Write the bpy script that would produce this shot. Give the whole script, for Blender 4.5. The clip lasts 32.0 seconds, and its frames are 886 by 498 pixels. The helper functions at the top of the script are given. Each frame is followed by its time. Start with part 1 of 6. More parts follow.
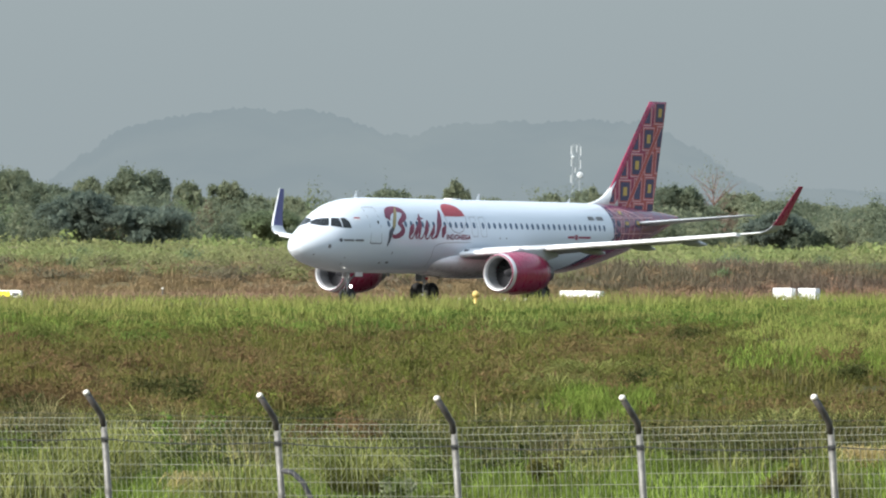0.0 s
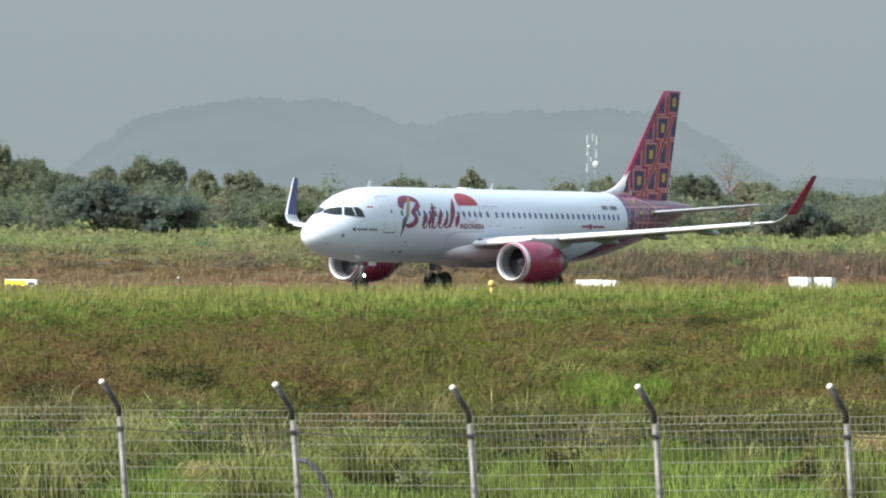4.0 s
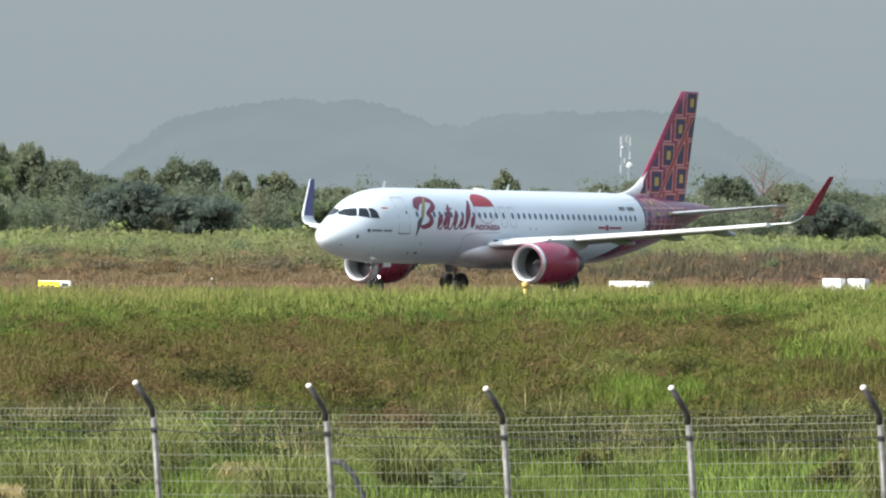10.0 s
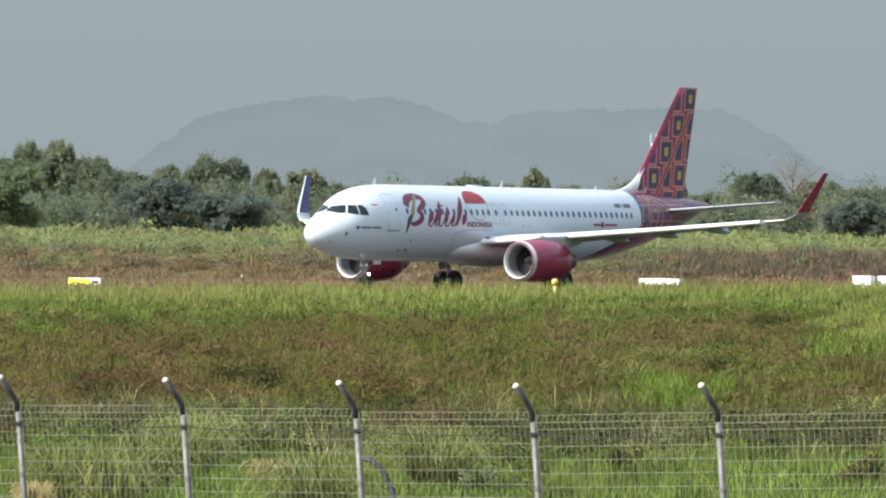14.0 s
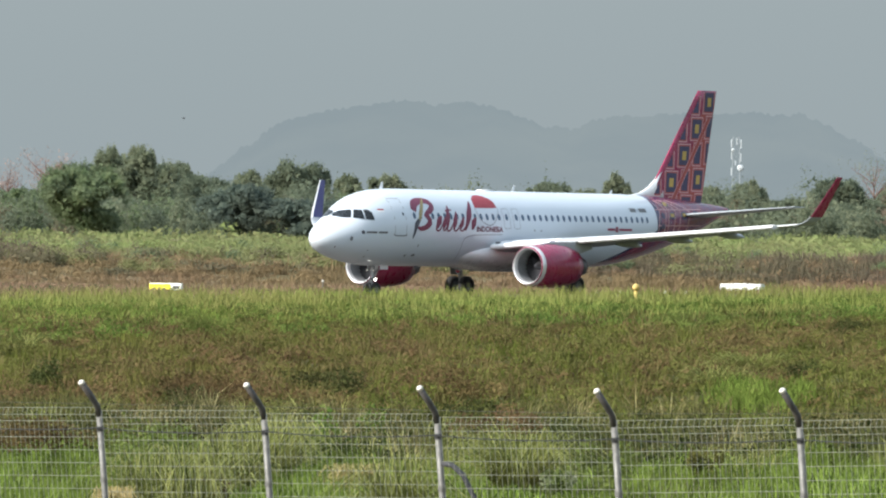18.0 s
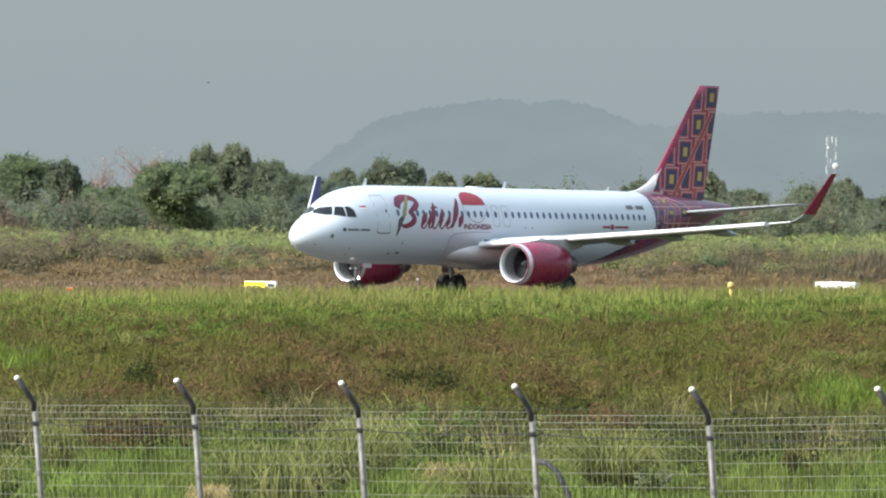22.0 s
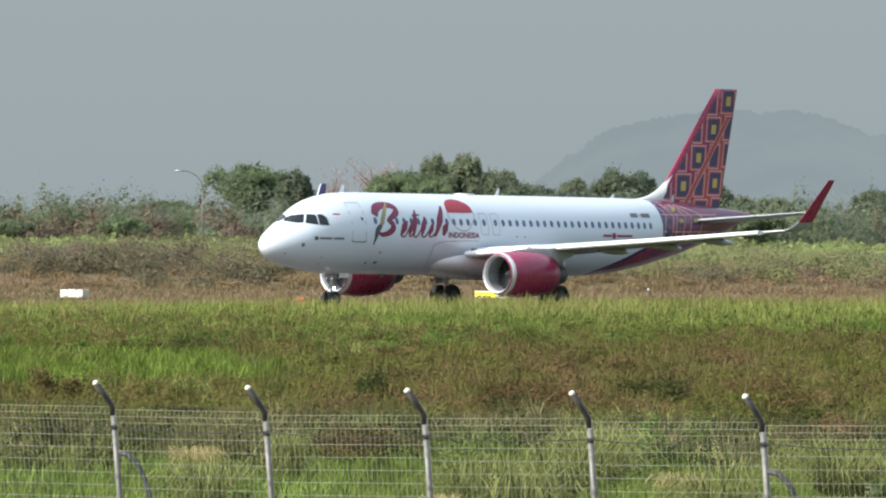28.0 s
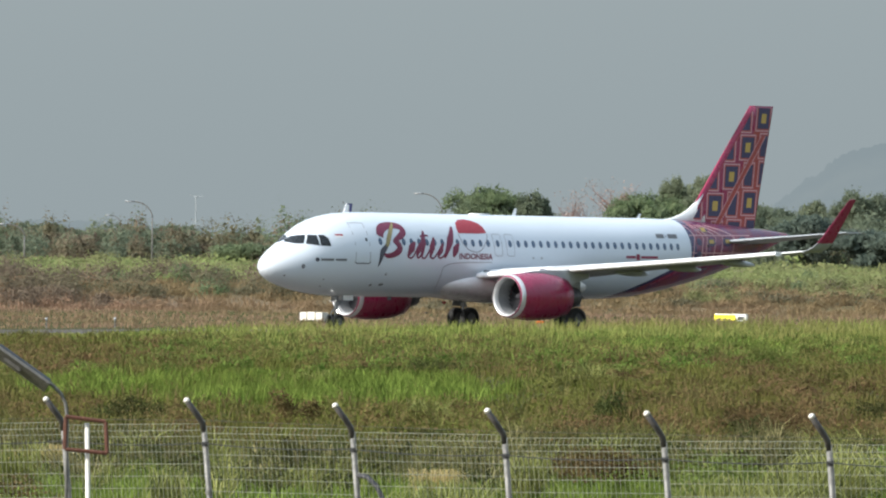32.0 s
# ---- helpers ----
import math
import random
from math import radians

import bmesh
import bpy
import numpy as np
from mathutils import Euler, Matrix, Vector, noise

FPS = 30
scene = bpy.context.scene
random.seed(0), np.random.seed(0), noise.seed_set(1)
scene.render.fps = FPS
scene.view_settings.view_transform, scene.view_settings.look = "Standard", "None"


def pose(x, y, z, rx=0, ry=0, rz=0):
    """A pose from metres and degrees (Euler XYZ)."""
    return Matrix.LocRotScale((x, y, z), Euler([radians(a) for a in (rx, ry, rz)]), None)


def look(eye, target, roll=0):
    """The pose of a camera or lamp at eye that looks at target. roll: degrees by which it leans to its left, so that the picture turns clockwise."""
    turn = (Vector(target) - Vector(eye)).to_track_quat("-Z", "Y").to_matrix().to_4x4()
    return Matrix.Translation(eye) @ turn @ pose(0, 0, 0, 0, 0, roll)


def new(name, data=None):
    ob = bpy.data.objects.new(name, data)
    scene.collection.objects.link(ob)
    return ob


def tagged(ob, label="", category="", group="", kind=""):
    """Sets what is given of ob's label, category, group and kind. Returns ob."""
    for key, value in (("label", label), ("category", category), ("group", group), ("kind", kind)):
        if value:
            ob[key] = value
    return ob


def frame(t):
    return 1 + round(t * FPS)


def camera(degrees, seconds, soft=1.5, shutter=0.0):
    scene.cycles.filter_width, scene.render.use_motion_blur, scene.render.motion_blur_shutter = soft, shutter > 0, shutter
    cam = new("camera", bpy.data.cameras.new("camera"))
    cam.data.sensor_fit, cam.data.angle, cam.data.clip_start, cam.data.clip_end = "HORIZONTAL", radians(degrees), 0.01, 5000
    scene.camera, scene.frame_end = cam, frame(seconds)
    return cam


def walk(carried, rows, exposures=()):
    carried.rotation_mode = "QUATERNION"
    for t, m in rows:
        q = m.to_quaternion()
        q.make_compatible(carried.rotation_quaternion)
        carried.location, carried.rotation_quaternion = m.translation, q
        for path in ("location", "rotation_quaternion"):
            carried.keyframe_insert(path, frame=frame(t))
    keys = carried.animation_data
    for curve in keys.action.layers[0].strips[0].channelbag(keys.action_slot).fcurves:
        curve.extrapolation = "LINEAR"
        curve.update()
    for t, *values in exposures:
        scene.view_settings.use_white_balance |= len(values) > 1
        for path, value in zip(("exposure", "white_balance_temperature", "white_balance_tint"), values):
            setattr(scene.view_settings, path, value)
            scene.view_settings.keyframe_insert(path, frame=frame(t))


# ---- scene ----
# ---- camera ----
EYE = 4.741
ROLL = 0.5256
cam = camera(6.4645, 32.0, soft=2.1)
# seconds, tilt and pan in degrees
CAM = [
    (0, -0.2141, 0.0528), (0.5, -0.2412, 0.0699), (1, -0.2616, 0.1055), (1.5, -0.2860, 0.1326),
    (2, -0.3013, 0.1187), (2.5, -0.3219, 0.1091), (3, -0.3219, 0.1153), (3.5, -0.3049, 0.1324),
    (4, -0.2937, 0.1674), (4.5, -0.2807, 0.2232), (6.5, -0.2846, 0.2432), (7, -0.3137, 0.2777),
    (7.5, -0.2900, 0.3104), (8, -0.2573, 0.3350), (8.5, -0.2284, 0.3272), (9, -0.2255, 0.3300),
    (9.5, -0.2629, 0.3566), (10, -0.2871, 0.4126), (10.5, -0.2708, 0.4489), (11, -0.2516, 0.4892),
    (11.5, -0.2560, 0.5254), (12, -0.2691, 0.5244), (12.5, -0.2831, 0.4991), (13, -0.2911, 0.4951),
    (13.5, -0.3126, 0.5304), (14, -0.3092, 0.6310), (14.5, -0.3032, 0.7416), (16.5, -0.2417, 0.9702),
    (17, -0.2764, 1.0212), (17.5, -0.2850, 1.1143), (18, -0.2766, 1.2221), (18.5, -0.2402, 1.3324),
    (19, -0.2142, 1.4140), (19.5, -0.1978, 1.4577), (20, -0.1876, 1.5015), (20.5, -0.1581, 1.6047),
    (21, -0.1537, 1.7006), (21.5, -0.2127, 1.7896), (22, -0.2969, 1.9150), (22.5, -0.3503, 2.0472),
    (23, -0.3837, 2.1599), (23.5, -0.3758, 2.2781), (24, -0.3712, 2.4084), (24.5, -0.4090, 2.5280),
    (25, -0.4479, 2.6515), (25.5, -0.4505, 2.7575), (27.5, -0.2722, 3.4356), (28, -0.2386, 3.6001),
    (28.5, -0.1856, 3.7964), (29, -0.1444, 4.0111), (29.5, -0.1273, 4.2363), (30, -0.1355, 4.4233),
    (30.5, -0.1604, 4.6252), (31, -0.1483, 4.8647), (31.5, -0.1038, 5.1271), (32, -0.0884, 5.3491),
]
TAXI = [
    (0, 1.66, 440.53, -125.30, 0.00), (1, 1.61, 440.45, -125.32, 0.10), (2, 1.62, 440.45, -125.33, 0.09), (3, 1.55, 440.34, -125.35, 0.22),
    (4, 1.54, 440.32, -125.37, 0.24), (4.5, 1.49, 440.24, -125.38, 0.33), (6.5, 1.24, 439.88, -125.42, 0.77), (7, 1.18, 439.79, -125.43, 0.88),
    (7.5, 1.11, 439.68, -125.44, 1.01), (8, 1.03, 439.57, -125.45, 1.15), (8.5, 0.93, 439.41, -125.46, 1.33), (9, 0.81, 439.25, -125.47, 1.54),
    (9.5, 0.68, 439.06, -125.47, 1.77), (10, 0.56, 438.88, -125.48, 1.98), (10.5, 0.37, 438.59, -125.55, 2.33), (11, 0.19, 438.29, -125.62, 2.68),
    (11.5, -0.01, 437.98, -125.69, 3.04), (12, -0.24, 437.62, -125.75, 3.47), (12.5, -0.50, 437.23, -125.82, 3.94), (13, -0.79, 436.79, -125.89, 4.47),
    (13.5, -1.13, 436.28, -125.96, 5.08), (14, -1.47, 435.79, -126.02, 5.67), (14.5, -1.81, 435.28, -126.09, 6.29), (16.5, -3.57, 432.74, -126.36, 9.37),
    (17, -4.10, 431.98, -126.43, 10.30), (17.5, -4.64, 431.21, -126.50, 11.24), (18, -5.24, 430.37, -126.56, 12.27), (18.5, -5.81, 429.57, -126.63, 13.26),
    (19, -6.45, 428.68, -126.70, 14.35), (19.5, -7.08, 427.79, -126.77, 15.44), (20, -7.77, 426.83, -126.83, 16.62), (20.5, -8.48, 425.81, -127.00, 17.86),
    (21, -9.20, 424.77, -127.17, 19.13), (21.5, -9.96, 423.69, -127.34, 20.45), (22, -10.73, 422.59, -127.51, 21.79), (22.5, -11.57, 421.42, -127.68, 23.23),
    (23, -12.41, 420.24, -127.85, 24.68), (23.5, -13.31, 419.00, -128.02, 26.21), (24, -14.21, 417.77, -128.19, 27.74), (24.5, -15.17, 416.47, -128.36, 29.35),
    (25, -16.15, 415.15, -128.52, 31.00), (25.5, -17.16, 413.80, -128.69, 32.68), (27.5, -21.50, 408.19, -129.19, 39.77), (28, -22.66, 406.72, -129.29, 41.64),
    (28.5, -23.84, 405.22, -129.40, 43.55), (29, -25.13, 403.61, -129.51, 45.61), (29.5, -26.37, 402.06, -129.62, 47.59), (30, -27.69, 400.41, -129.72, 49.71),
    (30.5, -28.99, 398.80, -129.83, 51.78), (31, -30.33, 397.14, -129.94, 53.91), (31.5, -31.72, 395.44, -130.05, 56.11), (32, -33.13, 393.70, -130.16, 58.35),
]

walk(cam, [(t, pose(0, 0, EYE, 90 + tilt, 0, pan) @ pose(0, 0, 0, 0, 0, ROLL)) for t, tilt, pan in CAM],
     exposures=[(0, 0.70), (22, 0.70), (25, 0.78), (27.5, 0.72), (29, 0.65), (32, 0.61)])

# ---- world and sun ----
SUN_FROM = Vector((-0.71, -0.45, 0.54)).normalized()
world = bpy.data.worlds.new("world")
scene.world = world
world.use_nodes = True
wn, wl = world.node_tree.nodes, world.node_tree.links
sky = wn.new("ShaderNodeTexSky")
sky.sky_type = "NISHITA"
sky.sun_disc = False
sky.sun_elevation = math.asin(SUN_FROM.z)
sky.sun_rotation = math.atan2(SUN_FROM.x, SUN_FROM.y)
sky.dust_density, sky.air_density, sky.ozone_density = 6.0, 1.0, 1.0
sky_hsv = wn.new("ShaderNodeHueSaturation")
sky_hsv.inputs["Saturation"].default_value = 0.45
sky_mix = wn.new("ShaderNodeMix")
sky_mix.data_type = "RGBA"
sky_mix.inputs[0].default_value = 0.6
sky_mix.inputs[7].default_value = (2.95, 3.5, 3.72, 1)
wl.new(sky.outputs[0], sky_hsv.inputs["Color"])
wl.new(sky_hsv.outputs[0], sky_mix.inputs[6])
# the hazy sky brightens evenly and turns bluer towards the zenith
sky_up = wn.new("ShaderNodeSeparateXYZ")
wl.new(wn.new("ShaderNodeTexCoord").outputs["Generated"], sky_up.inputs[0])
sky_rise = wn.new("ShaderNodeMapRange")
sky_rise.inputs[1].default_value, sky_rise.inputs[2].default_value = 0.03, 0.75
sky_rise.inputs[3].default_value, sky_rise.inputs[4].default_value = 1.0, 1.85
wl.new(sky_up.outputs[2], sky_rise.inputs[0])
sky_gain = wn.new("ShaderNodeVectorMath")
sky_gain.operation = "SCALE"
wl.new(sky_mix.outputs[2], sky_gain.inputs[0])
wl.new(sky_rise.outputs[0], sky_gain.inputs["Scale"])
sky_blue = wn.new("ShaderNodeMapRange")
sky_blue.data_type = "FLOAT_VECTOR"
for sock, val in zip((7, 8, 9, 10), ((0.06,) * 3, (0.8,) * 3, (1, 1, 1), (0.90, 1.02, 1.17))):
    sky_blue.inputs[sock].default_value = val
sky_high = wn.new("ShaderNodeCombineXYZ")
for k in range(3):
    wl.new(sky_up.outputs[2], sky_high.inputs[k])
wl.new(sky_high.outputs[0], sky_blue.inputs[6])
sky_tint = wn.new("ShaderNodeVectorMath")
sky_tint.operation = "MULTIPLY"
wl.new(sky_gain.outputs[0], sky_tint.inputs[0])
wl.new(sky_blue.outputs[1], sky_tint.inputs[1])
wl.new(sky_tint.outputs[0], wn["Background"].inputs["Color"])
wn["Background"].inputs["Strength"].default_value = 0.112
sun_data = bpy.data.lights.new("sun", "SUN")
sun_data.energy, sun_data.angle, sun_data.color = 4.0, radians(0.6), (1.0, 0.955, 0.87)
sun = new("sun", sun_data)
sun.matrix_world = look(SUN_FROM * 100, (0, 0, 0))


# ---- materials ----
def nodes_of(name):
    m = bpy.data.materials.new(name)
    m.use_nodes = True
    return m, m.node_tree.nodes, m.node_tree.links, m.node_tree.nodes["Principled BSDF"]


def mix_rgb(n, l, fac, a, b):
    mx = n.new("ShaderNodeMix")
    mx.data_type = "RGBA"
    for sock, val in ((0, fac), (6, a), (7, b)):
        if isinstance(val, (int, float)):
            mx.inputs[sock].default_value = val
        elif isinstance(val, tuple):
            mx.inputs[sock].default_value = (*val, 1)
        else:
            l.new(val, mx.inputs[sock])
    return mx.outputs[2]


def noise_out(n, l, scale, detail=4, stretch=(1, 1, 1), world_space=True, lo=0.35, hi=0.65):
    if world_space:
        co = n.new("ShaderNodeNewGeometry").outputs["Position"]
    else:
        co = n.new("ShaderNodeTexCoord").outputs["Object"]
    mp = n.new("ShaderNodeMapping")
    mp.inputs["Scale"].default_value = stretch
    l.new(co, mp.inputs["Vector"])
    tx = n.new("ShaderNodeTexNoise")
    tx.inputs["Scale"].default_value, tx.inputs["Detail"].default_value = scale, detail
    l.new(mp.outputs[0], tx.inputs["Vector"])
    rng = n.new("ShaderNodeMapRange")
    rng.inputs[1].default_value, rng.inputs[2].default_value = lo, hi
    l.new(tx.outputs[0], rng.inputs[0])
    return rng.outputs[0]


def bumped(n, l, bsdf, scale, strength, world_space=False):
    b = n.new("ShaderNodeBump")
    b.inputs["Strength"].default_value, b.inputs["Distance"].default_value = strength, 0.02
    l.new(noise_out(n, l, scale, 6, world_space=world_space, lo=0, hi=1), b.inputs["Height"])
    l.new(b.outputs[0], bsdf.inputs["Normal"])


def surface(name, color, rough=0.5, metal=0.0, vary=0.15, scale=1.5, dirt=None, dirt_amount=0.25, coat=0.0, bump=0.0):
    """A painted, plastic, metal or stone surface with two scales of variation."""
    m, n, l, b = nodes_of(name)
    dark = tuple(c * (1 - vary) for c in color)
    fine = noise_out(n, l, scale * 6, 5, world_space=False)
    col = mix_rgb(n, l, fine, color, dark)
    if dirt:
        big = noise_out(n, l, scale, 6, world_space=False, lo=0.5, hi=0.75)
        mul = n.new("ShaderNodeMath")
        mul.operation = "MULTIPLY"
        mul.inputs[1].default_value = dirt_amount
        l.new(big, mul.inputs[0])
        col = mix_rgb(n, l, mul.outputs[0], col, dirt)
    l.new(col, b.inputs["Base Color"])
    rr = n.new("ShaderNodeMapRange")
    rr.inputs[3].default_value, rr.inputs[4].default_value = max(0.02, rough - 0.06), rough + 0.08
    l.new(fine, rr.inputs[0])
    l.new(rr.outputs[0], b.inputs["Roughness"])
    b.inputs["Metallic"].default_value = metal
    b.inputs["Coat Weight"].default_value = coat
    b.inputs["Coat Roughness"].default_value = 0.1
    if bump:
        bumped(n, l, b, scale * 12, bump)
    return m


def foliage(name, a, b2, c, patch=0.05, stretch=(1, 1, 1), through_light=0.25, lo=0.4, hi=0.6, gap_shade=None):
    """Leaves or blades: colour from leaf to leaf, and in wide patches."""
    m, n, l, b = nodes_of(name)
    rnd = n.new("ShaderNodeNewGeometry").outputs["Random Per Island"]
    col = mix_rgb(n, l, rnd, a, b2)
    col = mix_rgb(n, l, noise_out(n, l, patch, 5, stretch, lo=lo, hi=hi), col, c)
    # random dark patches: shade between tufts, put into the colour
    if gap_shade:
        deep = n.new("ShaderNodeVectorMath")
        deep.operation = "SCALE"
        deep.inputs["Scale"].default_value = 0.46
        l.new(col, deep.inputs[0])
        col = mix_rgb(n, l, noise_out(n, l, 1.0, 3, gap_shade, lo=0.44, hi=0.66), col, deep.outputs[0])
    l.new(col, b.inputs["Base Color"])
    b.inputs["Roughness"].default_value = 0.75
    b.inputs["Specular IOR Level"].default_value = 0.05
    tr = n.new("ShaderNodeBsdfTranslucent")
    l.new(col, tr.inputs["Color"])
    ms = n.new("ShaderNodeMixShader")
    ms.inputs[0].default_value = through_light
    out = n["Material Output"]
    l.new(b.outputs[0], ms.inputs[1])
    l.new(tr.outputs[0], ms.inputs[2])
    l.new(ms.outputs[0], out.inputs[0])
    return m


def glow(name, color, strength):
    m, n, l, b = nodes_of(name)
    b.inputs["Base Color"].default_value = (*color, 1)
    b.inputs["Emission Color"].default_value = (*color, 1)
    b.inputs["Emission Strength"].default_value = strength
    return m


WHITE = surface("white_paint", (0.80, 0.80, 0.80), 0.28, vary=0.03, scale=0.4, dirt=(0.55, 0.54, 0.52), dirt_amount=0.12, coat=0.3)
GREY_WING = surface("wing_grey", (0.41, 0.43, 0.455), 0.38, vary=0.08, scale=0.8, dirt=(0.25, 0.25, 0.25), dirt_amount=0.35)
WING_EDGE = surface("pale_leading_edge", (0.80, 0.80, 0.80), 0.3, vary=0.04)
RED = surface("crimson_paint", (0.28, 0.018, 0.066), 0.3, vary=0.12, scale=0.6, dirt=(0.16, 0.016, 0.035), dirt_amount=0.4, coat=0.2)
BRIGHT_RED = surface("bright_red_paint", (0.33, 0.015, 0.03), 0.35, vary=0.1)
STROKE = surface("dark_crimson_ink", (0.19, 0.016, 0.055), 0.35, vary=0.15)
GOLD = surface("dull_gold_ink", (0.33, 0.26, 0.11), 0.45, vary=0.15)
PLUM = surface("plum_paint", (0.16, 0.022, 0.05), 0.35, vary=0.15)
ORANGE = surface("brick_red_paint", (0.36, 0.060, 0.050), 0.4, vary=0.14)
NAVY = surface("navy_paint", (0.050, 0.045, 0.105), 0.38, vary=0.2)
YELLOW_INK = surface("mustard_paint", (0.50, 0.33, 0.08), 0.4, vary=0.12)
PINK = surface("rose_line_paint", (0.58, 0.32, 0.34), 0.4, vary=0.1)
BLUE_WINGLET = surface("violet_blue_paint", (0.045, 0.045, 0.17), 0.35, vary=0.1)
METAL = surface("brushed_metal", (0.66, 0.66, 0.67), 0.36, metal=0.45, vary=0.08, scale=3)
DARK_METAL = surface("dark_metal", (0.10, 0.10, 0.11), 0.45, metal=0.6, vary=0.2, scale=3)
FAN = surface("fan_titanium", (0.10, 0.10, 0.11), 0.45, metal=0.5, vary=0.2, scale=4)
RUBBER = surface("tyre_rubber", (0.022, 0.022, 0.023), 0.8, vary=0.25, scale=4)
STRUT = surface("gear_grey", (0.32, 0.33, 0.34), 0.4, metal=0.3, vary=0.15, scale=4)
LINE = surface("panel_line_grey", (0.16, 0.16, 0.17), 0.6, vary=0.1)
PALE_LINE = surface("faint_panel_line", (0.25, 0.26, 0.29), 0.5, vary=0.1)
INK = surface("dark_lettering", (0.07, 0.07, 0.09), 0.5, vary=0.1)
PANE = surface("dark_cabin_glass", (0.10, 0.145, 0.225), 0.12, vary=0.25, scale=2)
COCKPIT = surface("dark_cockpit_glass", (0.012, 0.013, 0.014), 0.22, vary=0.2, scale=2)
GALV = surface("galvanised_steel", (0.155, 0.150, 0.138), 0.55, metal=0.25, vary=0.25, scale=3, dirt=(0.12, 0.115, 0.105), dirt_amount=0.4)
# darker copy of the post steel, holds the bent arms' underside shade
GALV_DARK = surface("darkened_steel", (0.090, 0.082, 0.078), 0.55, metal=0.2, vary=0.25, scale=3)
# far darker than the posts: the brace's shade is in this colour
BRACE_STEEL = surface("shaded_brace_steel", (0.05, 0.05, 0.055), 0.7, vary=0.25, scale=3)
HUB = surface("wheel_hub_grey", (0.13, 0.13, 0.135), 0.5, metal=0.3, vary=0.2, scale=4)
WIRE = surface("galvanised_wire", (0.28, 0.285, 0.23), 0.6, metal=0.1, vary=0.3, scale=2)
DUCT = surface("intake_grey", (0.27, 0.28, 0.29), 0.45, metal=0.2, vary=0.12)
CAP = surface("white_cap", (0.62, 0.58, 0.52), 0.4, vary=0.08, dirt=(0.45, 0.42, 0.35), dirt_amount=0.3)
CABLE = surface("black_cable", (0.03, 0.03, 0.03), 0.6, vary=0.2)
RUST = surface("rusty_steel", (0.10, 0.035, 0.018), 0.75, vary=0.35, scale=6, bump=0.3)
BOARD_WHITE = surface("white_marker_paint", (0.86, 0.86, 0.85), 0.5, vary=0.04, scale=1, dirt=(0.6, 0.58, 0.52), dirt_amount=0.2)
YELLOW = surface("yellow_marker_paint", (0.86, 0.74, 0.03), 0.5, vary=0.08, dirt=(0.5, 0.4, 0.06), dirt_amount=0.25)
ORANGE_LENS = surface("orange_marker_paint", (0.65, 0.16, 0.02), 0.4, vary=0.1)
PANEL_BLUE = surface("solar_panel_face", (0.05, 0.06, 0.08), 0.15, vary=0.2, scale=3)
LANDING_GLOW = glow("landing_light_glow", (1.0, 0.97, 0.9), 9.0)
DIM_GLOW = glow("taxi_light_glow", (1.0, 0.95, 0.85), 0.9)
BARK = surface("bark", (0.13, 0.10, 0.075), 0.9, vary=0.4, scale=2, bump=0.4)
BARK_PALE = surface("dead_bark", (0.22, 0.13, 0.11), 0.9, vary=0.3, scale=2, bump=0.3)
ASPHALT = surface("taxiway_asphalt", (0.098, 0.090, 0.083), 0.9, vary=0.25, scale=0.4, dirt=(0.145, 0.125, 0.105), dirt_amount=0.6, bump=0.2)

GRASS = foliage("green_grass", (0.054, 0.080, 0.012), (0.150, 0.178, 0.034), (0.108, 0.102, 0.030), 1.0, (0.11, 0.012, 1), 0.25, gap_shade=(0.9, 0.12, 1))
FRESH = foliage("fresh_grass", (0.034, 0.066, 0.010), (0.29, 0.395, 0.080), (0.14, 0.190, 0.038), 1.0, (0.35, 0.06, 1), 0.3, gap_shade=(1.3, 0.2, 1))
VERGE = foliage("bright_verge_grass", (0.155, 0.205, 0.045), (0.30, 0.33, 0.095), (0.24, 0.235, 0.078), 1.0, (0.12, 0.05, 1), 0.35)
WEED = foliage("brown_weeds", (0.110, 0.084, 0.032), (0.196, 0.150, 0.062), (0.159, 0.104, 0.052), 1.0, (0.10, 0.012, 1), 0.3, gap_shade=(0.9, 0.10, 1))
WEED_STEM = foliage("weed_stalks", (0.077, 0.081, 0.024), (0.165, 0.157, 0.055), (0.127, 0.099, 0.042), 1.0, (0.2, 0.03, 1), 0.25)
VERGE_LEAF = foliage("verge_leaves", (0.071, 0.127, 0.025), (0.181, 0.259, 0.055), (0.145, 0.181, 0.048), 1.0, (0.15, 0.05, 1), 0.35, gap_shade=(0.5, 0.12, 1))
WEED_GREEN = foliage("olive_weeds", (0.090, 0.101, 0.025), (0.177, 0.191, 0.049), (0.131, 0.125, 0.038), 1.0, (0.10, 0.012, 1), 0.3, gap_shade=(0.7, 0.09, 1))
REED = foliage("pale_green_reeds", (0.045, 0.066, 0.016), (0.43, 0.43, 0.15), (0.16, 0.175, 0.048), 1.0, (0.2, 0.03, 1), 0.3)
TANGLE = foliage("tangled_dry_stems", (0.036, 0.036, 0.014), (0.38, 0.33, 0.16), (0.11, 0.11, 0.038), 1.0, (0.5, 0.08, 1), 0.25, gap_shade=(1.6, 0.3, 1))
STRAW = foliage("straw", (0.64, 0.49, 0.24), (0.30, 0.25, 0.10), (0.36, 0.30, 0.12), 0.5, through_light=0.35)
SHRUB = foliage("shrub_leaves", (0.030, 0.045, 0.013), (0.070, 0.080, 0.026), (0.055, 0.055, 0.02), 0.6)
DRY_BRUSH = foliage("dry_brown_brush", (0.216, 0.136, 0.090), (0.338, 0.226, 0.156), (0.233, 0.173, 0.095), 1.0, (0.05, 0.05, 0.4), 0.4)
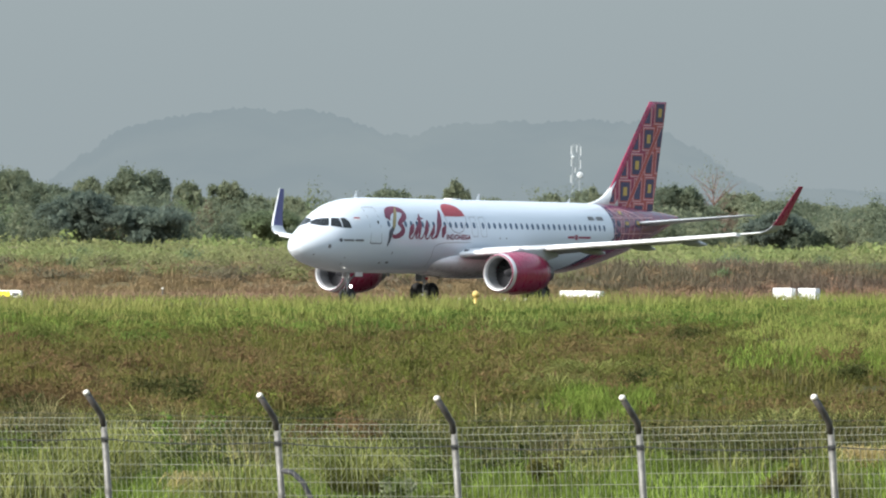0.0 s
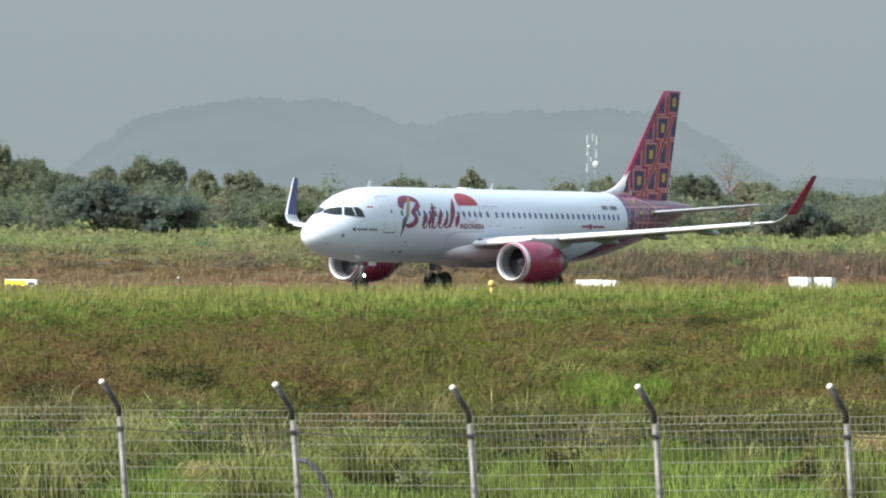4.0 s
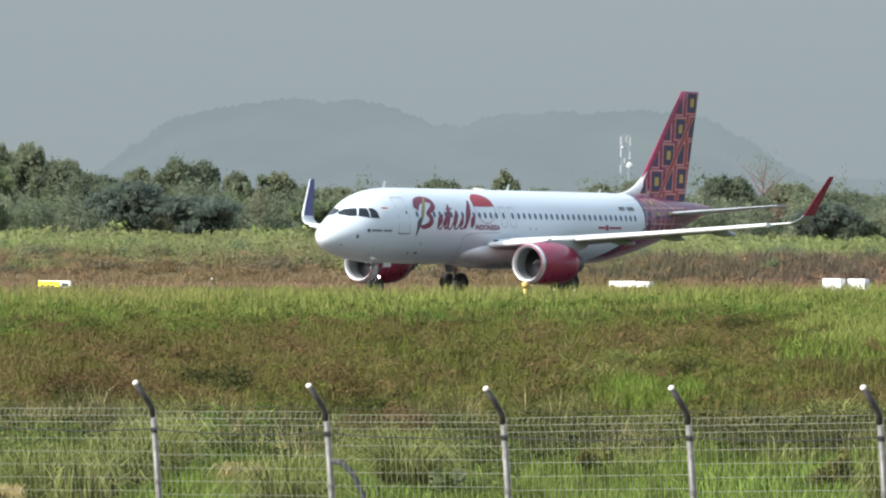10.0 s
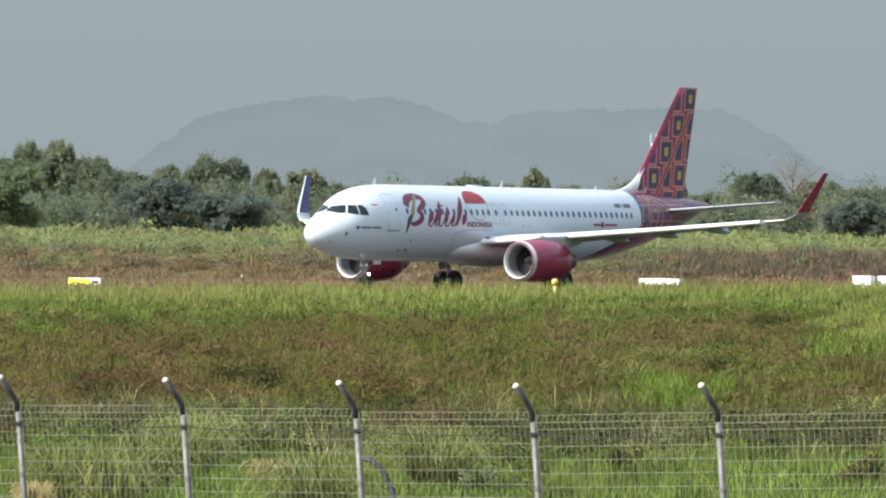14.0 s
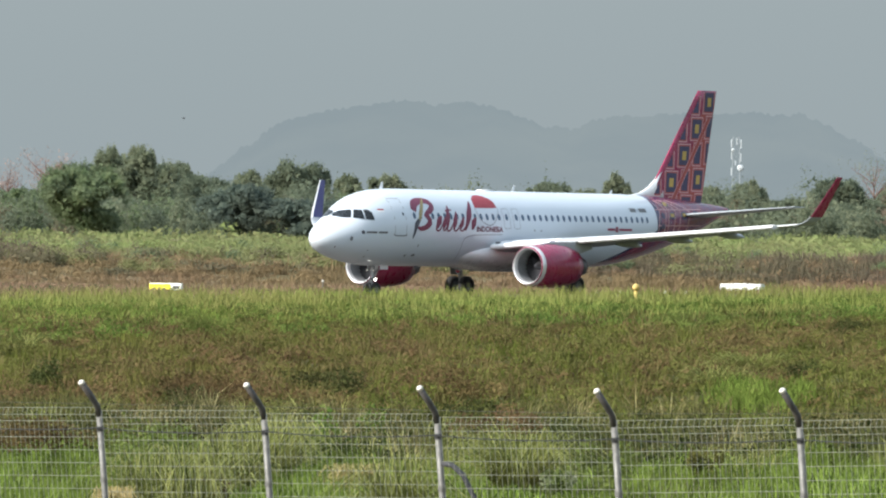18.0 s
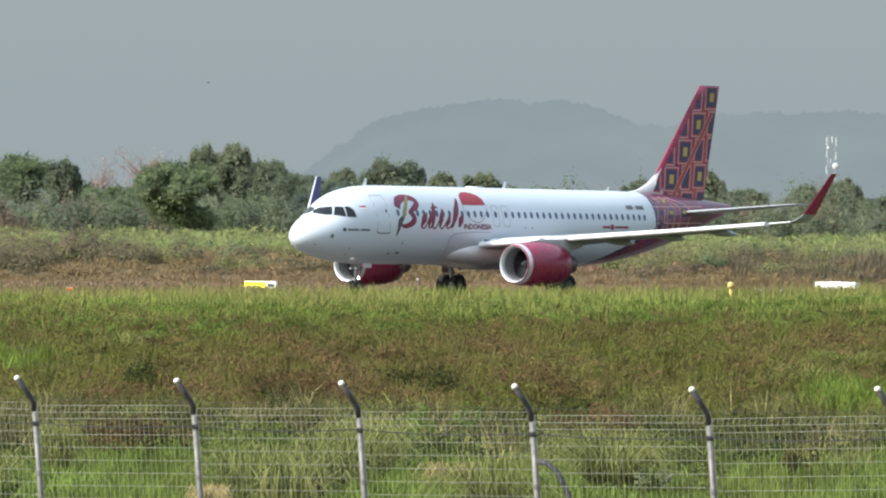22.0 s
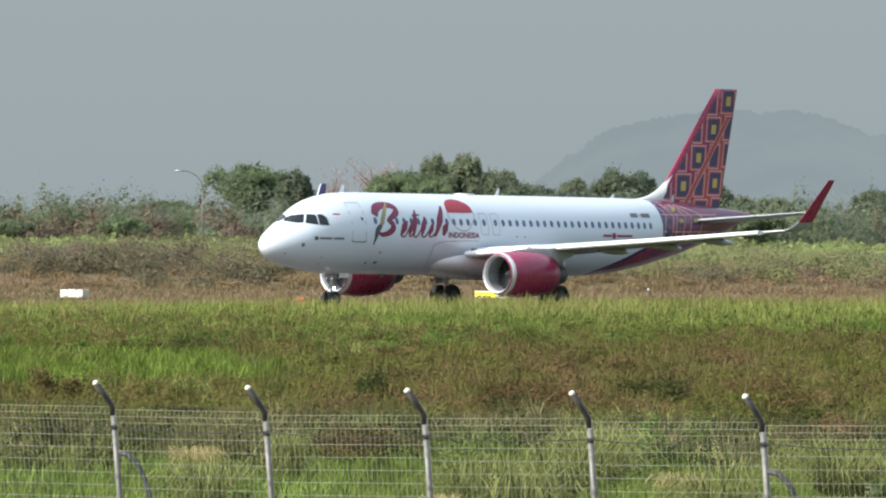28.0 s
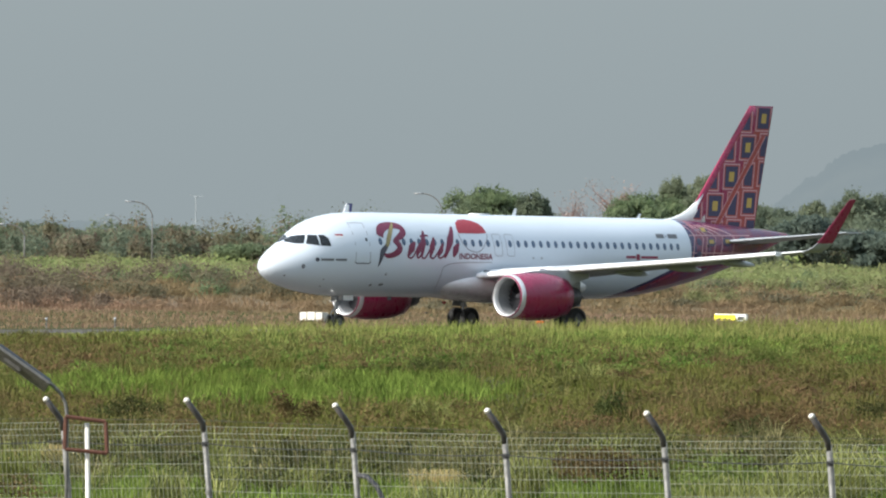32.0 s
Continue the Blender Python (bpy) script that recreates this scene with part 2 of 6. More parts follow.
DRY_DARK = foliage("dark_dry_thicket", (0.143, 0.109, 0.081), (0.196, 0.151, 0.112), (0.148, 0.134, 0.083), 1.0, (0.05, 0.05, 0.4), 0.4)
SCRUB = foliage("green_scrub", (0.178, 0.238, 0.084), (0.275, 0.319, 0.124), (0.216, 0.221, 0.103), 1.0, (0.04, 0.02, 0.3), 0.45)
# four far-tree greens, made paler and bluer: haze put into the colour
LEAF_DARK = foliage("hazed_dark_leaves", (0.129, 0.156, 0.105), (0.178, 0.203, 0.132), (0.151, 0.179, 0.124), 0.2, through_light=0.55)
LEAF_HAZE_BLUE = foliage("hazed_blue_green_leaves", (0.112, 0.144, 0.117), (0.152, 0.188, 0.149), (0.132, 0.163, 0.134), 0.2, through_light=0.55)
LEAF_MID = foliage("hazed_mid_green_leaves", (0.137, 0.188, 0.090), (0.196, 0.240, 0.125), (0.160, 0.195, 0.119), 0.2, through_light=0.55)
LEAF_PALE = foliage("hazed_pale_olive_leaves", (0.179, 0.205, 0.131), (0.257, 0.273, 0.179), (0.163, 0.189, 0.121), 0.2, through_light=0.55)
DEAD_LEAF = foliage("withered_leaves", (0.31, 0.225, 0.19), (0.37, 0.27, 0.225), (0.28, 0.215, 0.185), 0.2)


ASPHALT.node_tree.nodes["Principled BSDF"].inputs["Specular IOR Level"].default_value = 0.08


def ground_material():
    m, n, l, b = nodes_of("grassy_ground")
    col = mix_rgb(n, l, noise_out(n, l, 1.0, 6, (0.11, 0.012, 1)), (0.06, 0.07, 0.018), (0.075, 0.06, 0.028))
    col = mix_rgb(n, l, noise_out(n, l, 3.0, 6, lo=0.3, hi=0.8), col, (0.03, 0.032, 0.012))
    l.new(col, b.inputs["Base Color"])
    b.inputs["Roughness"].default_value = 0.95
    b.inputs["Specular IOR Level"].default_value = 0.05
    bumped(n, l, b, 4.0, 0.6, True)
    return m


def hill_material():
    """Far forested hills; thick haze is put into a flat glowing colour."""
    m, n, l, b = nodes_of("haze_glow_hills")
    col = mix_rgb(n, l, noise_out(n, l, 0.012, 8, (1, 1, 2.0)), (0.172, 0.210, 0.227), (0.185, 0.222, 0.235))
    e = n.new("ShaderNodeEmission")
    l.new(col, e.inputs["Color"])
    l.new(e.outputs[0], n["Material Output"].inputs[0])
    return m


def bank_material():
    m, n, l, b = nodes_of("brown_bank_earth")
    col = mix_rgb(n, l, noise_out(n, l, 1.0, 6, (0.12, 0.05, 0.5)), (0.17, 0.125, 0.085), (0.13, 0.115, 0.06))
    col = mix_rgb(n, l, noise_out(n, l, 2.5, 6, lo=0.35, hi=0.8), col, (0.09, 0.07, 0.045))
    l.new(col, b.inputs["Base Color"])
    b.inputs["Roughness"].default_value = 0.95
    b.inputs["Specular IOR Level"].default_value = 0.05
    bumped(n, l, b, 3.0, 0.6, True)
    return m


GROUND = ground_material()
BANK = bank_material()
HILL = hill_material()


# ---- mesh helpers ----
def part(name, bm, material, parent=None, label="", smooth=False, m=None):
    me = bpy.data.meshes.new(name)
    bm.to_mesh(me)
    bm.free()
    if smooth:
        me.shade_smooth()
    for x in material if isinstance(material, (list, tuple)) else (material,):
        me.materials.append(x)
    ob = new(name, me)
    if parent:
        ob.parent = parent
    if m is not None:
        ob.matrix_basis = m
    if label:
        ob["label"] = label
    return ob


def share(ob, parent, m):
    """Another object on the same mesh."""
    o = new(ob.name.split(".")[0], ob.data)
    o.parent = parent
    o.matrix_basis = m
    return o


def thing(name, label, category, m=None, group="", kind=""):
    ob = new(name)
    if m is not None:
        ob.matrix_basis = m
    return tagged(ob, label, category, group, kind)


def ring(bm, c, ax, ay, r, seg, ry=None):
    ry = r if ry is None else ry
    return [bm.verts.new(c + ax * (r * math.cos(2 * math.pi * k / seg)) + ay * (ry * math.sin(2 * math.pi * k / seg))) for k in range(seg)]


def skin(bm, rings, cap=True, closed=True):
    for a, b in zip(rings, rings[1:]):
        k = len(a)
        for i in range(k if closed else k - 1):
            bm.faces.new((a[i], a[(i + 1) % k], b[(i + 1) % k], b[i]))
    if cap:
        bm.faces.new(rings[0][::-1])
        bm.faces.new(rings[-1])


def tube(bm, pts, radii, seg=8, cap=True):
    pts = [Vector(p) for p in pts]
    if isinstance(radii, (int, float)):
        radii = [radii] * len(pts)
    rings = []
    for i, p in enumerate(pts):
        d = (pts[min(i + 1, len(pts) - 1)] - pts[max(i - 1, 0)]).normalized()
        ax = d.cross(Vector((0.13, 0.31, 0.94)) if abs(d.z) < 0.9 else Vector((0, 1, 0.1))).normalized()
        rings.append(ring(bm, p, ax, d.cross(ax), radii[i], seg))
    skin(bm, rings, cap)
    return bm


def block(bm, c, size, bevel=0.0, m=None):
    made = bmesh.ops.create_cube(bm, size=1.0)["verts"]
    for v in made:
        v.co = Vector((v.co.x * size[0], v.co.y * size[1], v.co.z * size[2])) + Vector(c)
        if m is not None:
            v.co = m @ v.co
    if bevel:
        edges = list({e for v in made for e in v.link_edges})
        bmesh.ops.bevel(bm, geom=edges, offset=bevel, segments=2, affect="EDGES")
    return bm


def turned(bm, profile, seg=32, axis="x", cap=False):
    """A solid of revolution from (along, radius)."""
    rings = []
    for a, r in profile:
        rings.append([bm.verts.new((a, r * math.cos(2 * math.pi * k / seg), r * math.sin(2 * math.pi * k / seg))) for k in range(seg)])
    skin(bm, rings, cap)
    return bm


# ---- the airliner ----
GEAR = 17.7          # main gear, metres behind the nose


def nose_curve(u, k):
    u = min(max(u, 0.0), 1.0)
    return math.sqrt(max(0.0, 1 - (1 - u) ** k))


TOP_S = [0.06, 0.10, 0.19, 0.35, 0.65, 1.0, 1.45, 1.9, 2.35, 2.85, 3.4, 4.0, 4.8, 5.8, 6.6, 27, 30, 33, 36, 37.57]
TOP_Z = [3.1, 3.3, 3.46, 3.66, 3.88, 4.12, 4.38, 4.65, 4.98, 5.28, 5.51, 5.67, 5.81, 5.88, 5.9, 5.9, 5.85, 5.68, 5.43, 5.27]
LOW_S = [22.3, 24, 26, 28, 30, 32, 34, 36, 37.57]
LOW_Z = [1.73, 1.76, 1.91, 2.22, 2.63, 3.11, 3.70, 4.40, 5.0]
WIDE_S = [22.5, 24.5, 26.5, 29, 32, 35, 37, 37.57]
WIDE_Y = [1.975, 1.95, 1.85, 1.6, 1.17, 0.66, 0.28, 0.13]


def hull(s):
    """Half width, top and bottom of the fuselage at s metres behind the nose."""
    wide = 1.975 * nose_curve((s - 0.06) / 6.14, 1.8) if s < 6.2 else float(np.interp(s, WIDE_S, WIDE_Y))
    low = 3.1 - 1.37 * nose_curve((s - 0.06) / 5.54, 2.0) if s < 5.6 else float(np.interp(s, LOW_S, LOW_Z))
    return wide, float(np.interp(s, TOP_S, TOP_Z)), low


def hull_y(s, z):
    w, t, b = hull(s)
    c, h = (t + b) / 2, (t - b) / 2
    return w * math.sqrt(max(0.0004, 1 - ((z - c) / h) ** 2))


def on_hull(s, z, side=1, lift=0.007):
    w, t, b = hull(s)
    c, h = (t + b) / 2, max(0.05, (t - b) / 2)
    y = hull_y(s, z)
    nrm = Vector((0, y / w ** 2, (z - c) / h ** 2)).normalized()
    return Vector((GEAR - s, side * (y + lift * nrm.y), z + lift * nrm.z))


def hull_paint():
    m, n, l, b = nodes_of("fuselage_paint")
    sep = n.new("ShaderNodeSeparateXYZ")
    l.new(n.new("ShaderNodeTexCoord").outputs["Object"], sep.inputs[0])

    def op(kind, a, c):
        q = n.new("ShaderNodeMath")
        q.operation = kind
        for i, v in enumerate((a, c)):
            if isinstance(v, (int, float)):
                q.inputs[i].default_value = v
            else:
                l.new(v, q.inputs[i])
        return q.outputs[0]
    s = op("SUBTRACT", GEAR, sep.outputs[0])
    edge = op("MINIMUM", 28.75, op("ADD", 23.6, op("MULTIPLY", op("SUBTRACT", sep.outputs[2], 1.9), 2.6)))
    past = op("SUBTRACT", s, edge)
    grime = noise_out(n, l, 0.7, 6, (0.35, 1, 1), False, 0.45, 0.8)
    white = mix_rgb(n, l, op("MULTIPLY", grime, 0.16), (0.61, 0.655, 0.715), (0.49, 0.51, 0.53))
    tail = mix_rgb(n, l, noise_out(n, l, 1.3, 3, (1, 1, 1), False), (0.22, 0.03, 0.055), (0.13, 0.034, 0.095))
    tail = mix_rgb(n, l, op("LESS_THAN", past, 0.45), tail, (0.035, 0.028, 0.09))
    l.new(mix_rgb(n, l, op("GREATER_THAN", past, 0.0), white, tail), b.inputs["Base Color"])
    b.inputs["Roughness"].default_value = 0.27
    b.inputs["Coat Weight"].default_value = 0.3
    b.inputs["Coat Roughness"].default_value = 0.12
    return m


HULL = hull_paint()
airliner = thing("airliner", "white twin-engine passenger jet with crimson engines and patterned red tail, taxiing", "airplane")

bm = bmesh.new()
stations = [0.064, 0.075, 0.1, 0.14, 0.2, 0.3, 0.42] + [0.55 + 0.13 * k for k in range(50)] + [7.2 + 0.75 * k for k in range(20)]
stations += [22.3 + 0.4 * k for k in range(38)] + [37.5, 37.57]
rings = []
for s in stations:
    w, t, b = hull(s)
    c, h = (t + b) / 2, (t - b) / 2
    rings.append([bm.verts.new((GEAR - s, w * math.sin(2 * math.pi * k / 72), c + h * math.cos(2 * math.pi * k / 72))) for k in range(72)])
skin(bm, rings)
body = part("fuselage", bm, HULL, airliner, "white fuselage, plum and red towards the tail", True)


def loft_wing(spans, seg=14):
    """An aerofoil skin through (leading s, chord, y, z, thickness, lean) rows; lean 1 is flat, 0 upright."""
    bm = bmesh.new()
    rings = []
    for lead, chord, y, z, thick, lean in spans:
        loop = []
        for k in range(2 * seg):
            a = math.pi * k / seg
            u = (1 + math.cos(a)) / 2
            f = 5 * thick * (0.2969 * math.sqrt(u) - 0.126 * u - 0.3516 * u * u + 0.2843 * u ** 3 - 0.1036 * u ** 4) * chord
            h = f if k <= seg else -0.75 * f
            nrm = Vector((0, -math.sqrt(max(0, 1 - lean * lean)), lean))
            loop.append(bm.verts.new(Vector((GEAR - lead - u * chord, y, z)) + nrm * h))
        rings.append(loop)
    skin(bm, rings, False)
    for loop in (rings[0][::-1], rings[-1]):
        bm.faces.new([bm.verts.new(v.co) for v in loop])
    bmesh.ops.recalc_face_normals(bm, faces=bm.faces)
    return bm


def mirrored(bm):
    for v in bm.verts:
        v.co.y = -v.co.y
    bmesh.ops.reverse_faces(bm, faces=bm.faces)
    return bm


def lead_edge(y):
    return 12.95 + (y - 1.9) * 0.515


def trail_edge(y):
    return 19.45 + max(0.0, y - 6.6) * 0.27 if y > 6.6 else 19.15 + (y - 1.9) * 0.064


def wing_z(y):
    return 2.82 + (y - 1.9) * 0.084 + max(0, y - 9) ** 2 * 0.0006


WING_Y = [1.2, 2.4, 4.2, 5.0, 6.3, 6.6, 8.6, 10.6, 12.6, 14.6, 16.2, 16.7]
for side in (1, -1):
    flip = (lambda b: b) if side == 1 else mirrored
    rows = [(lead_edge(y) + 0.28, trail_edge(y) - lead_edge(y) - 0.28, y, wing_z(y), 0.135 - 0.0022 * y, 1) for y in WING_Y]
    bm = loft_wing(rows)
    for f in bm.faces:
        c = f.calc_center_median()
        y = min(abs(c.y), 16.7)
        u = (GEAR - c.x - lead_edge(y) - 0.28) / (trail_edge(y) - lead_edge(y) - 0.28)
        f.material_index = int(u < (0.13 if c.z > wing_z(y) else 0.035) and not 4.9 < y < 6.3)
    wing = part("wing", flip(bm), [GREY_WING, WING_EDGE], airliner, "grey swept wing with pale slats", True)
    # slats along the leading edge, in sections
    for y0, y1 in ((2.1, 5.0), (6.3, 9.3), (9.31, 12.2), (12.21, 14.3), (14.31, 15.7)):
        rows = [(lead_edge(y) - (0.3 if y < 5.5 else 0.12), 0.66 + 0.25 * (16.5 - y) / 14, y, wing_z(y) - 0.04, 0.40, 1) for y in (y0, (y0 + y1) / 2, y1)]
        part("slat", flip(loft_wing(rows, 8)), WING_EDGE, wing, "white slat, extended", True)
    # flaps
    for y0, y1 in ((2.3, 6.3), (6.5, 12.4)):
        rows = [(trail_edge(y) - 0.35, 1.15 - 0.03 * y, y, wing_z(y) - 0.03, 0.10, 1) for y in (y0, y1)]
        bm = loft_wing(rows, 8)
        for v in bm.verts:
            v.co.z -= max(0, (GEAR - v.co.x) - trail_edge(abs(v.co.y)) + 0.35) * 0.07
        part("flap", flip(bm), GREY_WING, wing, "grey flap", True)
    # flap track fairings
    for y in (6.75, 9.6, 12.5):
        bm = bmesh.new()
        rings = []
        for k in range(9):
            u = k / 8
            r = 0.14 * math.sin(math.pi * min(1, u * 0.93 + 0.05)) ** 0.6 + 0.01
            c = Vector((GEAR - trail_edge(y) + 1.6 - 2.4 * u, y, wing_z(y) - 0.17 - 0.10 * u * u))
            rings.append(ring(bm, c, Vector((0, 1, 0)), Vector((0, 0, 1)), r, 10, r * 1.25))
        skin(bm, rings)
        bmesh.ops.recalc_face_normals(bm, faces=bm.faces)
        part("flap_fairing", flip(bm), GREY_WING, wing, "", True)
    # winglet, curving up from the tip
    y0, z0 = 16.7, wing_z(16.7)
    curl = []
    for k in range(9):
        a = radians(8 + 66 * min(1, k / 4.5))
        curl.append(a)
    y, z, lead = y0, z0, lead_edge(16.7) + 0.28
    rows, chord = [], trail_edge(16.7) - lead
    steps = [0, 0.22, 0.24, 0.26, 0.26, 0.5, 0.55, 0.55, 0.4]
    for k, (a, st) in enumerate(zip(curl, steps)):
        y, z = y + st * math.cos(a), z + st * math.sin(a)
        lead += st * (0.62 + 0.12 * k / 8)
        tip = max(0.0, (k - 4) / 4)
        rows.append((lead, chord * (1 - 0.22 * min(k, 4) / 4) * (1 - 0.55 * tip), y, z, 0.09, math.cos(a)))
    part("winglet_root", flip(loft_wing(rows[:4], 8)), GREY_WING, wing, "", True)
    bm = loft_wing(rows[3:], 8)
    for f in bm.faces:
        c = f.calc_center_median()
        lead, chord = [float(np.interp(c.z, [r[3] for r in rows], [r[q] for r in rows])) for q in (0, 1)]
        f.material_index = int(GEAR - c.x - lead < chord * 0.2)
    part("winglet", flip(bm), [RED, RED] if side == 1 else [BLUE_WINGLET, WING_EDGE], wing,
         "red upturned winglet" if side == 1 else "dark blue upturned winglet", True)
    # engine
    ey, ez, es = 5.75 * side, 1.79, 11.35
    eng = part("engine", turned(bmesh.new(), [(0.10, 0.98), (0.04, 1.03), (-0.15, 1.075), (-0.6, 1.14), (-1.3, 1.19), (-2.2, 1.185), (-3.1, 1.08),
                                              (-3.7, 0.95), (-3.72, 0.90), (-3.4, 0.88)], 40), RED, airliner, "crimson engine cowling", True,
               pose(GEAR - es, ey, ez))
    part("intake_lip", turned(bmesh.new(), [(-0.22, 1.085), (-0.08, 1.068), (0.03, 1.035), (0.07, 0.99), (0.06, 0.94), (-0.02, 0.895), (-0.2, 0.865)], 40), METAL, eng,
         "polished metal intake lip", True)
    part("intake_duct", turned(bmesh.new(), [(-0.2, 0.866), (-0.6, 0.87), (-1.05, 0.88)], 40), DUCT, eng, "grey intake duct", True)
    bm = bmesh.new()
    q = []
    for r, tw in ((0.22, 0.05), (0.87, 0.16)):
        for sg in (-1, 1):
            a = sg * 0.08 / max(r, 0.4)
            q.append(bm.verts.new((-0.98 - sg * tw * 0.6, r * math.cos(a), r * math.sin(a))))
    bm.faces.new((q[0], q[1], q[3], q[2]))
    blade = part("fan_blade", bm, FAN, eng, "dark titanium fan blade")
    for k in range(1, 24):
        share(blade, eng, Euler((2 * math.pi * k / 24, 0, 0)).to_matrix().to_4x4())
    part("fan_disc", turned(bmesh.new(), [(-1.12, 0.88), (-1.12, 0.02)], 32), DARK_METAL, eng)
    part("spinner", turned(bmesh.new(), [(-0.55, 0.01), (-0.62, 0.08), (-0.8, 0.17), (-1.0, 0.24)], 24), DARK_METAL, eng, "dark spinner", True)
    part("exhaust", turned(bmesh.new(), [(-3.3, 0.72), (-4.3, 0.56), (-4.75, 0.46), (-4.7, 0.40), (-4.3, 0.40)], 28), DARK_METAL, eng, "dark metal exhaust nozzle", True)
    part("exhaust_cone", turned(bmesh.new(), [(-4.2, 0.38), (-4.9, 0.22), (-5.35, 0.03)], 20), DARK_METAL, eng, "", True)
    bm = bmesh.new()
    rings = []
    for x, hw, lo, hi in ((-0.9, 0.05, 1.05, 1.16), (-1.6, 0.14, 1.0, 1.27), (-2.8, 0.16, 0.9, 1.32), (-4.2, 0.17, 0.62, 1.3), (-5.6, 0.1, 0.95, 1.25)):
        rings.append([bm.verts.new((x, a * hw, b)) for a, b in ((-1, lo), (1, lo), (1, hi), (-1, hi))])
    skin(bm, rings)
    part("pylon", bm, GREY_WING, eng, "grey engine pylon")
    # tailplane
    rows = [(31.7 + (y - 0.6) * 0.66, 3.85 - (y - 0.6) * 0.46, y, 4.74 + (y - 0.6) * 0.095, 0.075, 1) for y in (0.5, 2, 4, 5.8, 6.2)]
    part("tailplane", flip(loft_wing(rows)), GREY_WING, airliner, "grey horizontal tailplane", True)

# belly fairing at the wing root
bm = bmesh.new()
rings = []
for k in range(25):
    u = k / 24
    s = 10.6 + 11.4 * u
    g = math.sin(math.pi * min(1, max(0, u))) ** 0.5 if 0 < u < 1 else 0.02
    rings.append([bm.verts.new((GEAR - s, (0.9 + 1.22 * g) * math.sin(2 * math.pi * j / 36), 2.45 + (0.3 + 0.67 * g) * math.cos(2 * math.pi * j / 36))) for j in range(36)])
skin(bm, rings)
part("belly_fairing", bm, WHITE, airliner, "white wing-root fairing", True)

for side in (1, -1):
    part("root_slot", block(bmesh.new(), (GEAR - 13.75, 2.06 * side, 2.98), (0.8, 0.16, 0.26), 0.04), LINE, airliner, "dark slot at the wing root")

# fin


def fin_half(s, z):
    v = min(1, max(0, (z - 5.35) / 6.4))
    a, b = 29.45 + (34.72 - 29.45) * v, 35.1 + 1.42 * v
    u = min(1, max(0, (s - a) / (b - a)))
    return 0.24 * (1 - 0.6 * v) * (math.sin(math.pi * u ** 0.6) * 0.9 + 0.03)


bm = bmesh.new()
rings = []
for k in range(12):
    v = k / 11
    z = 5.3 + (11.87 - 5.3) * v
    a, b = 29.45 + (34.72 - 29.45) * v, 35.08 + 1.44 * v
    loop = []
    for j in range(12):
        loop.append((a + (b - a) * (j / 12) ** 1.5, 1))
    for j in range(12):
        loop.append((a + (b - a) * (1 - j / 12) ** 1.5, -1))
    rings.append([bm.verts.new((GEAR - s, sg * fin_half(s, z), z)) for s, sg in loop])
skin(bm, rings)
bmesh.ops.recalc_face_normals(bm, faces=bm.faces)
fin = part("fin", bm, RED, airliner, "brick-red tail fin with navy and mustard squares", True)
bm = bmesh.new()
rings = []
for k in range(8):
    u = k / 7
    s = 27.6 + 3.6 * u
    zt = 5.86 + 1.42 * u ** 2.6
    rings.append([bm.verts.new((GEAR - s, y, z)) for y, z in ((-0.05 - 0.2 * u, 5.6), (-0.04 - 0.05 * u, zt - 0.05), (0, zt), (0.04 + 0.05 * u, zt - 0.05), (0.05 + 0.2 * u, 5.6))])
skin(bm, rings)
part("fin_fillet", bm, WHITE, fin, "white fin fillet", True)


def clip_poly(poly, edge_poly):
    out = list(poly)
    for i in range(len(edge_poly)):
        (ax, ay), (bx, by) = edge_poly[i], edge_poly[(i + 1) % len(edge_poly)]
        side = lambda p: (bx - ax) * (p[1] - ay) - (by - ay) * (p[0] - ax)
        src, out = out, []
        for p, q in zip(src, src[1:] + src[:1]):
            a, b = side(p), side(q)
            if a <= 0:
                out.append(p)
            if (a < 0 < b) or (b < 0 < a):
                f = a / (a - b)
                out.append((p[0] + (q[0] - p[0]) * f, p[1] + (q[1] - p[1]) * f))
        if not out:
            return []
    return out


def fin_patch(bm, poly, lift):
    poly = clip_poly(poly, FIN_IN)
    if len(poly) < 3:
        return
    c = (sum(p[0] for p in poly) / len(poly), sum(p[1] for p in poly) / len(poly))
    for side in (1, -1):
        pts = []
        for p, q in zip(poly, poly[1:] + poly[:1]):
            pts += [p, ((p[0] + q[0]) / 2, (p[1] + q[1]) / 2)]
        mid = bm.verts.new((GEAR - c[0], side * (fin_half(*c) + lift), c[1]))
        vs = [bm.verts.new((GEAR - s, side * (fin_half(s, z) + lift), z)) for s, z in pts]
        for a, b in zip(vs, vs[1:] + vs[:1]):
            bm.faces.new((mid, a, b) if side == 1 else (mid, b, a))


FIN_IN = [(30.12, 5.62), (35.0, 11.76), (36.39, 11.76), (35.05, 5.5)]
def lattice(row, col):
    """Middle of a square of the tail pattern: rows follow the fin's rake."""
    return 35.72 - 1.26 * row + 1.35 * col, 11.22 - 1.535 * row + 0.10 * col


def slab(row, col, hw, hh):
    s, z = lattice(row, col)
    rake = 0.12
    return [(s - hw - hh * rake, z - hh), (s - hw + hh * rake, z + hh), (s + hw + hh * rake, z + hh), (s + hw - hh * rake, z - hh)]


def fin_piece(name, poly, lift, material):
    bm = bmesh.new()
    fin_patch(bm, poly, lift)
    if bm.faces:
        bmesh.ops.recalc_face_normals(bm, faces=bm.faces)
        part(name, bm, material, fin)
    else:
        bm.free()


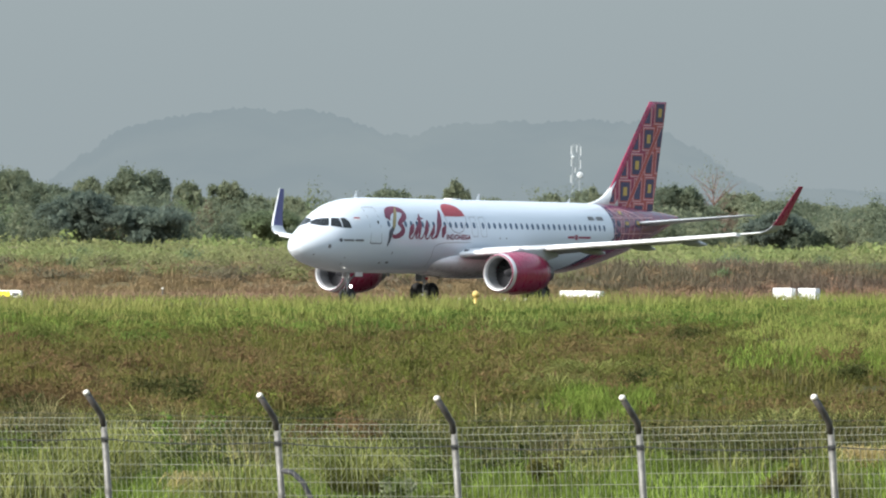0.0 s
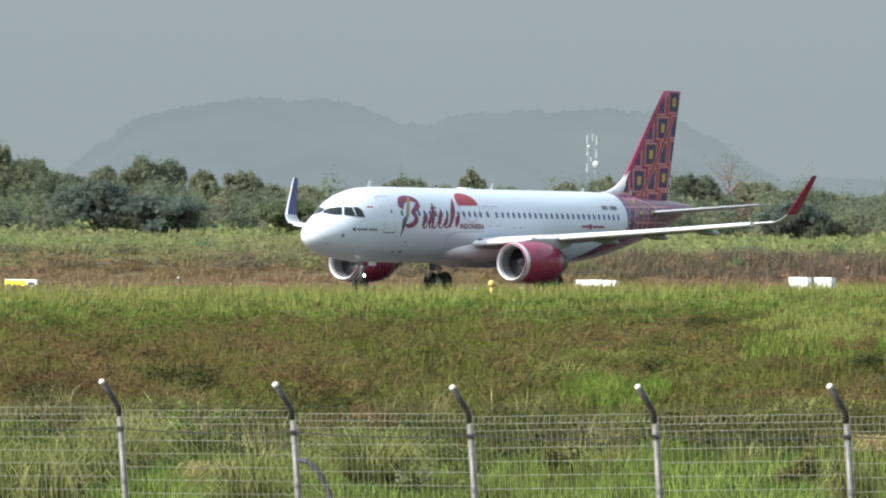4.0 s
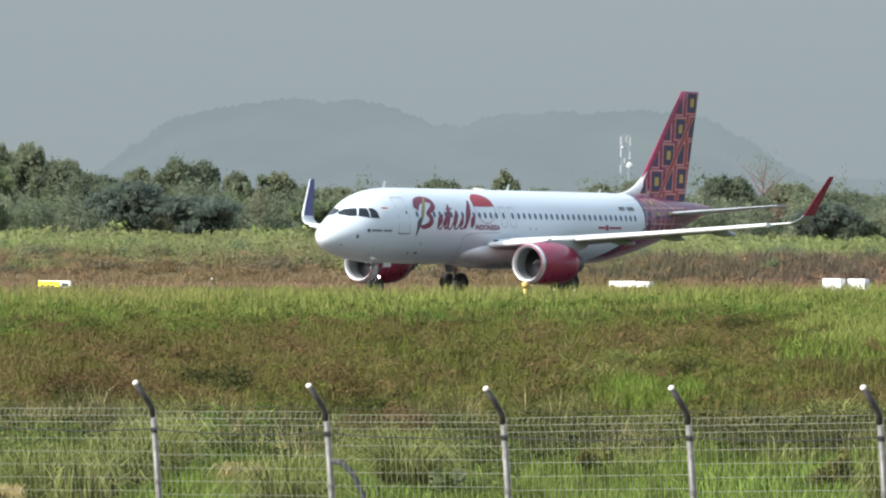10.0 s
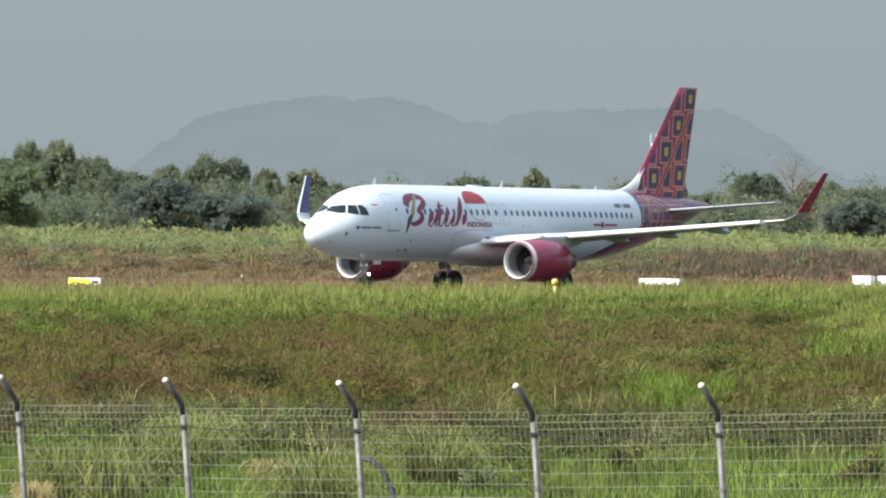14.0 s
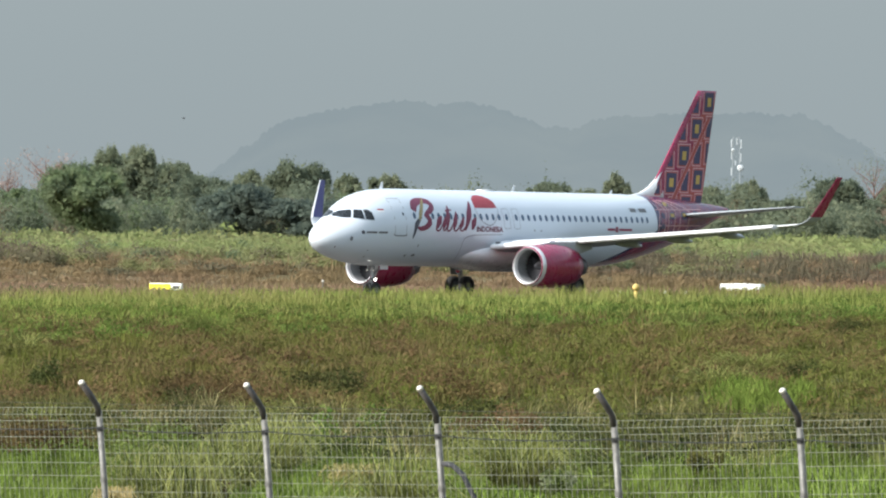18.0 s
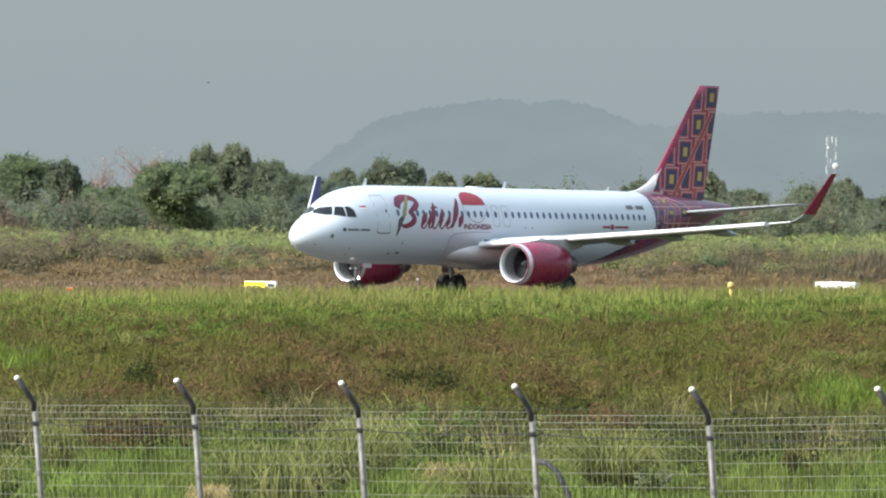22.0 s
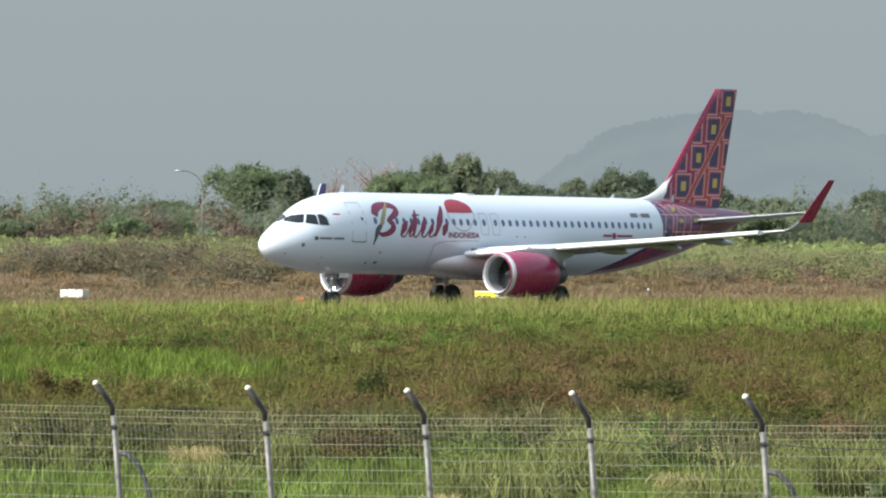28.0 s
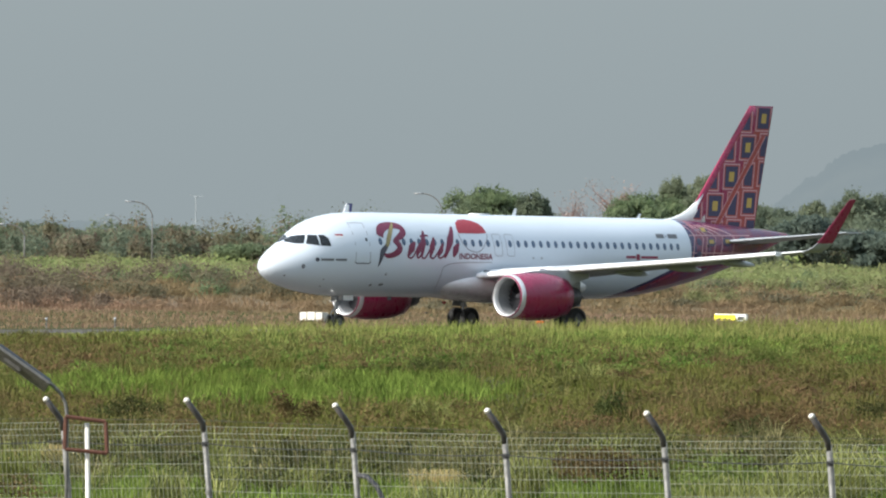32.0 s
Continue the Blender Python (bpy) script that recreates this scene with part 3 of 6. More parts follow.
fin_piece("pattern_ground", [(29, 5), (29, 12), (37, 12), (37, 5)], 0.006, ORANGE)
for row in range(-1, 5):
    for col in range(-3, 5):
        big = col % 2 == 0
        fin_piece("pattern_frame", slab(row, col, 0.60 if big else 0.46, 0.68), 0.012, PINK)
        fin_piece("pattern_border", slab(row, col, 0.53 if big else 0.39, 0.61), 0.016, ORANGE)
        fin_piece("pattern_square", slab(row, col, 0.46 if big else 0.31, 0.54), 0.020, NAVY)
        if big:
            fin_piece("pattern_heart", slab(row, col, 0.20, 0.25), 0.028, YELLOW_INK)
for name, half, lift, material, label in (("band_edge", 0.22, 0.031, PINK, "rose edge of the band"), ("fin_band", 0.16, 0.035, ORANGE, "diagonal brick-red band")):
    bm = bmesh.new()
    for side in (1, -1):
        q = []
        for k in range(9):
            v = k / 8
            s, z = 32.1 + 3.6 * v, 5.7 + 4.6 * v
            q.append([bm.verts.new((GEAR - s - d, side * (fin_half(min(s + d, 36), z) + lift), z)) for d in (-half, half)])
        for a, b in zip(q, q[1:]):
            bm.faces.new((a[0], a[1], b[1], b[0]))
    part(name, bm, material, fin, label)


# ---- markings on the fuselage ----
def hull_strip(bm, pts, widths, side=1, lift=0.008, dense=4):
    """A painted stroke through (s, z) points."""
    pts = [Vector(p) for p in pts]
    if isinstance(widths, (int, float)):
        widths = [widths] * len(pts)
    fine, fw = [], []
    for i in range(len(pts) - 1):
        p0, p1, p2, p3 = pts[max(i - 1, 0)], pts[i], pts[i + 1], pts[min(i + 2, len(pts) - 1)]
        for k in range(dense):
            t = k / dense
            fine.append(0.5 * ((2 * p1) + (p2 - p0) * t + (2 * p0 - 5 * p1 + 4 * p2 - p3) * t * t + (3 * p1 - p0 - 3 * p2 + p3) * t ** 3))
            fw.append(widths[i] + (widths[i + 1] - widths[i]) * t)
    fine.append(pts[-1])
    fw.append(widths[-1])
    prev = None
    for i, p in enumerate(fine):
        d = (fine[min(i + 1, len(fine) - 1)] - fine[max(i - 1, 0)])
        d = d.normalized() if d.length > 1e-6 else Vector((1, 0))
        nrm = Vector((-d.y, d.x)) * fw[i] / 2
        row = [bm.verts.new(on_hull(*(p + nrm * k), side, lift)) for k in (-1, 0, 1)]
        if prev:
            for k in (0, 1):
                bm.faces.new((prev[k], prev[k + 1], row[k + 1], row[k]))
        prev = row
    return bm


def hull_patch(bm, poly, side=1, lift=0.008, rings_in=4):
    """A filled painted shape, star-shaped about its middle."""
    c = Vector((sum(p[0] for p in poly) / len(poly), sum(p[1] for p in poly) / len(poly)))
    prev = None
    for k in range(1, rings_in + 1):
        row = [bm.verts.new(on_hull(*(c + (Vector(p) - c) * (k / rings_in)), side, lift)) for p in poly]
        if prev is None:
            mid = bm.verts.new(on_hull(*c, side, lift))
            for a, b in zip(row, row[1:] + row[:1]):
                bm.faces.new((mid, a, b))
        else:
            n = len(row)
            for i in range(n):
                bm.faces.new((prev[i], row[i], row[(i + 1) % n], prev[(i + 1) % n]))
        prev = row
    return bm


def paint(name, bm, material, label="", parent=None):
    bmesh.ops.recalc_face_normals(bm, faces=bm.faces)
    return part(name, bm, material, parent or body, label)


def oval(s, z, a, b, n=14):
    return [(s + a * math.cos(2 * math.pi * k / n), z + b * math.sin(2 * math.pi * k / n)) for k in range(n)]


def finer(poly, n=3):
    out = []
    for p, q in zip(poly, poly[1:] + poly[:1]):
        out += [(p[0] + (q[0] - p[0]) * k / n, p[1] + (q[1] - p[1]) * k / n) for k in range(n)]
    return out


# cockpit glass
for side in (1, -1):
    for poly in (((1.42, 4.355), (1.65, 4.505), (1.92, 4.655), (2.10, 4.70), (2.27, 4.71), (2.12, 4.5), (1.96, 4.28), (1.75, 4.27), (1.58, 4.285)),
                 ((2.03, 4.27), (2.35, 4.72), (2.70, 4.70), (2.63, 4.19)),
                 ((2.69, 4.19), (2.77, 4.71), (3.02, 4.72), (3.20, 4.56), (3.24, 4.17))):
        paint("cockpit_window", hull_patch(bmesh.new(), finer(poly), side, 0.016, 6), COCKPIT, "dark cockpit window")
# cabin windows
for side in (1, -1):
    s = 6.32
    while s < 27.8:
        if not 14.0 < s < 15.75:
            paint("cabin_window", hull_patch(bmesh.new(), oval(s, 4.44, 0.13, 0.185, 12), side, 0.010, 2), PANE)
        s += 0.5333
    for s in (14.46, 15.33):
        paint("cabin_window", hull_patch(bmesh.new(), oval(s, 4.44, 0.13, 0.185, 12), side, 0.010, 2), PANE)
        bm = bmesh.new()
        w, z0, z1 = 0.27, 3.83, 4.90
        hull_strip(bm, [(s - w, z0 + 0.1), (s - w + 0.1, z0), (s + w - 0.1, z0), (s + w, z0 + 0.1), (s + w, z1 - 0.1), (s + w - 0.1, z1), (s - w + 0.1, z1), (s - w, z1 - 0.1), (s - w, z0 + 0.1)], 0.03, side)
        paint("exit_outline", bm, PALE_LINE, "grey outline of the overwing exit")
    # doors
    for s, w in ((5.13, 0.45), (29.9, 0.42)):
        bm = bmesh.new()
        z0, z1 = 3.36, 5.33
        hull_strip(bm, [(s - w, z0 + 0.12), (s - w, z1 - 0.15), (s - w + 0.14, z1), (s + w - 0.14, z1), (s + w, z1 - 0.15), (s + w, z0 + 0.12)], 0.032, side)
        paint("door_outline", bm, PALE_LINE, "thin grey outline of the cabin door")
        paint("door_sill", hull_strip(bmesh.new(), [(s - w - 0.04, z0 + 0.1), (s - w + 0.04, z0), (s, z0 - 0.005), (s + w - 0.04, z0), (s + w + 0.04, z0 + 0.1)], 0.06, side), LINE, "dark door sill")
        paint("door_window", hull_patch(bmesh.new(), oval(s + 0.28, 4.52, 0.06, 0.09, 10), side, 0.011, 2), COCKPIT)
    # small flag and maker's mark by the cockpit, as bars
    paint("flag_red", hull_patch(bmesh.new(), [(3.63, 4.69), (4.06, 4.69), (4.06, 4.77), (3.63, 4.77)], side), BRIGHT_RED, "red half of a small flag")
    paint("flag_white", hull_patch(bmesh.new(), [(3.63, 4.61), (4.06, 4.61), (4.06, 4.685), (3.63, 4.685)], side), WHITE)
    paint("maker_mark", hull_patch(bmesh.new(), oval(2.42, 3.51, 0.12, 0.10, 12), side), INK)
    bm = bmesh.new()
    for a, b in ((2.62, 3.36), (3.46, 4.12)):
        hull_strip(bm, [(a, 3.51), ((a + b) / 2, 3.51), (b, 3.51)], 0.11, side)
    paint("maker_bar", bm, LINE, "grey lettering bars")
    # registration and partner mark, as bars
    bm = bmesh.new()
    for a, b in ((26.15, 26.75), (26.85, 26.95), (27.05, 27.8)):
        hull_strip(bm, [(a, 4.98), ((a + b) / 2, 4.98), (b, 4.98)], 0.22 if b - a > 0.3 else 0.06, side)
    paint("registration_bar", bm, LINE, "grey lettering bars")
    bm = bmesh.new()
    for a, b, w in ((23.6, 24.3, 0.13), (24.35, 24.62, 0.3), (24.7, 26.0, 0.12)):
        hull_strip(bm, [(a, 3.88), ((a + b) / 2, 3.88), (b, 3.88)], w, side)
    paint("partner_bar", bm, RED, "dark red lettering bars")
    # the airline's script mark, as loose brush strokes
    strokes = (([(6.37, 4.70), (6.55, 5.0), (7.0, 5.2), (7.6, 5.25), (8.02, 5.14), (8.05, 4.92), (7.7, 4.68), (7.35, 4.55)], [0.34, 0.36, 0.28, 0.24, 0.26, 0.28, 0.24, 0.14]),
               ([(7.2, 4.50), (7.5, 4.36), (7.58, 4.08), (7.25, 3.84), (6.75, 3.74), (6.5, 3.85)], [0.14, 0.26, 0.3, 0.24, 0.18, 0.08]),
               ([(8.70, 4.46), (8.42, 4.15), (8.12, 3.72)], [0.05, 0.34, 0.08]),
               ([(9.02, 4.40), (8.86, 4.05), (8.74, 3.72)], [0.05, 0.26, 0.06]),
               ([(9.46, 5.02), (9.24, 4.4), (9.06, 3.70)], [0.05, 0.30, 0.08]),
               ([(10.06, 4.70), (9.84, 4.2), (9.66, 3.72)], [0.06, 0.30, 0.08]),
               ([(10.62, 4.42), (10.42, 4.05), (10.2, 3.74)], [0.05, 0.24, 0.06]),
               ([(11.62, 5.26), (11.16, 4.55), (10.66, 3.68)], [0.06, 0.34, 0.10]),
               ([(11.72, 4.40), (11.46, 4.1), (11.3, 3.74)], [0.06, 0.34, 0.10]))
    for pts, wid in strokes:
        paint("brush_stroke", hull_strip(bmesh.new(), pts, [w * 1.25 for w in wid], side, 0.014, 6), STROKE, "dark red brush stroke of the emblem")
    for pts in (((8.12, 3.72), (8.4, 3.66), (8.7, 4.0), (8.98, 4.38)), ((8.74, 3.72), (8.9, 3.68), (9.14, 4.0), (9.3, 4.5)), ((9.06, 3.70), (9.3, 3.66), (9.56, 3.95), (9.8, 4.3)),
                ((9.66, 3.72), (9.9, 3.66), (10.2, 3.95), (10.5, 4.3)), ((10.2, 3.74), (10.45, 3.68), (10.8, 4.0), (11.1, 4.5)), ((9.12, 4.72), (9.4, 4.78), (9.7, 4.76))):
        paint("brush_stroke", hull_strip(bmesh.new(), pts, 0.09, side, 0.013, 6), STROKE, "dark red brush stroke of the emblem")
    paint("feather_mark", hull_strip(bmesh.new(), [(7.66, 5.4), (7.3, 5.05), (6.95, 4.62), (6.7, 4.2)], [0.03, 0.2, 0.26, 0.2], side, 0.02, 6), GOLD, "gold feather stroke")
    paint("feather_tip", hull_strip(bmesh.new(), [(6.74, 4.26), (6.42, 3.95), (6.3, 3.6), (6.16, 3.2)], [0.18, 0.34, 0.2, 0.03], side, 0.02, 6), INK, "dark feather tip")
    # half-red egg emblem
    paint("emblem_cap", hull_patch(bmesh.new(), [(11.9, 4.92), (11.93, 5.2), (12.1, 5.44), (12.5, 5.60), (12.93, 5.63), (13.35, 5.57), (13.68, 5.44), (13.84, 5.25), (13.88, 4.95), (13.2, 4.92), (12.5, 4.92)], side), BRIGHT_RED, "red half of an oval emblem")
    paint("emblem_rim", hull_strip(bmesh.new(), [(11.88, 4.92), (11.9, 4.68), (12.06, 4.38), (12.3, 4.16), (12.62, 4.03), (12.95, 4.0), (13.25, 4.1), (13.55, 4.38), (13.8, 4.7), (13.88, 4.92)], 0.045, side, 0.012, 4), PALE_LINE, "thin oval outline")
    # country's name under the emblem
    txt = bpy.data.curves.new("country_name", "FONT")
    txt.body, txt.size, txt.align_x = "INDONESIA", 0.40, "CENTER"
    txt.resolution_u = 3
    txt.offset = 0.012
    probe = new("country_name_curve", txt)
    me = bpy.data.meshes.new_from_object(probe.evaluated_get(bpy.context.evaluated_depsgraph_get()))
    bpy.data.objects.remove(probe)
    wide = max(v.co.x for v in me.vertices) - min(v.co.x for v in me.vertices)
    bm = bmesh.new()
    bm.from_mesh(me)
    for v in bm.verts:
        v.co = on_hull(12.85 + v.co.x * 2.34 / wide * side, 3.64 + v.co.y, side, 0.012)
    paint("country_name", bm, PLUM, "dark red capital lettering")
    # vents, plates and hatches
    for s, z, a, b in ((6.84, 2.84, 0.06, 0.07), (6.16, 2.3, 0.1, 0.06), (6.84, 2.33, 0.17, 0.07), (1.69, 3.17, 0.1, 0.12), (3.1, 2.22, 0.04, 0.04), (3.03, 2.55, 0.04, 0.04), (0.9, 2.72, 0.05, 0.04), (16.9, 3.75, 0.06, 0.05), (17.5, 3.75, 0.06, 0.05)):
        paint("vent", hull_patch(bmesh.new(), oval(s, z, a, b, 8), side, 0.009, 1), LINE)
    # curved lines of the tail pattern
    for d in (0.25, 0.95, 1.3, 2.0, 2.6, 3.6):
        bm = hull_strip(bmesh.new(), [(28.6 + d, 3.7), (28.75 + d * 1.02, 4.5), (28.95 + d, 5.0), (28.8 + d * 0.8, 5.35), (28.7 + d * 0.5, 5.6)], 0.065, side)
        paint("tail_line", bm, PINK, "rose pattern line")
    for z in (4.15, 5.05):
        paint("tail_line", hull_strip(bmesh.new(), [(28.8, z), (31, z + 0.02), (34, z + 0.06)], 0.05, side), PINK, "rose pattern line")
    for s, z, a, b in ((29.5, 4.72, 0.22, 0.2), (30.55, 4.72, 0.35, 0.22), (31.9, 4.75, 0.4, 0.24), (33.3, 4.85, 0.4, 0.2), (30.2, 5.35, 0.35, 0.14), (29.4, 4.1, 0.25, 0.16)):
        paint("tail_square", hull_patch(bmesh.new(), oval(s, z, a, b, 8), side, 0.010, 2), NAVY)
    for s, z in ((30.55, 4.75), (31.95, 4.78), (30.2, 5.36)):
        paint("tail_heart", hull_patch(bmesh.new(), [(s - 0.2, z - 0.1), (s + 0.2, z - 0.1), (s + 0.2, z + 0.1), (s - 0.2, z + 0.1)], side, 0.014, 2), YELLOW_INK)
    # seam round the wing-root fairing
    paint("fairing_seam", hull_strip(bmesh.new(), [(10.72, 2.1), (10.66, 2.4), (10.6, 3.1), (10.8, 3.3), (11.35, 3.43), (12.48, 3.48), (14.0, 3.5)], 0.035, side, 0.03), PALE_LINE, "grey seam of the fairing")
    # lower tail sweep
    paint("sweep_line", hull_strip(bmesh.new(), [(26.0, 2.5), (26.7, 2.78), (27.5, 3.1), (28.4, 3.5)], [0.05, 0.14, 0.14, 0.08], side), RED, "crimson sweep")


# undercarriage
wheel_parts = []


def wheel(parent, x, y, r, w):
    bm = turned(bmesh.new(), [(-w / 2 + 0.02, r * 0.55), (-w / 2, r * 0.62), (-w / 2 + 0.01, r * 0.85), (-w * 0.32, r * 0.97), (-w * 0.12, r),
                              (w * 0.12, r), (w * 0.32, r * 0.97), (w / 2 - 0.01, r * 0.85), (w / 2, r * 0.62), (w / 2 - 0.02, r * 0.55)], 28)
    for v in bm.verts:
        v.co = Vector((v.co.y, v.co.x, v.co.z))
    bmesh.ops.recalc_face_normals(bm, faces=bm.faces)
    ob = part("wheel", bm, RUBBER, parent, "black tyre on a grey hub", True, pose(x, y, r + 0.10))
    bm = turned(bmesh.new(), [(-w * 0.36, 0.02), (-w * 0.38, r * 0.2), (-w * 0.30, r * 0.3), (-w * 0.34, r * 0.56), (w * 0.34, r * 0.56), (w * 0.30, r * 0.3), (w * 0.38, r * 0.2), (w * 0.36, 0.02)], 20)
    for v in bm.verts:
        v.co = Vector((v.co.y, v.co.x, v.co.z))
    for k in range(6):
        a = 2 * math.pi * k / 6
        for sg in (-1, 1):
            block(bm, (r * 0.42 * math.cos(a), sg * w * 0.345, r * 0.42 * math.sin(a)), (0.06, 0.03, 0.06))
    bmesh.ops.recalc_face_normals(bm, faces=bm.faces)
    part("rim", bm, HUB, ob, "grey wheel hub")
    wheel_parts.append((ob, x, y, r))


for side in (1, -1):
    y = 3.795 * side
    bm = bmesh.new()
    tube(bm, [(0, y, 0.5), (0, y, 1.5)], 0.085, 12)
    tube(bm, [(0, y, 1.35), (0.02, y, 2.9)], 0.14, 12)
    tube(bm, [(0, y - 0.62, 0.58), (0, y + 0.62, 0.58)], 0.075, 10)
    tube(bm, [(0, y, 1.7), (0.1, y - 1.5 * side, 2.6)], 0.06, 8)
    tube(bm, [(-0.12, y, 0.7), (-0.38, y, 1.05), (-0.14, y, 1.45)], 0.045, 6)
    part("main_gear_leg", bm, STRUT, airliner, "grey main undercarriage leg")
    for d in (-0.46, 0.46):
        wheel(airliner, 0, y + d, 0.585, 0.42)
    # white door coloured grey, which paints in the shade under the wing
    bm = block(bmesh.new(), (0.02, y + 0.28 * side, 1.95), (0.95, 0.04, 1.25), 0.015)
    part("gear_door", bm, STRUT, airliner, "gear door, shade under the wing in its grey")
nx = GEAR - 5.07
bm = bmesh.new()
tube(bm, [(nx, 0, 0.38), (nx - 0.05, 0, 1.2)], 0.06, 10)
tube(bm, [(nx - 0.05, 0, 1.0), (nx - 0.12, 0, 2.0)], 0.1, 10)
tube(bm, [(nx, -0.35, 0.38), (nx, 0.35, 0.38)], 0.05, 8)
tube(bm, [(nx - 0.05, 0, 1.2), (nx - 1.1, 0, 1.9)], 0.05, 8)
tube(bm, [(nx + 0.1, 0, 0.55), (nx + 0.3, 0, 0.85), (nx + 0.08, 0, 1.1)], 0.035, 6)
block(bm, (nx + 0.02, 0, 1.5), (0.08, 0.5, 0.07), 0.02)
block(bm, (nx + 0.05, 0.16, 1.02), (0.06, 0.34, 0.05), 0.015)
nose_leg = part("nose_gear_leg", bm, STRUT, airliner, "grey nose undercarriage leg")
for d in (-0.25, 0.25):
    wheel(airliner, nx, d, 0.38, 0.22)
for d, z, r, lit in ((0.36, 1.0, 0.072, LANDING_GLOW), (-0.2, 1.5, 0.035, DIM_GLOW), (0.2, 1.5, 0.035, DIM_GLOW)):
    bm = turned(bmesh.new(), [(0.0, 0.02), (0.0, r)], 16)
    part("landing_light", bm, lit, nose_leg, "lit landing light", m=pose(nx + 0.14, d, z))
    part("lamp_housing", turned(bmesh.new(), [(-0.12, r * 0.4), (-0.02, r * 1.05), (0.015, r * 1.1)], 16), STRUT, nose_leg, m=pose(nx + 0.12, d, z))
for d in (-0.42, 0.42):
    part("gear_door", block(bmesh.new(), (nx - 0.5, d, 1.66), (0.7, 0.03, 0.25), 0.01), WHITE, airliner, "white gear door")

# antennas on the roof and belly, tail cone outlet
for s, hgt, ch in ((5.6, 0.40, 0.36), (17.3, 0.36, 0.32), (26.3, 0.22, 0.3)):
    z = hull(s)[1]
    bm = bmesh.new()
    a = [bm.verts.new((GEAR - s - dx, dy, z - 0.02)) for dx, dy in ((0, 0), (ch / 2, 0.03), (ch, 0), (ch / 2, -0.03))]
    b = [bm.verts.new((GEAR - s - 0.22 - dx, dy, z + hgt)) for dx, dy in ((0, 0), (ch / 4, 0.012), (ch / 2, 0), (ch / 4, -0.012))]
    skin(bm, [a, b])
    part("antenna", bm, WHITE, airliner, "white blade antenna")
bm = block(bmesh.new(), (GEAR - 15.0, 0, 5.9), (1.1, 0.5, 0.12), 0.04)
part("antenna_fairing", bm, WHITE, airliner, "", True)
bm = bmesh.new()
tube(bm, [(GEAR - 37.45, 0, 5.13), (GEAR - 37.72, 0, 5.14)], [0.15, 0.12], 14)
part("tail_outlet", bm, DARK_METAL, airliner)
for s, y, z, hgt in ((13.8, 0.0, 1.73, -0.25), (8.5, 0.3, 1.76, -0.2)):
    part("belly_antenna", block(bmesh.new(), (GEAR - s, y, z + hgt / 2), (0.26, 0.03, abs(hgt)), 0.01), LINE, airliner)
bm = turned(bmesh.new(), [(0.0, 0.02), (0.0, 0.11), (0.07, 0.10), (0.13, 0.03)], 14)
for v in bm.verts:
    v.co = Vector((v.co.y, v.co.z, -v.co.x))
part("belly_beacon", bm, BRIGHT_RED, airliner, "red beacon lens under the belly", True, pose(GEAR - 12.6, 0, 1.53))
# ---- ground and taxiway ----
bm = bmesh.new()
prev = None
for r in (0.5, 40, 80, 120, 160, 240, 320, 400, 480, 600, 800, 1200, 2000, 3200, 4900):
    row = [bm.verts.new((r * math.sin(2 * math.pi * k / 96), r * math.cos(2 * math.pi * k / 96), 0)) for k in range(96)]
    if prev:
        for k in range(96):
            bm.faces.new((prev[k], prev[(k + 1) % 96], row[(k + 1) % 96], row[k]))
    else:
        bm.faces.new(row)
    prev = row
bmesh.ops.recalc_face_normals(bm, faces=bm.faces)
tagged(part("ground", bm, GROUND), "flat grassy airfield ground", "ground", kind="structure")

# the taxiway follows the airliner's track
AXIS = [(62.0, 517.0), (30.0, 477.0), (1.66, 440.5), (-9.0, 425.0), (-21.5, 408.2), (-33.1, 393.7), (-46.0, 378.6), (-66.0, 355.5), (-90.0, 328.0), (-130.0, 283.0)]


def track_offset(x, y):
    """Distance from the taxiway's middle line, positive on the camera's side."""
    best = None
    for (ax, ay), (bx, by) in zip(AXIS, AXIS[1:]):
        dx, dy = bx - ax, by - ay
        t = min(1, max(0, ((x - ax) * dx + (y - ay) * dy) / (dx * dx + dy * dy)))
        ex, ey = x - ax - t * dx, y - ay - t * dy
        d = math.hypot(ex, ey)
        if best is None or d < abs(best):
            best = d if (dx * ey - dy * ex) > 0 else -d
    return best


HALF = 8.0
bm = bmesh.new()
prev = None
for i, (x, y) in enumerate(AXIS):
    ax, ay = AXIS[max(i - 1, 0)]
    bx, by = AXIS[min(i + 1, len(AXIS) - 1)]
    d = Vector((bx - ax, by - ay)).normalized()
    nrm = Vector((-d.y, d.x))
    row = [bm.verts.new((x + nrm.x * k, y + nrm.y * k, z)) for k, z in ((-HALF - 0.1, -0.02), (-HALF, 0.03), (0, 0.06), (HALF, 0.03), (HALF + 0.1, -0.02))]
    if prev:
        for k in range(4):
            bm.faces.new((prev[k], prev[k + 1], row[k + 1], row[k]))
    prev = row
bmesh.ops.recalc_face_normals(bm, faces=bm.faces)
tagged(part("taxiway", bm, ASPHALT), "grey asphalt taxiway between grass verges", "taxiway", kind="structure")

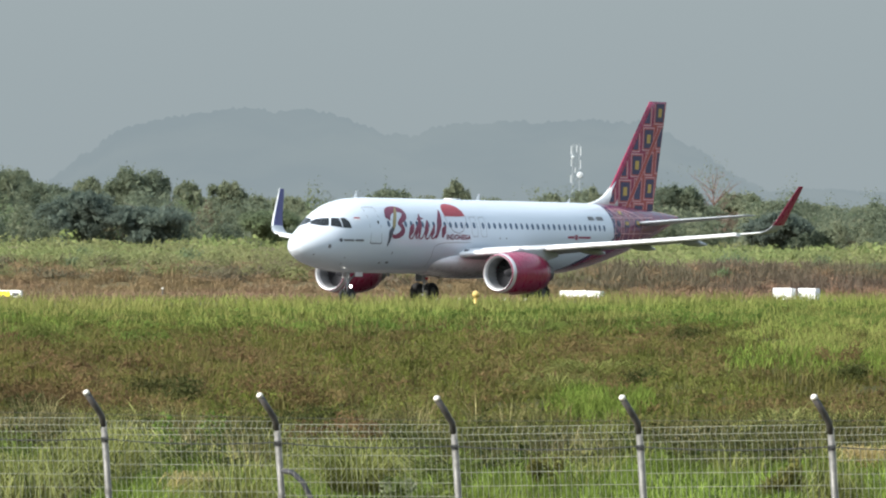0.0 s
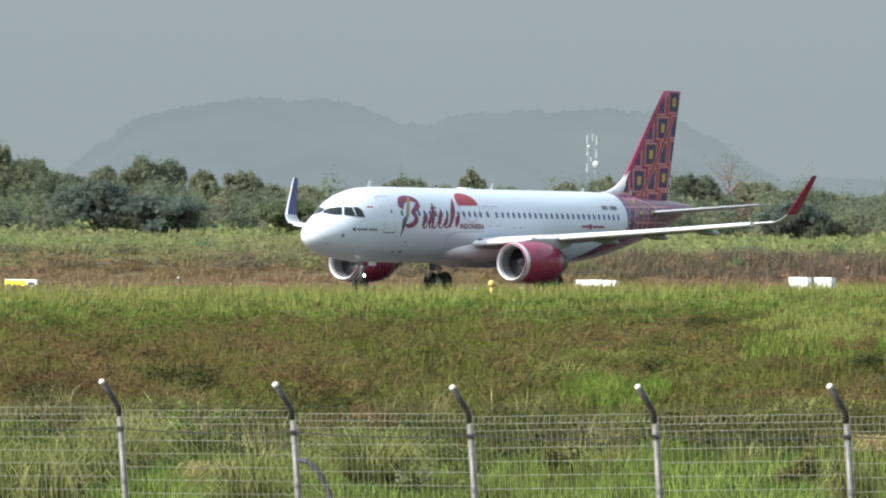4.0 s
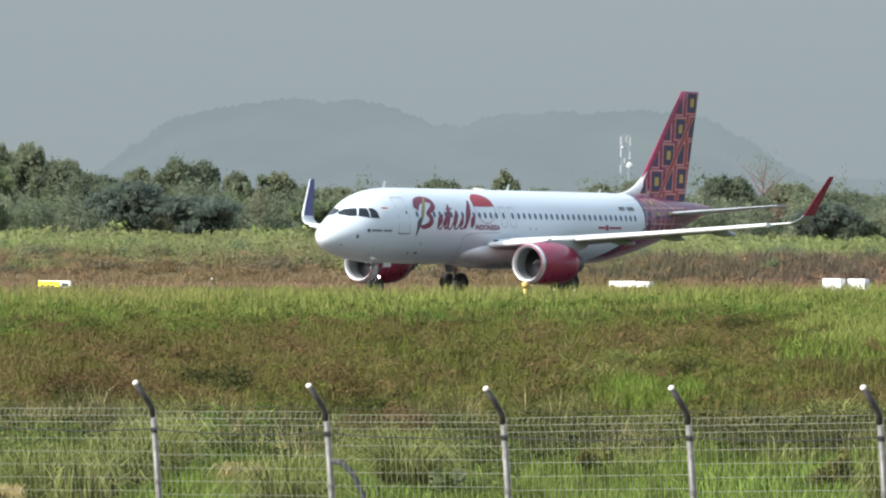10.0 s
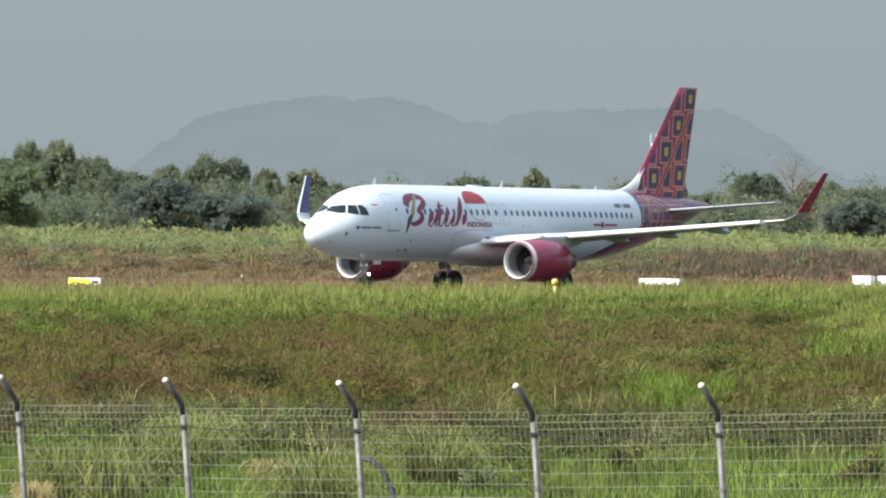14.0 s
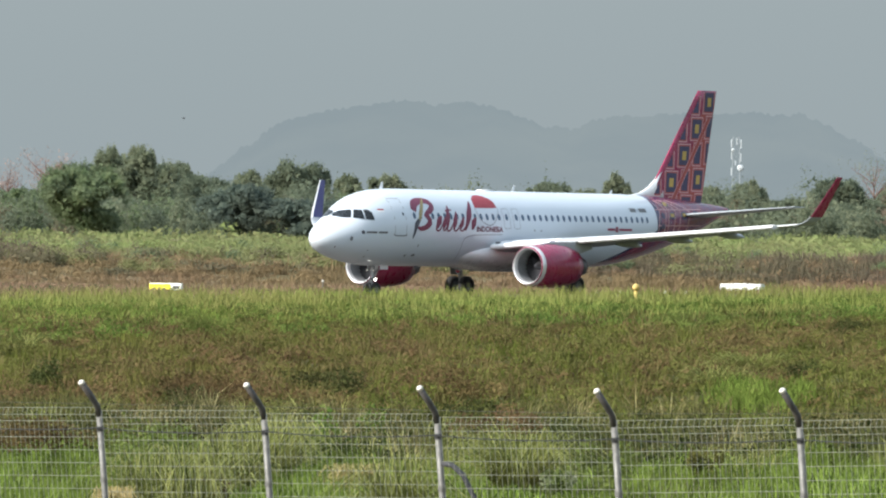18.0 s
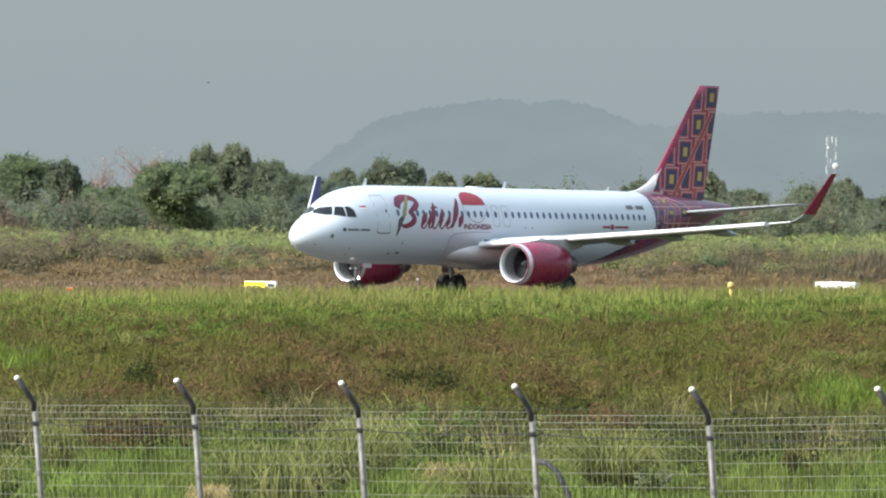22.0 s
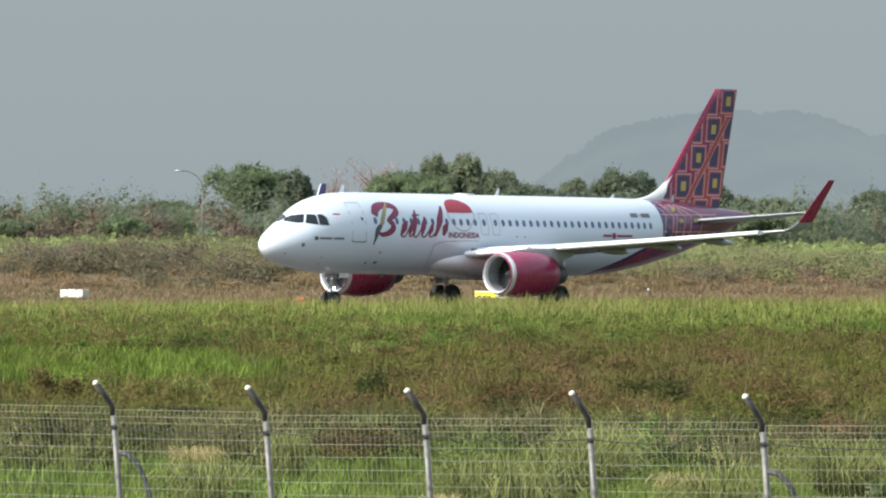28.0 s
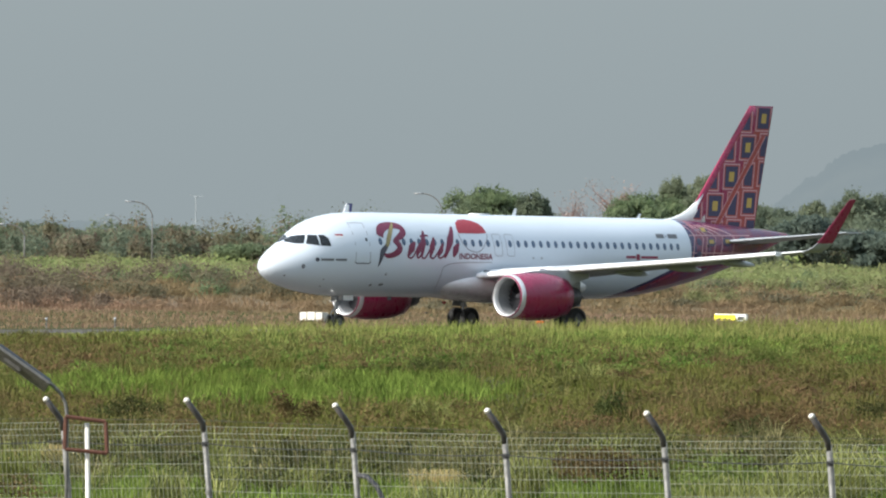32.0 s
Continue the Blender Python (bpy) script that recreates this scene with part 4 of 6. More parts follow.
# the grown-over bank behind the taxiway
BANK_D = [486, 491, 497, 503, 520, 560, 640, 900, 1150, 1500]
BANK_Z = [-0.05, 0.15, 0.95, 1.5, 1.7, 1.75, 1.7, 1.5, 1.3, -0.1]
bm = bmesh.new()
prev = None
for k in range(121):
    a = radians(-13 + 21 * k / 120)
    row = []
    for dd, z in zip(BANK_D, BANK_Z):
        wob = 1 + 0.12 * noise.noise(Vector((a * 60, dd * 0.03, 4)))
        row.append(bm.verts.new((dd * math.sin(a), dd * math.cos(a), z * wob)))
    if prev:
        for i in range(len(row) - 1):
            bm.faces.new((prev[i], row[i], row[i + 1], prev[i + 1]))
    prev = row
bmesh.ops.recalc_face_normals(bm, faces=bm.faces)
tagged(part("bank", bm, BANK, smooth=True), "low overgrown earth bank behind the taxiway", "bank", kind="structure")

# ---- far hills ----
# azimuth in degrees to the right, height in degrees
RIDGE = [
    (-11.5, -0.05), (-3.31, 0.02), (-2.96, 0.266), (-2.838, 0.362), (-2.674, 0.488),
    (-2.428, 0.655), (-2.223, 0.719), (-2.058, 0.749), (-1.811, 0.797), (-1.523, 0.829),
    (-1.317, 0.81), (-1.028, 0.821), (-0.821, 0.782), (-0.697, 0.725), (-0.531, 0.669),
    (-0.345, 0.629), (-0.201, 0.664), (-0.078, 0.71), (0.293, 0.742), (0.623, 0.749),
    (0.995, 0.769), (1.366, 0.752), (1.614, 0.663), (1.822, 0.542), (2.029, 0.399),
    (2.277, 0.273), (2.567, 0.144), (2.898, 0.003), (7.0, -0.05)]
FARTHER = [
    (-12.0, 0.05), (-8.0, 0.12), (-6.5, 0.03), (-4.5, 0.05), (2.072, 0.201),
    (2.483, 0.275), (2.895, 0.271), (3.175, 0.248), (7.0, 0.1)]


def hills(name, ridge, dist, seed, rough):
    bm = bmesh.new()
    rnd = random.Random(seed)
    prev = None
    az0, az1 = ridge[0][0], ridge[-1][0]
    steps = 900
    for k in range(steps + 1):
        az = az0 + (az1 - az0) * k / steps
        el = float(np.interp(az, [r[0] for r in ridge], [r[1] for r in ridge]))
        top = dist * math.tan(radians(el)) + rnd.uniform(-rough, rough) + rough * 2 * noise.noise(Vector((az * 9, seed, 0)))
        a = radians(az)
        row = []
        for j in range(7):
            v = j / 6
            dd = dist - 260 * (1 - v) + 40 * noise.noise(Vector((az * 2.5, v * 3, seed)))
            row.append(bm.verts.new((dd * math.sin(a), dd * math.cos(a), EYE * min(1, v * 3) - 2 + max(0.5, top) * v)))
        if prev:
            for j in range(6):
                bm.faces.new((prev[j], row[j], row[j + 1], prev[j + 1]))
        prev = row
    tagged(part(name, bm, HILL, smooth=True), "low forested hills, blue-grey haze in their glowing colour", "hills", kind="structure")


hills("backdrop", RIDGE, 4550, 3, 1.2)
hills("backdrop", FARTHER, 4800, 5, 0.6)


# ---- leaves, blades and brush as one mesh each ----
def scatter_mesh(name, verts, tris, material, label, category):
    me = bpy.data.meshes.new(name)
    nv, nt = len(verts), len(tris)
    me.vertices.add(nv)
    me.vertices.foreach_set("co", np.ascontiguousarray(verts, dtype=np.float32).ravel())
    me.loops.add(nt * 3)
    me.loops.foreach_set("vertex_index", np.ascontiguousarray(tris, dtype=np.int32).ravel())
    me.polygons.add(nt)
    me.polygons.foreach_set("loop_start", np.arange(0, nt * 3, 3, dtype=np.int32))
    me.update(calc_edges=True)
    me.materials.append(material)
    ob = new(name, me)
    return tagged(ob, label, category, kind="stuff") if label else ob


RNG = np.random.default_rng(11)


def blade_field(name, az, dist, z0, height, width, lean, material, label, category):
    """Bent blades, each of three triangles, at azimuth (degrees right) and distance."""
    n = len(az)
    a = np.radians(az)
    base = np.stack([dist * np.sin(a), dist * np.cos(a), z0], 1)
    face = RNG.uniform(0, np.pi, n)
    side = np.stack([np.cos(face), np.sin(face), np.zeros(n)], 1) * width[:, None] / 2
    ld = RNG.uniform(0, 2 * np.pi, n)
    out = np.stack([np.cos(ld), np.sin(ld), np.zeros(n)], 1) * (lean * height)[:, None]
    up = np.array([0, 0, 1.0])
    mid = base + up * (height * 0.6)[:, None] + out * 0.35
    tip = base + up * (height * np.sqrt(np.clip(1 - 0.5 * lean ** 2, 0.2, 1)))[:, None] + out
    v = np.stack([base - side, base + side, mid - side * 0.8, mid + side * 0.8, tip], 1).reshape(-1, 3)
    k = (np.arange(n) * 5)[:, None]
    t = np.concatenate([k + [0, 1, 3], k + [0, 3, 2], k + [2, 3, 4]], 1).reshape(-1, 3)
    return scatter_mesh(name, v, t, material, label, category)


def leaf_cloud(points, size, rng=RNG, outward=None, slim=0.6):
    """Verts and triangles of small pointed leaves about the points; outward: the way they mostly face."""
    n = len(points)
    a = rng.normal(size=(n, 3))
    if outward is not None:
        a = np.cross(outward + 0.45 * rng.normal(size=(n, 3)), a)
    a /= np.linalg.norm(a, axis=1)[:, None]
    b = np.cross(a, rng.normal(size=(n, 3)) if outward is None else outward + 0.45 * rng.normal(size=(n, 3)))
    b /= np.linalg.norm(b, axis=1)[:, None]
    sz = (size * rng.uniform(0.6, 1.4, n))[:, None]
    a, b = a * sz, b * sz * slim
    a, b = a * 1.15, b * 1.15
    v = np.stack([points - a, points + a * 0.5 - b, points + a * 0.75 + b], 1).reshape(-1, 3)
    return v, np.arange(n * 3, dtype=np.int32).reshape(-1, 3)


def smooth_noise(az, d, sa, sd, seed):
    """Cheap value noise over azimuth and distance, 0 to 1."""
    g = np.random.default_rng(seed).uniform(0, 1, (64, 64))
    x, y = (az + 30) / sa, d / sd
    i, j = np.floor(x).astype(int), np.floor(y).astype(int)
    fx, fy = x - i, y - j
    fx, fy = fx * fx * (3 - 2 * fx), fy * fy * (3 - 2 * fy)
    q = lambda p, r: g[p % 64, r % 64]
    return (q(i, j) * (1 - fx) + q(i + 1, j) * fx) * (1 - fy) + (q(i, j + 1) * (1 - fx) + q(i + 1, j + 1) * fx) * fy


AZ0, AZ1 = -9.6, 4.2


def near_edge(az):
    """Distance at which the taxiway's near edge lies, by azimuth."""
    grid = np.linspace(AZ0 - 1, AZ1 + 1, 60)
    val = []
    for g in grid:
        d = 300.0
        while d < 520 and track_offset(d * math.sin(radians(g)), d * math.cos(radians(g))) > HALF + 0.4:
            d += 1.0
        val.append(d)
    return np.interp(az, grid, val)


def tussocks(name, az, d, z0, radius, height, blades, width, spread, material, label, category, droop=0.45, seed=1):
    """Tufts of blades that rise from one root and bend outward."""
    rng = np.random.default_rng(seed)
    m = np.repeat(np.arange(len(az)), blades)
    n = len(m)
    a = np.radians(az)[m]
    ang = rng.uniform(0, 2 * np.pi, n)
    r = np.sqrt(rng.uniform(0, 1, n))
    base = np.stack([d[m] * np.sin(a) + np.cos(ang) * r * radius[m], d[m] * np.cos(a) + np.sin(ang) * r * radius[m], z0[m]], 1)
    way = ang + rng.normal(0, 0.7, n)
    hh = height[m] * rng.uniform(0.5, 1.1, n) * (1 - 0.4 * r * r)
    reach = spread * height[m] * rng.uniform(0.15, 1.0, n)
    out = np.stack([np.cos(way), np.sin(way), np.zeros(n)], 1) * reach[:, None]
    face = way + np.pi / 2 + rng.normal(0, 0.8, n)
    side = np.stack([np.cos(face), np.sin(face), np.zeros(n)], 1) * (width[m] * rng.uniform(0.6, 1.3, n) / 2)[:, None]
    up = np.array([0, 0, 1.0])
    mid = base + up * (hh * 0.68)[:, None] + out * 0.35
    tip = base + up * (hh * (1 - droop * rng.uniform(0, 1, n) ** 2))[:, None] + out
    v = np.stack([base - side, base + side, mid - side * 0.8, mid + side * 0.8, tip], 1).reshape(-1, 3)
    k = (np.arange(n) * 5)[:, None]
    t = np.concatenate([k + [0, 1, 3], k + [0, 3, 2], k + [2, 3, 4]], 1).reshape(-1, 3)
    return scatter_mesh(name, v, t, material, label, category)


def bushes(name, az, d, z0, w, h, leaves, size, material, label, category, seed=1, core=0.75, slim=0.6, fray=0.5, swell=2.6):
    """Rounded, lumpy bushes: larger leaves within and a shell of small ones that face outward."""
    rng = np.random.default_rng(seed)
    count = len(az)
    c = np.stack([d * np.sin(np.radians(az)), d * np.cos(np.radians(az)), z0], 1)
    m = np.repeat(np.arange(count), leaves)
    g = rng.normal(size=(len(m), 3))
    g[:, 2] = np.abs(g[:, 2]) * 1.1 - 0.12
    g[:, 1] = -np.abs(g[:, 1]) * np.where(rng.uniform(0, 1, len(m)) < 0.8, 1, -1)
    g /= np.linalg.norm(g, axis=1)[:, None]
    r = rng.uniform(fray, 1.06, len(m)) ** 0.4 * (1 + np.clip(np.abs(rng.normal(0, 0.07, len(m))), 0, 0.14))
    lob = 0.97 + 0.15 * np.sin(g[:, 0] * 4 + m * 1.7) * np.cos(g[:, 2] * 4 + m) + 0.09 * np.sin(g[:, 0] * 11 + m * 2.3) * np.cos(g[:, 2] * 9 + m * 0.7)
    pts = c[m] + g * (r * lob)[:, None] * np.stack([w[m] / 2, w[m] / 2, h[m]], 1)
    sizes = np.asarray(size)[m] if np.ndim(size) else np.full(len(m), size)
    v, t = leaf_cloud(pts, sizes, rng, g, slim)
    if core:
        inner = rng.uniform(0, 1, len(m)) < 0.4
        deep = c[m] + g * lob[:, None] * rng.uniform(0.55, 1.0, (len(m), 1)) * core * np.stack([w[m] / 2, w[m] / 2, h[m]], 1)
        v2, t2 = leaf_cloud(deep[inner], sizes[inner] * swell, rng, g[inner] + 0.5 * rng.normal(size=(int(inner.sum()), 3)), 0.55)
        t = np.concatenate([t, t2 + len(v)])
        v = np.concatenate([v, v2])
    return scatter_mesh(name, v, t, material, label, category)


# green grass over the whole field, shorter towards the taxiway
N = 52000
az = RNG.uniform(AZ0, AZ1, N)
edge = near_edge(az)
d = 165 + (edge - 165) * RNG.uniform(0, 1, N)
tuft = smooth_noise(az, d, 0.12, 4, 21) * 0.6 + smooth_noise(az, d, 0.5, 18, 22) * 0.6
hgt = np.interp(d, [165, 210, 340, 385, 440], [0.40, 0.34, 0.34, 0.36, 0.34]) * np.clip(tuft * 1.8 - 0.1, 0.2, 1.6) * RNG.uniform(0.6, 1.25, N)
wid = np.interp(d, [165, 440], [0.030, 0.044]) * RNG.uniform(0.7, 1.3, N)
blade_field("field_grass", az, d, np.zeros(N), hgt, wid, RNG.uniform(0.1, 0.7, N), GRASS, "tall green airfield grass in uneven patches", "grass")

# the near edge of a rank belt of stems, reeds and bushes
BELT = smooth_noise(np.linspace(AZ0, AZ1, 200), np.zeros(200), 0.5, 5, 60) * 16


def belt_d(az):
    """Distance of the belt's near edge."""
    return 140 + np.interp(az, np.linspace(AZ0, AZ1, 200), BELT)


# short fresh grass behind and before the fence
N = 58000
az = RNG.uniform(AZ0, AZ1, N)
d = np.where(RNG.uniform(0, 1, N) < 0.06, RNG.uniform(72, 106, N), RNG.uniform(106, 160, N))
keep = d < belt_d(az) + RNG.uniform(-2, 5, N)
az, d = az[keep], d[keep]
N = len(az)
tuft = smooth_noise(az, d, 0.10, 3, 25) * 0.5 + smooth_noise(az, d, 0.45, 10, 26) * 0.7
hgt = (0.16 + 0.30 * np.clip(tuft * 1.5 - 0.25, 0, 1)) * RNG.uniform(0.55, 1.25, N)
blade_field("fresh_grass", az, d, np.zeros(N), hgt, np.interp(d, [72, 160], [0.014, 0.024]) * RNG.uniform(0.6, 1.3, N), RNG.uniform(0.15, 0.8, N), FRESH, "short fresh green grass along the fence", "grass")
N = 520
az, d = RNG.uniform(AZ0, AZ1, N), RNG.uniform(112, 160, N)
keep = smooth_noise(az, d, 0.4, 9, 27) * 0.6 + smooth_noise(az, d, 0.12, 4, 28) * 0.5 > 0.50
az, d = az[keep], d[keep]
n = len(az)
tussocks("leaning_grass", az, d, np.zeros(n), RNG.uniform(0.15, 0.4, n), RNG.uniform(0.3, 0.55, n), 32, np.full(n, 0.019), 0.95, FRESH, "leaning tufts of long fresh grass behind the fence", "grass", seed=29)

# the belt: tangled stems, reeds and dark bushes between the fresh grass and the weeds
N = 640
az = RNG.uniform(AZ0, AZ1, N)
d = belt_d(az) - 1 + RNG.uniform(0, 1, N) * 22
n = len(az)
# added bushes whose dark colour stands for shade in the belt's hollows
bushes("hollow_shade_bushes", az, d, np.zeros(n), RNG.uniform(0.7, 1.8, n), RNG.uniform(0.4, 1.0, n), 90, 0.028, SHRUB, "dark low bushes standing in for shaded hollows below the stems", "undergrowth", seed=61, core=0.7, slim=0.45)
N = 1250
az = RNG.uniform(AZ0, AZ1, N)
d = belt_d(az) + 2 + RNG.uniform(0, 1, N) * 25
keep = smooth_noise(az, d, 0.22, 6, 62) * 0.6 + smooth_noise(az, d, 0.08, 3, 63) * 0.5 > 0.38
az, d = az[keep], d[keep]
n = len(az)
tussocks("tangled_stems", az, d, np.zeros(n), RNG.uniform(0.1, 0.45, n), RNG.uniform(0.5, 1.15, n) * (0.6 + 0.6 * smooth_noise(az, d, 0.3, 8, 64)), 34, RNG.uniform(0.014, 0.024, n), 0.9, TANGLE, "tangled dry and olive stems behind the fence", "grass", 0.6, 65)
N = 620
az = RNG.uniform(AZ0, AZ1, N)
d = belt_d(az) - 4 + RNG.uniform(0, 1, N) * 28
keep = smooth_noise(az, d, 0.3, 8, 66) > 0.52
az, d = az[keep], d[keep]
n = len(az)
tussocks("reeds", az, d, np.zeros(n), RNG.uniform(0.1, 0.35, n), RNG.uniform(0.5, 1.0, n), 32, RNG.uniform(0.016, 0.026, n), 0.95, REED, "pale green arching reeds among the grass", "reeds", 0.6, 67)

# tufts and short grass on the verge before the taxiway
N = 32000
az = RNG.uniform(AZ0, AZ1, N)
edge = near_edge(az)
d = edge - 80 * RNG.uniform(0, 1, N) ** 1.5
hgt = (0.30 + 0.30 * smooth_noise(az, d, 0.2, 5, 23) + np.interp(edge - d, [0, 12, 34, 50], [0.40, 0.38, 0.20, 0])) * RNG.uniform(0.6, 1.2, N) * np.interp(az, [-8.2, -7.6, -7.0, -5, -3], [0.2, 0.4, 0.8, 0.9, 1])
blade_field("verge_grass", az, d, np.zeros(N), hgt, RNG.uniform(0.03, 0.055, N), RNG.uniform(0.1, 0.6, N), VERGE, "bright yellow-green grass on the taxiway verge", "grass")
N = 3600
az = RNG.uniform(AZ0, AZ1, N)
edge = near_edge(az)
d = edge - 3 - 95 * RNG.uniform(0, 1, N) ** 1.3
keep = smooth_noise(az, d, 0.5, 24, 33) * 0.6 + smooth_noise(az, d, 0.14, 6, 34) * 0.5 > 0.42
az, d = az[keep], d[keep]
n = len(az)
low = np.interp(az, [-8.2, -7.2], [0.3, 1])
tussocks("verge_tufts", az, d, np.zeros(n), RNG.uniform(0.2, 0.7, n), RNG.uniform(0.32, 0.68, n) * low, 16, RNG.uniform(0.04, 0.065, n), 0.6, VERGE_LEAF, "mid-green tufts of grass on the taxiway verge", "grass", seed=35)

# low leafy growth among it
N = 800
az = RNG.uniform(AZ0, AZ1, N)
d = near_edge(az) - 6 - 110 * RNG.uniform(0, 1, N)
keep = smooth_noise(az, d, 0.35, 14, 71) * 0.6 + smooth_noise(az, d, 0.09, 3, 72) * 0.6 + np.interp(near_edge(az) - d, [0, 40, 80], [-0.16, 0.0, 0.14]) > 0.52
az, d = az[keep], d[keep]
n = len(az)
bushes("verge_leaves", az, d, np.zeros(n), RNG.uniform(0.7, 2.2, n), RNG.uniform(0.22, 0.62, n) * np.interp(az, [-8.3, -7.2], [0.3, 1]), 110, 0.05, VERGE_LEAF, "low leafy green plants on the taxiway verge", "plants", seed=74, slim=0.45)

# dry grass between the taxiway and the bank
N = 28000
az = RNG.uniform(AZ0, AZ1, N)
edge = near_edge(az)
d = np.minimum(edge + 27, 485) + RNG.uniform(0, 1, N) * (492 - np.minimum(edge + 27, 485))
keep = np.array([abs(track_offset(q * math.sin(radians(p)), q * math.cos(radians(p)))) > HALF + 0.6 for p, q in zip(az, d)])
az, d = az[keep], d[keep]
n = len(az)
blade_field("far_verge_grass", az, d, np.zeros(n), RNG.uniform(0.05, 0.2, n) + 0.16 * smooth_noise(az, d, 0.15, 6, 39), RNG.uniform(0.04, 0.07, n), RNG.uniform(0.2, 0.9, n), DRY_BRUSH, "dry short grass beyond the taxiway", "grass")


# bushy weeds in the middle distance, olive below and reddish brown in patches
def weeds(name, count, seed, thresh, tall, material, label, more=()):
    rng = np.random.default_rng(seed)
    az = rng.uniform(AZ0, AZ1, count)
    d = rng.uniform(162, 372, count)
    field = smooth_noise(az, d, 1.1, 70, seed) * 0.55 + smooth_noise(az, d, 0.22, 12, seed + 1) * 0.4 + smooth_noise(az, d, 0.09, 4, seed + 3) * 0.3 + rng.uniform(-0.15, 0.15, count)
    for pa, pd, wa, wd in ((3.0, 300, 0.9, 60), (2.7, 250, 0.6, 40), (1.05, 192, 0.42, 22), (-6.6, 236, 1.9, 24), (-6.6, 240, 2.2, 18), (-0.4, 345, 1.2, 22), (-3.0, 345, 1.5, 20)):
        field = field - 0.5 * np.exp(-((az - pa) / wa) ** 2 - ((d - pd) / wd) ** 2)
    for pa, pd, wa, wd in more:
        field = field + 0.4 * np.exp(-((az - pa) / wa) ** 2 - ((d - pd) / wd) ** 2)
    keep = (d < near_edge(az) - 14) & (field > np.interp(d, [162, 172, 180, 310, 350, 372], [thresh + 0.2, thresh, thresh - 0.06, thresh, thresh + 0.2, thresh + 0.45]))
    az, d = az[keep], d[keep]
    n = len(az)
    lump = 0.3 + 1.15 * smooth_noise(az, d, 0.2, 10, seed + 2)
    w = rng.uniform(1.0, 3.2, n)
    hgt = tall * lump * rng.uniform(0.65, 1.0, n)
    return bushes(name, az, d, np.zeros(n), w, hgt, 128, np.interp(d, [160, 372], [0.034, 0.056]), material, label, "weeds", seed + 5, 0.42, 0.35, 0.02)


weeds("olive_weeds", 2500, 31, 0.31, 0.62, WEED_GREEN, "olive-green leafy weeds over the field")
weeds("dry_weeds", 2300, 81, 0.50, 0.66, WEED, "reddish-brown flowering weeds over the grass", ((-6.0, 290, 2.0, 18), (-4.4, 200, 0.9, 18), (-2.6, 205, 1.2, 18), (0.0, 235, 1.5, 30)))

# fresh green patches among the weeds
sets = [(32000, -8.6, -4.6, 212, 262), (9000, 1.9, 4.2, 235, 300), (5500, 0.65, 1.55, 178, 212), (5000, -4.2, -2.4, 318, 352)]
far = np.concatenate([RNG.uniform(-1.25, 1.25, (k, 2)) for k, a, b, c, e in sets])
az = np.concatenate([np.full(k, (a + b) / 2) for k, a, b, c, e in sets]) + far[:, 0] * np.concatenate([np.full(k, (b - a) / 2) for k, a, b, c, e in sets])
d = np.concatenate([np.full(k, (c + e) / 2) for k, a, b, c, e in sets]) + far[:, 1] * np.concatenate([np.full(k, (e - c) / 2) for k, a, b, c, e in sets])
keep = smooth_noise(az, d, 0.2, 9, 95) * 0.7 + RNG.uniform(0, 0.3, len(az)) > 0.12 + 0.55 * np.hypot(far[:, 0], far[:, 1]) ** 2.5
az, d = az[keep], d[keep]
n = len(az)
blade_field("green_patches", az, d, np.zeros(n), RNG.uniform(0.3, 0.62, n), RNG.uniform(0.025, 0.04, n), RNG.uniform(0.15, 0.7, n), FRESH, "fresh green grass in patches among the weeds", "grass")

N = 12000
az, d = RNG.uniform(2.0, 4.2, N), RNG.uniform(275, 370, N)
keep = smooth_noise(az, d, 0.3, 12, 96) * 0.8 + RNG.uniform(0, 0.2, N) > np.interp(az, [1.9, 2.7], [0.9, 0.25])
az, d = az[keep], d[keep]
n = len(az)
blade_field("light_green_grass", az, d, np.zeros(n), RNG.uniform(0.3, 0.55, n), RNG.uniform(0.03, 0.05, n), RNG.uniform(0.15, 0.7, n), VERGE, "light green grass beside the weeds", "grass")

# thin leaning stems among the weeds
N = 2600
az, d = RNG.uniform(AZ0, AZ1, N), RNG.uniform(164, 355, N)
keep = smooth_noise(az, d, 0.5, 20, 91) * 0.6 + smooth_noise(az, d, 0.12, 5, 92) * 0.5 > 0.45
az, d = az[keep], d[keep]
n = len(az)
tussocks("weed_stems", az, d, np.zeros(n), RNG.uniform(0.1, 0.5, n), RNG.uniform(0.45, 0.85, n), 14, np.interp(d, [160, 355], [0.022, 0.038]), 1.0, WEED_STEM, "thin leaning stems among the weeds", "weeds", 0.5, 93)


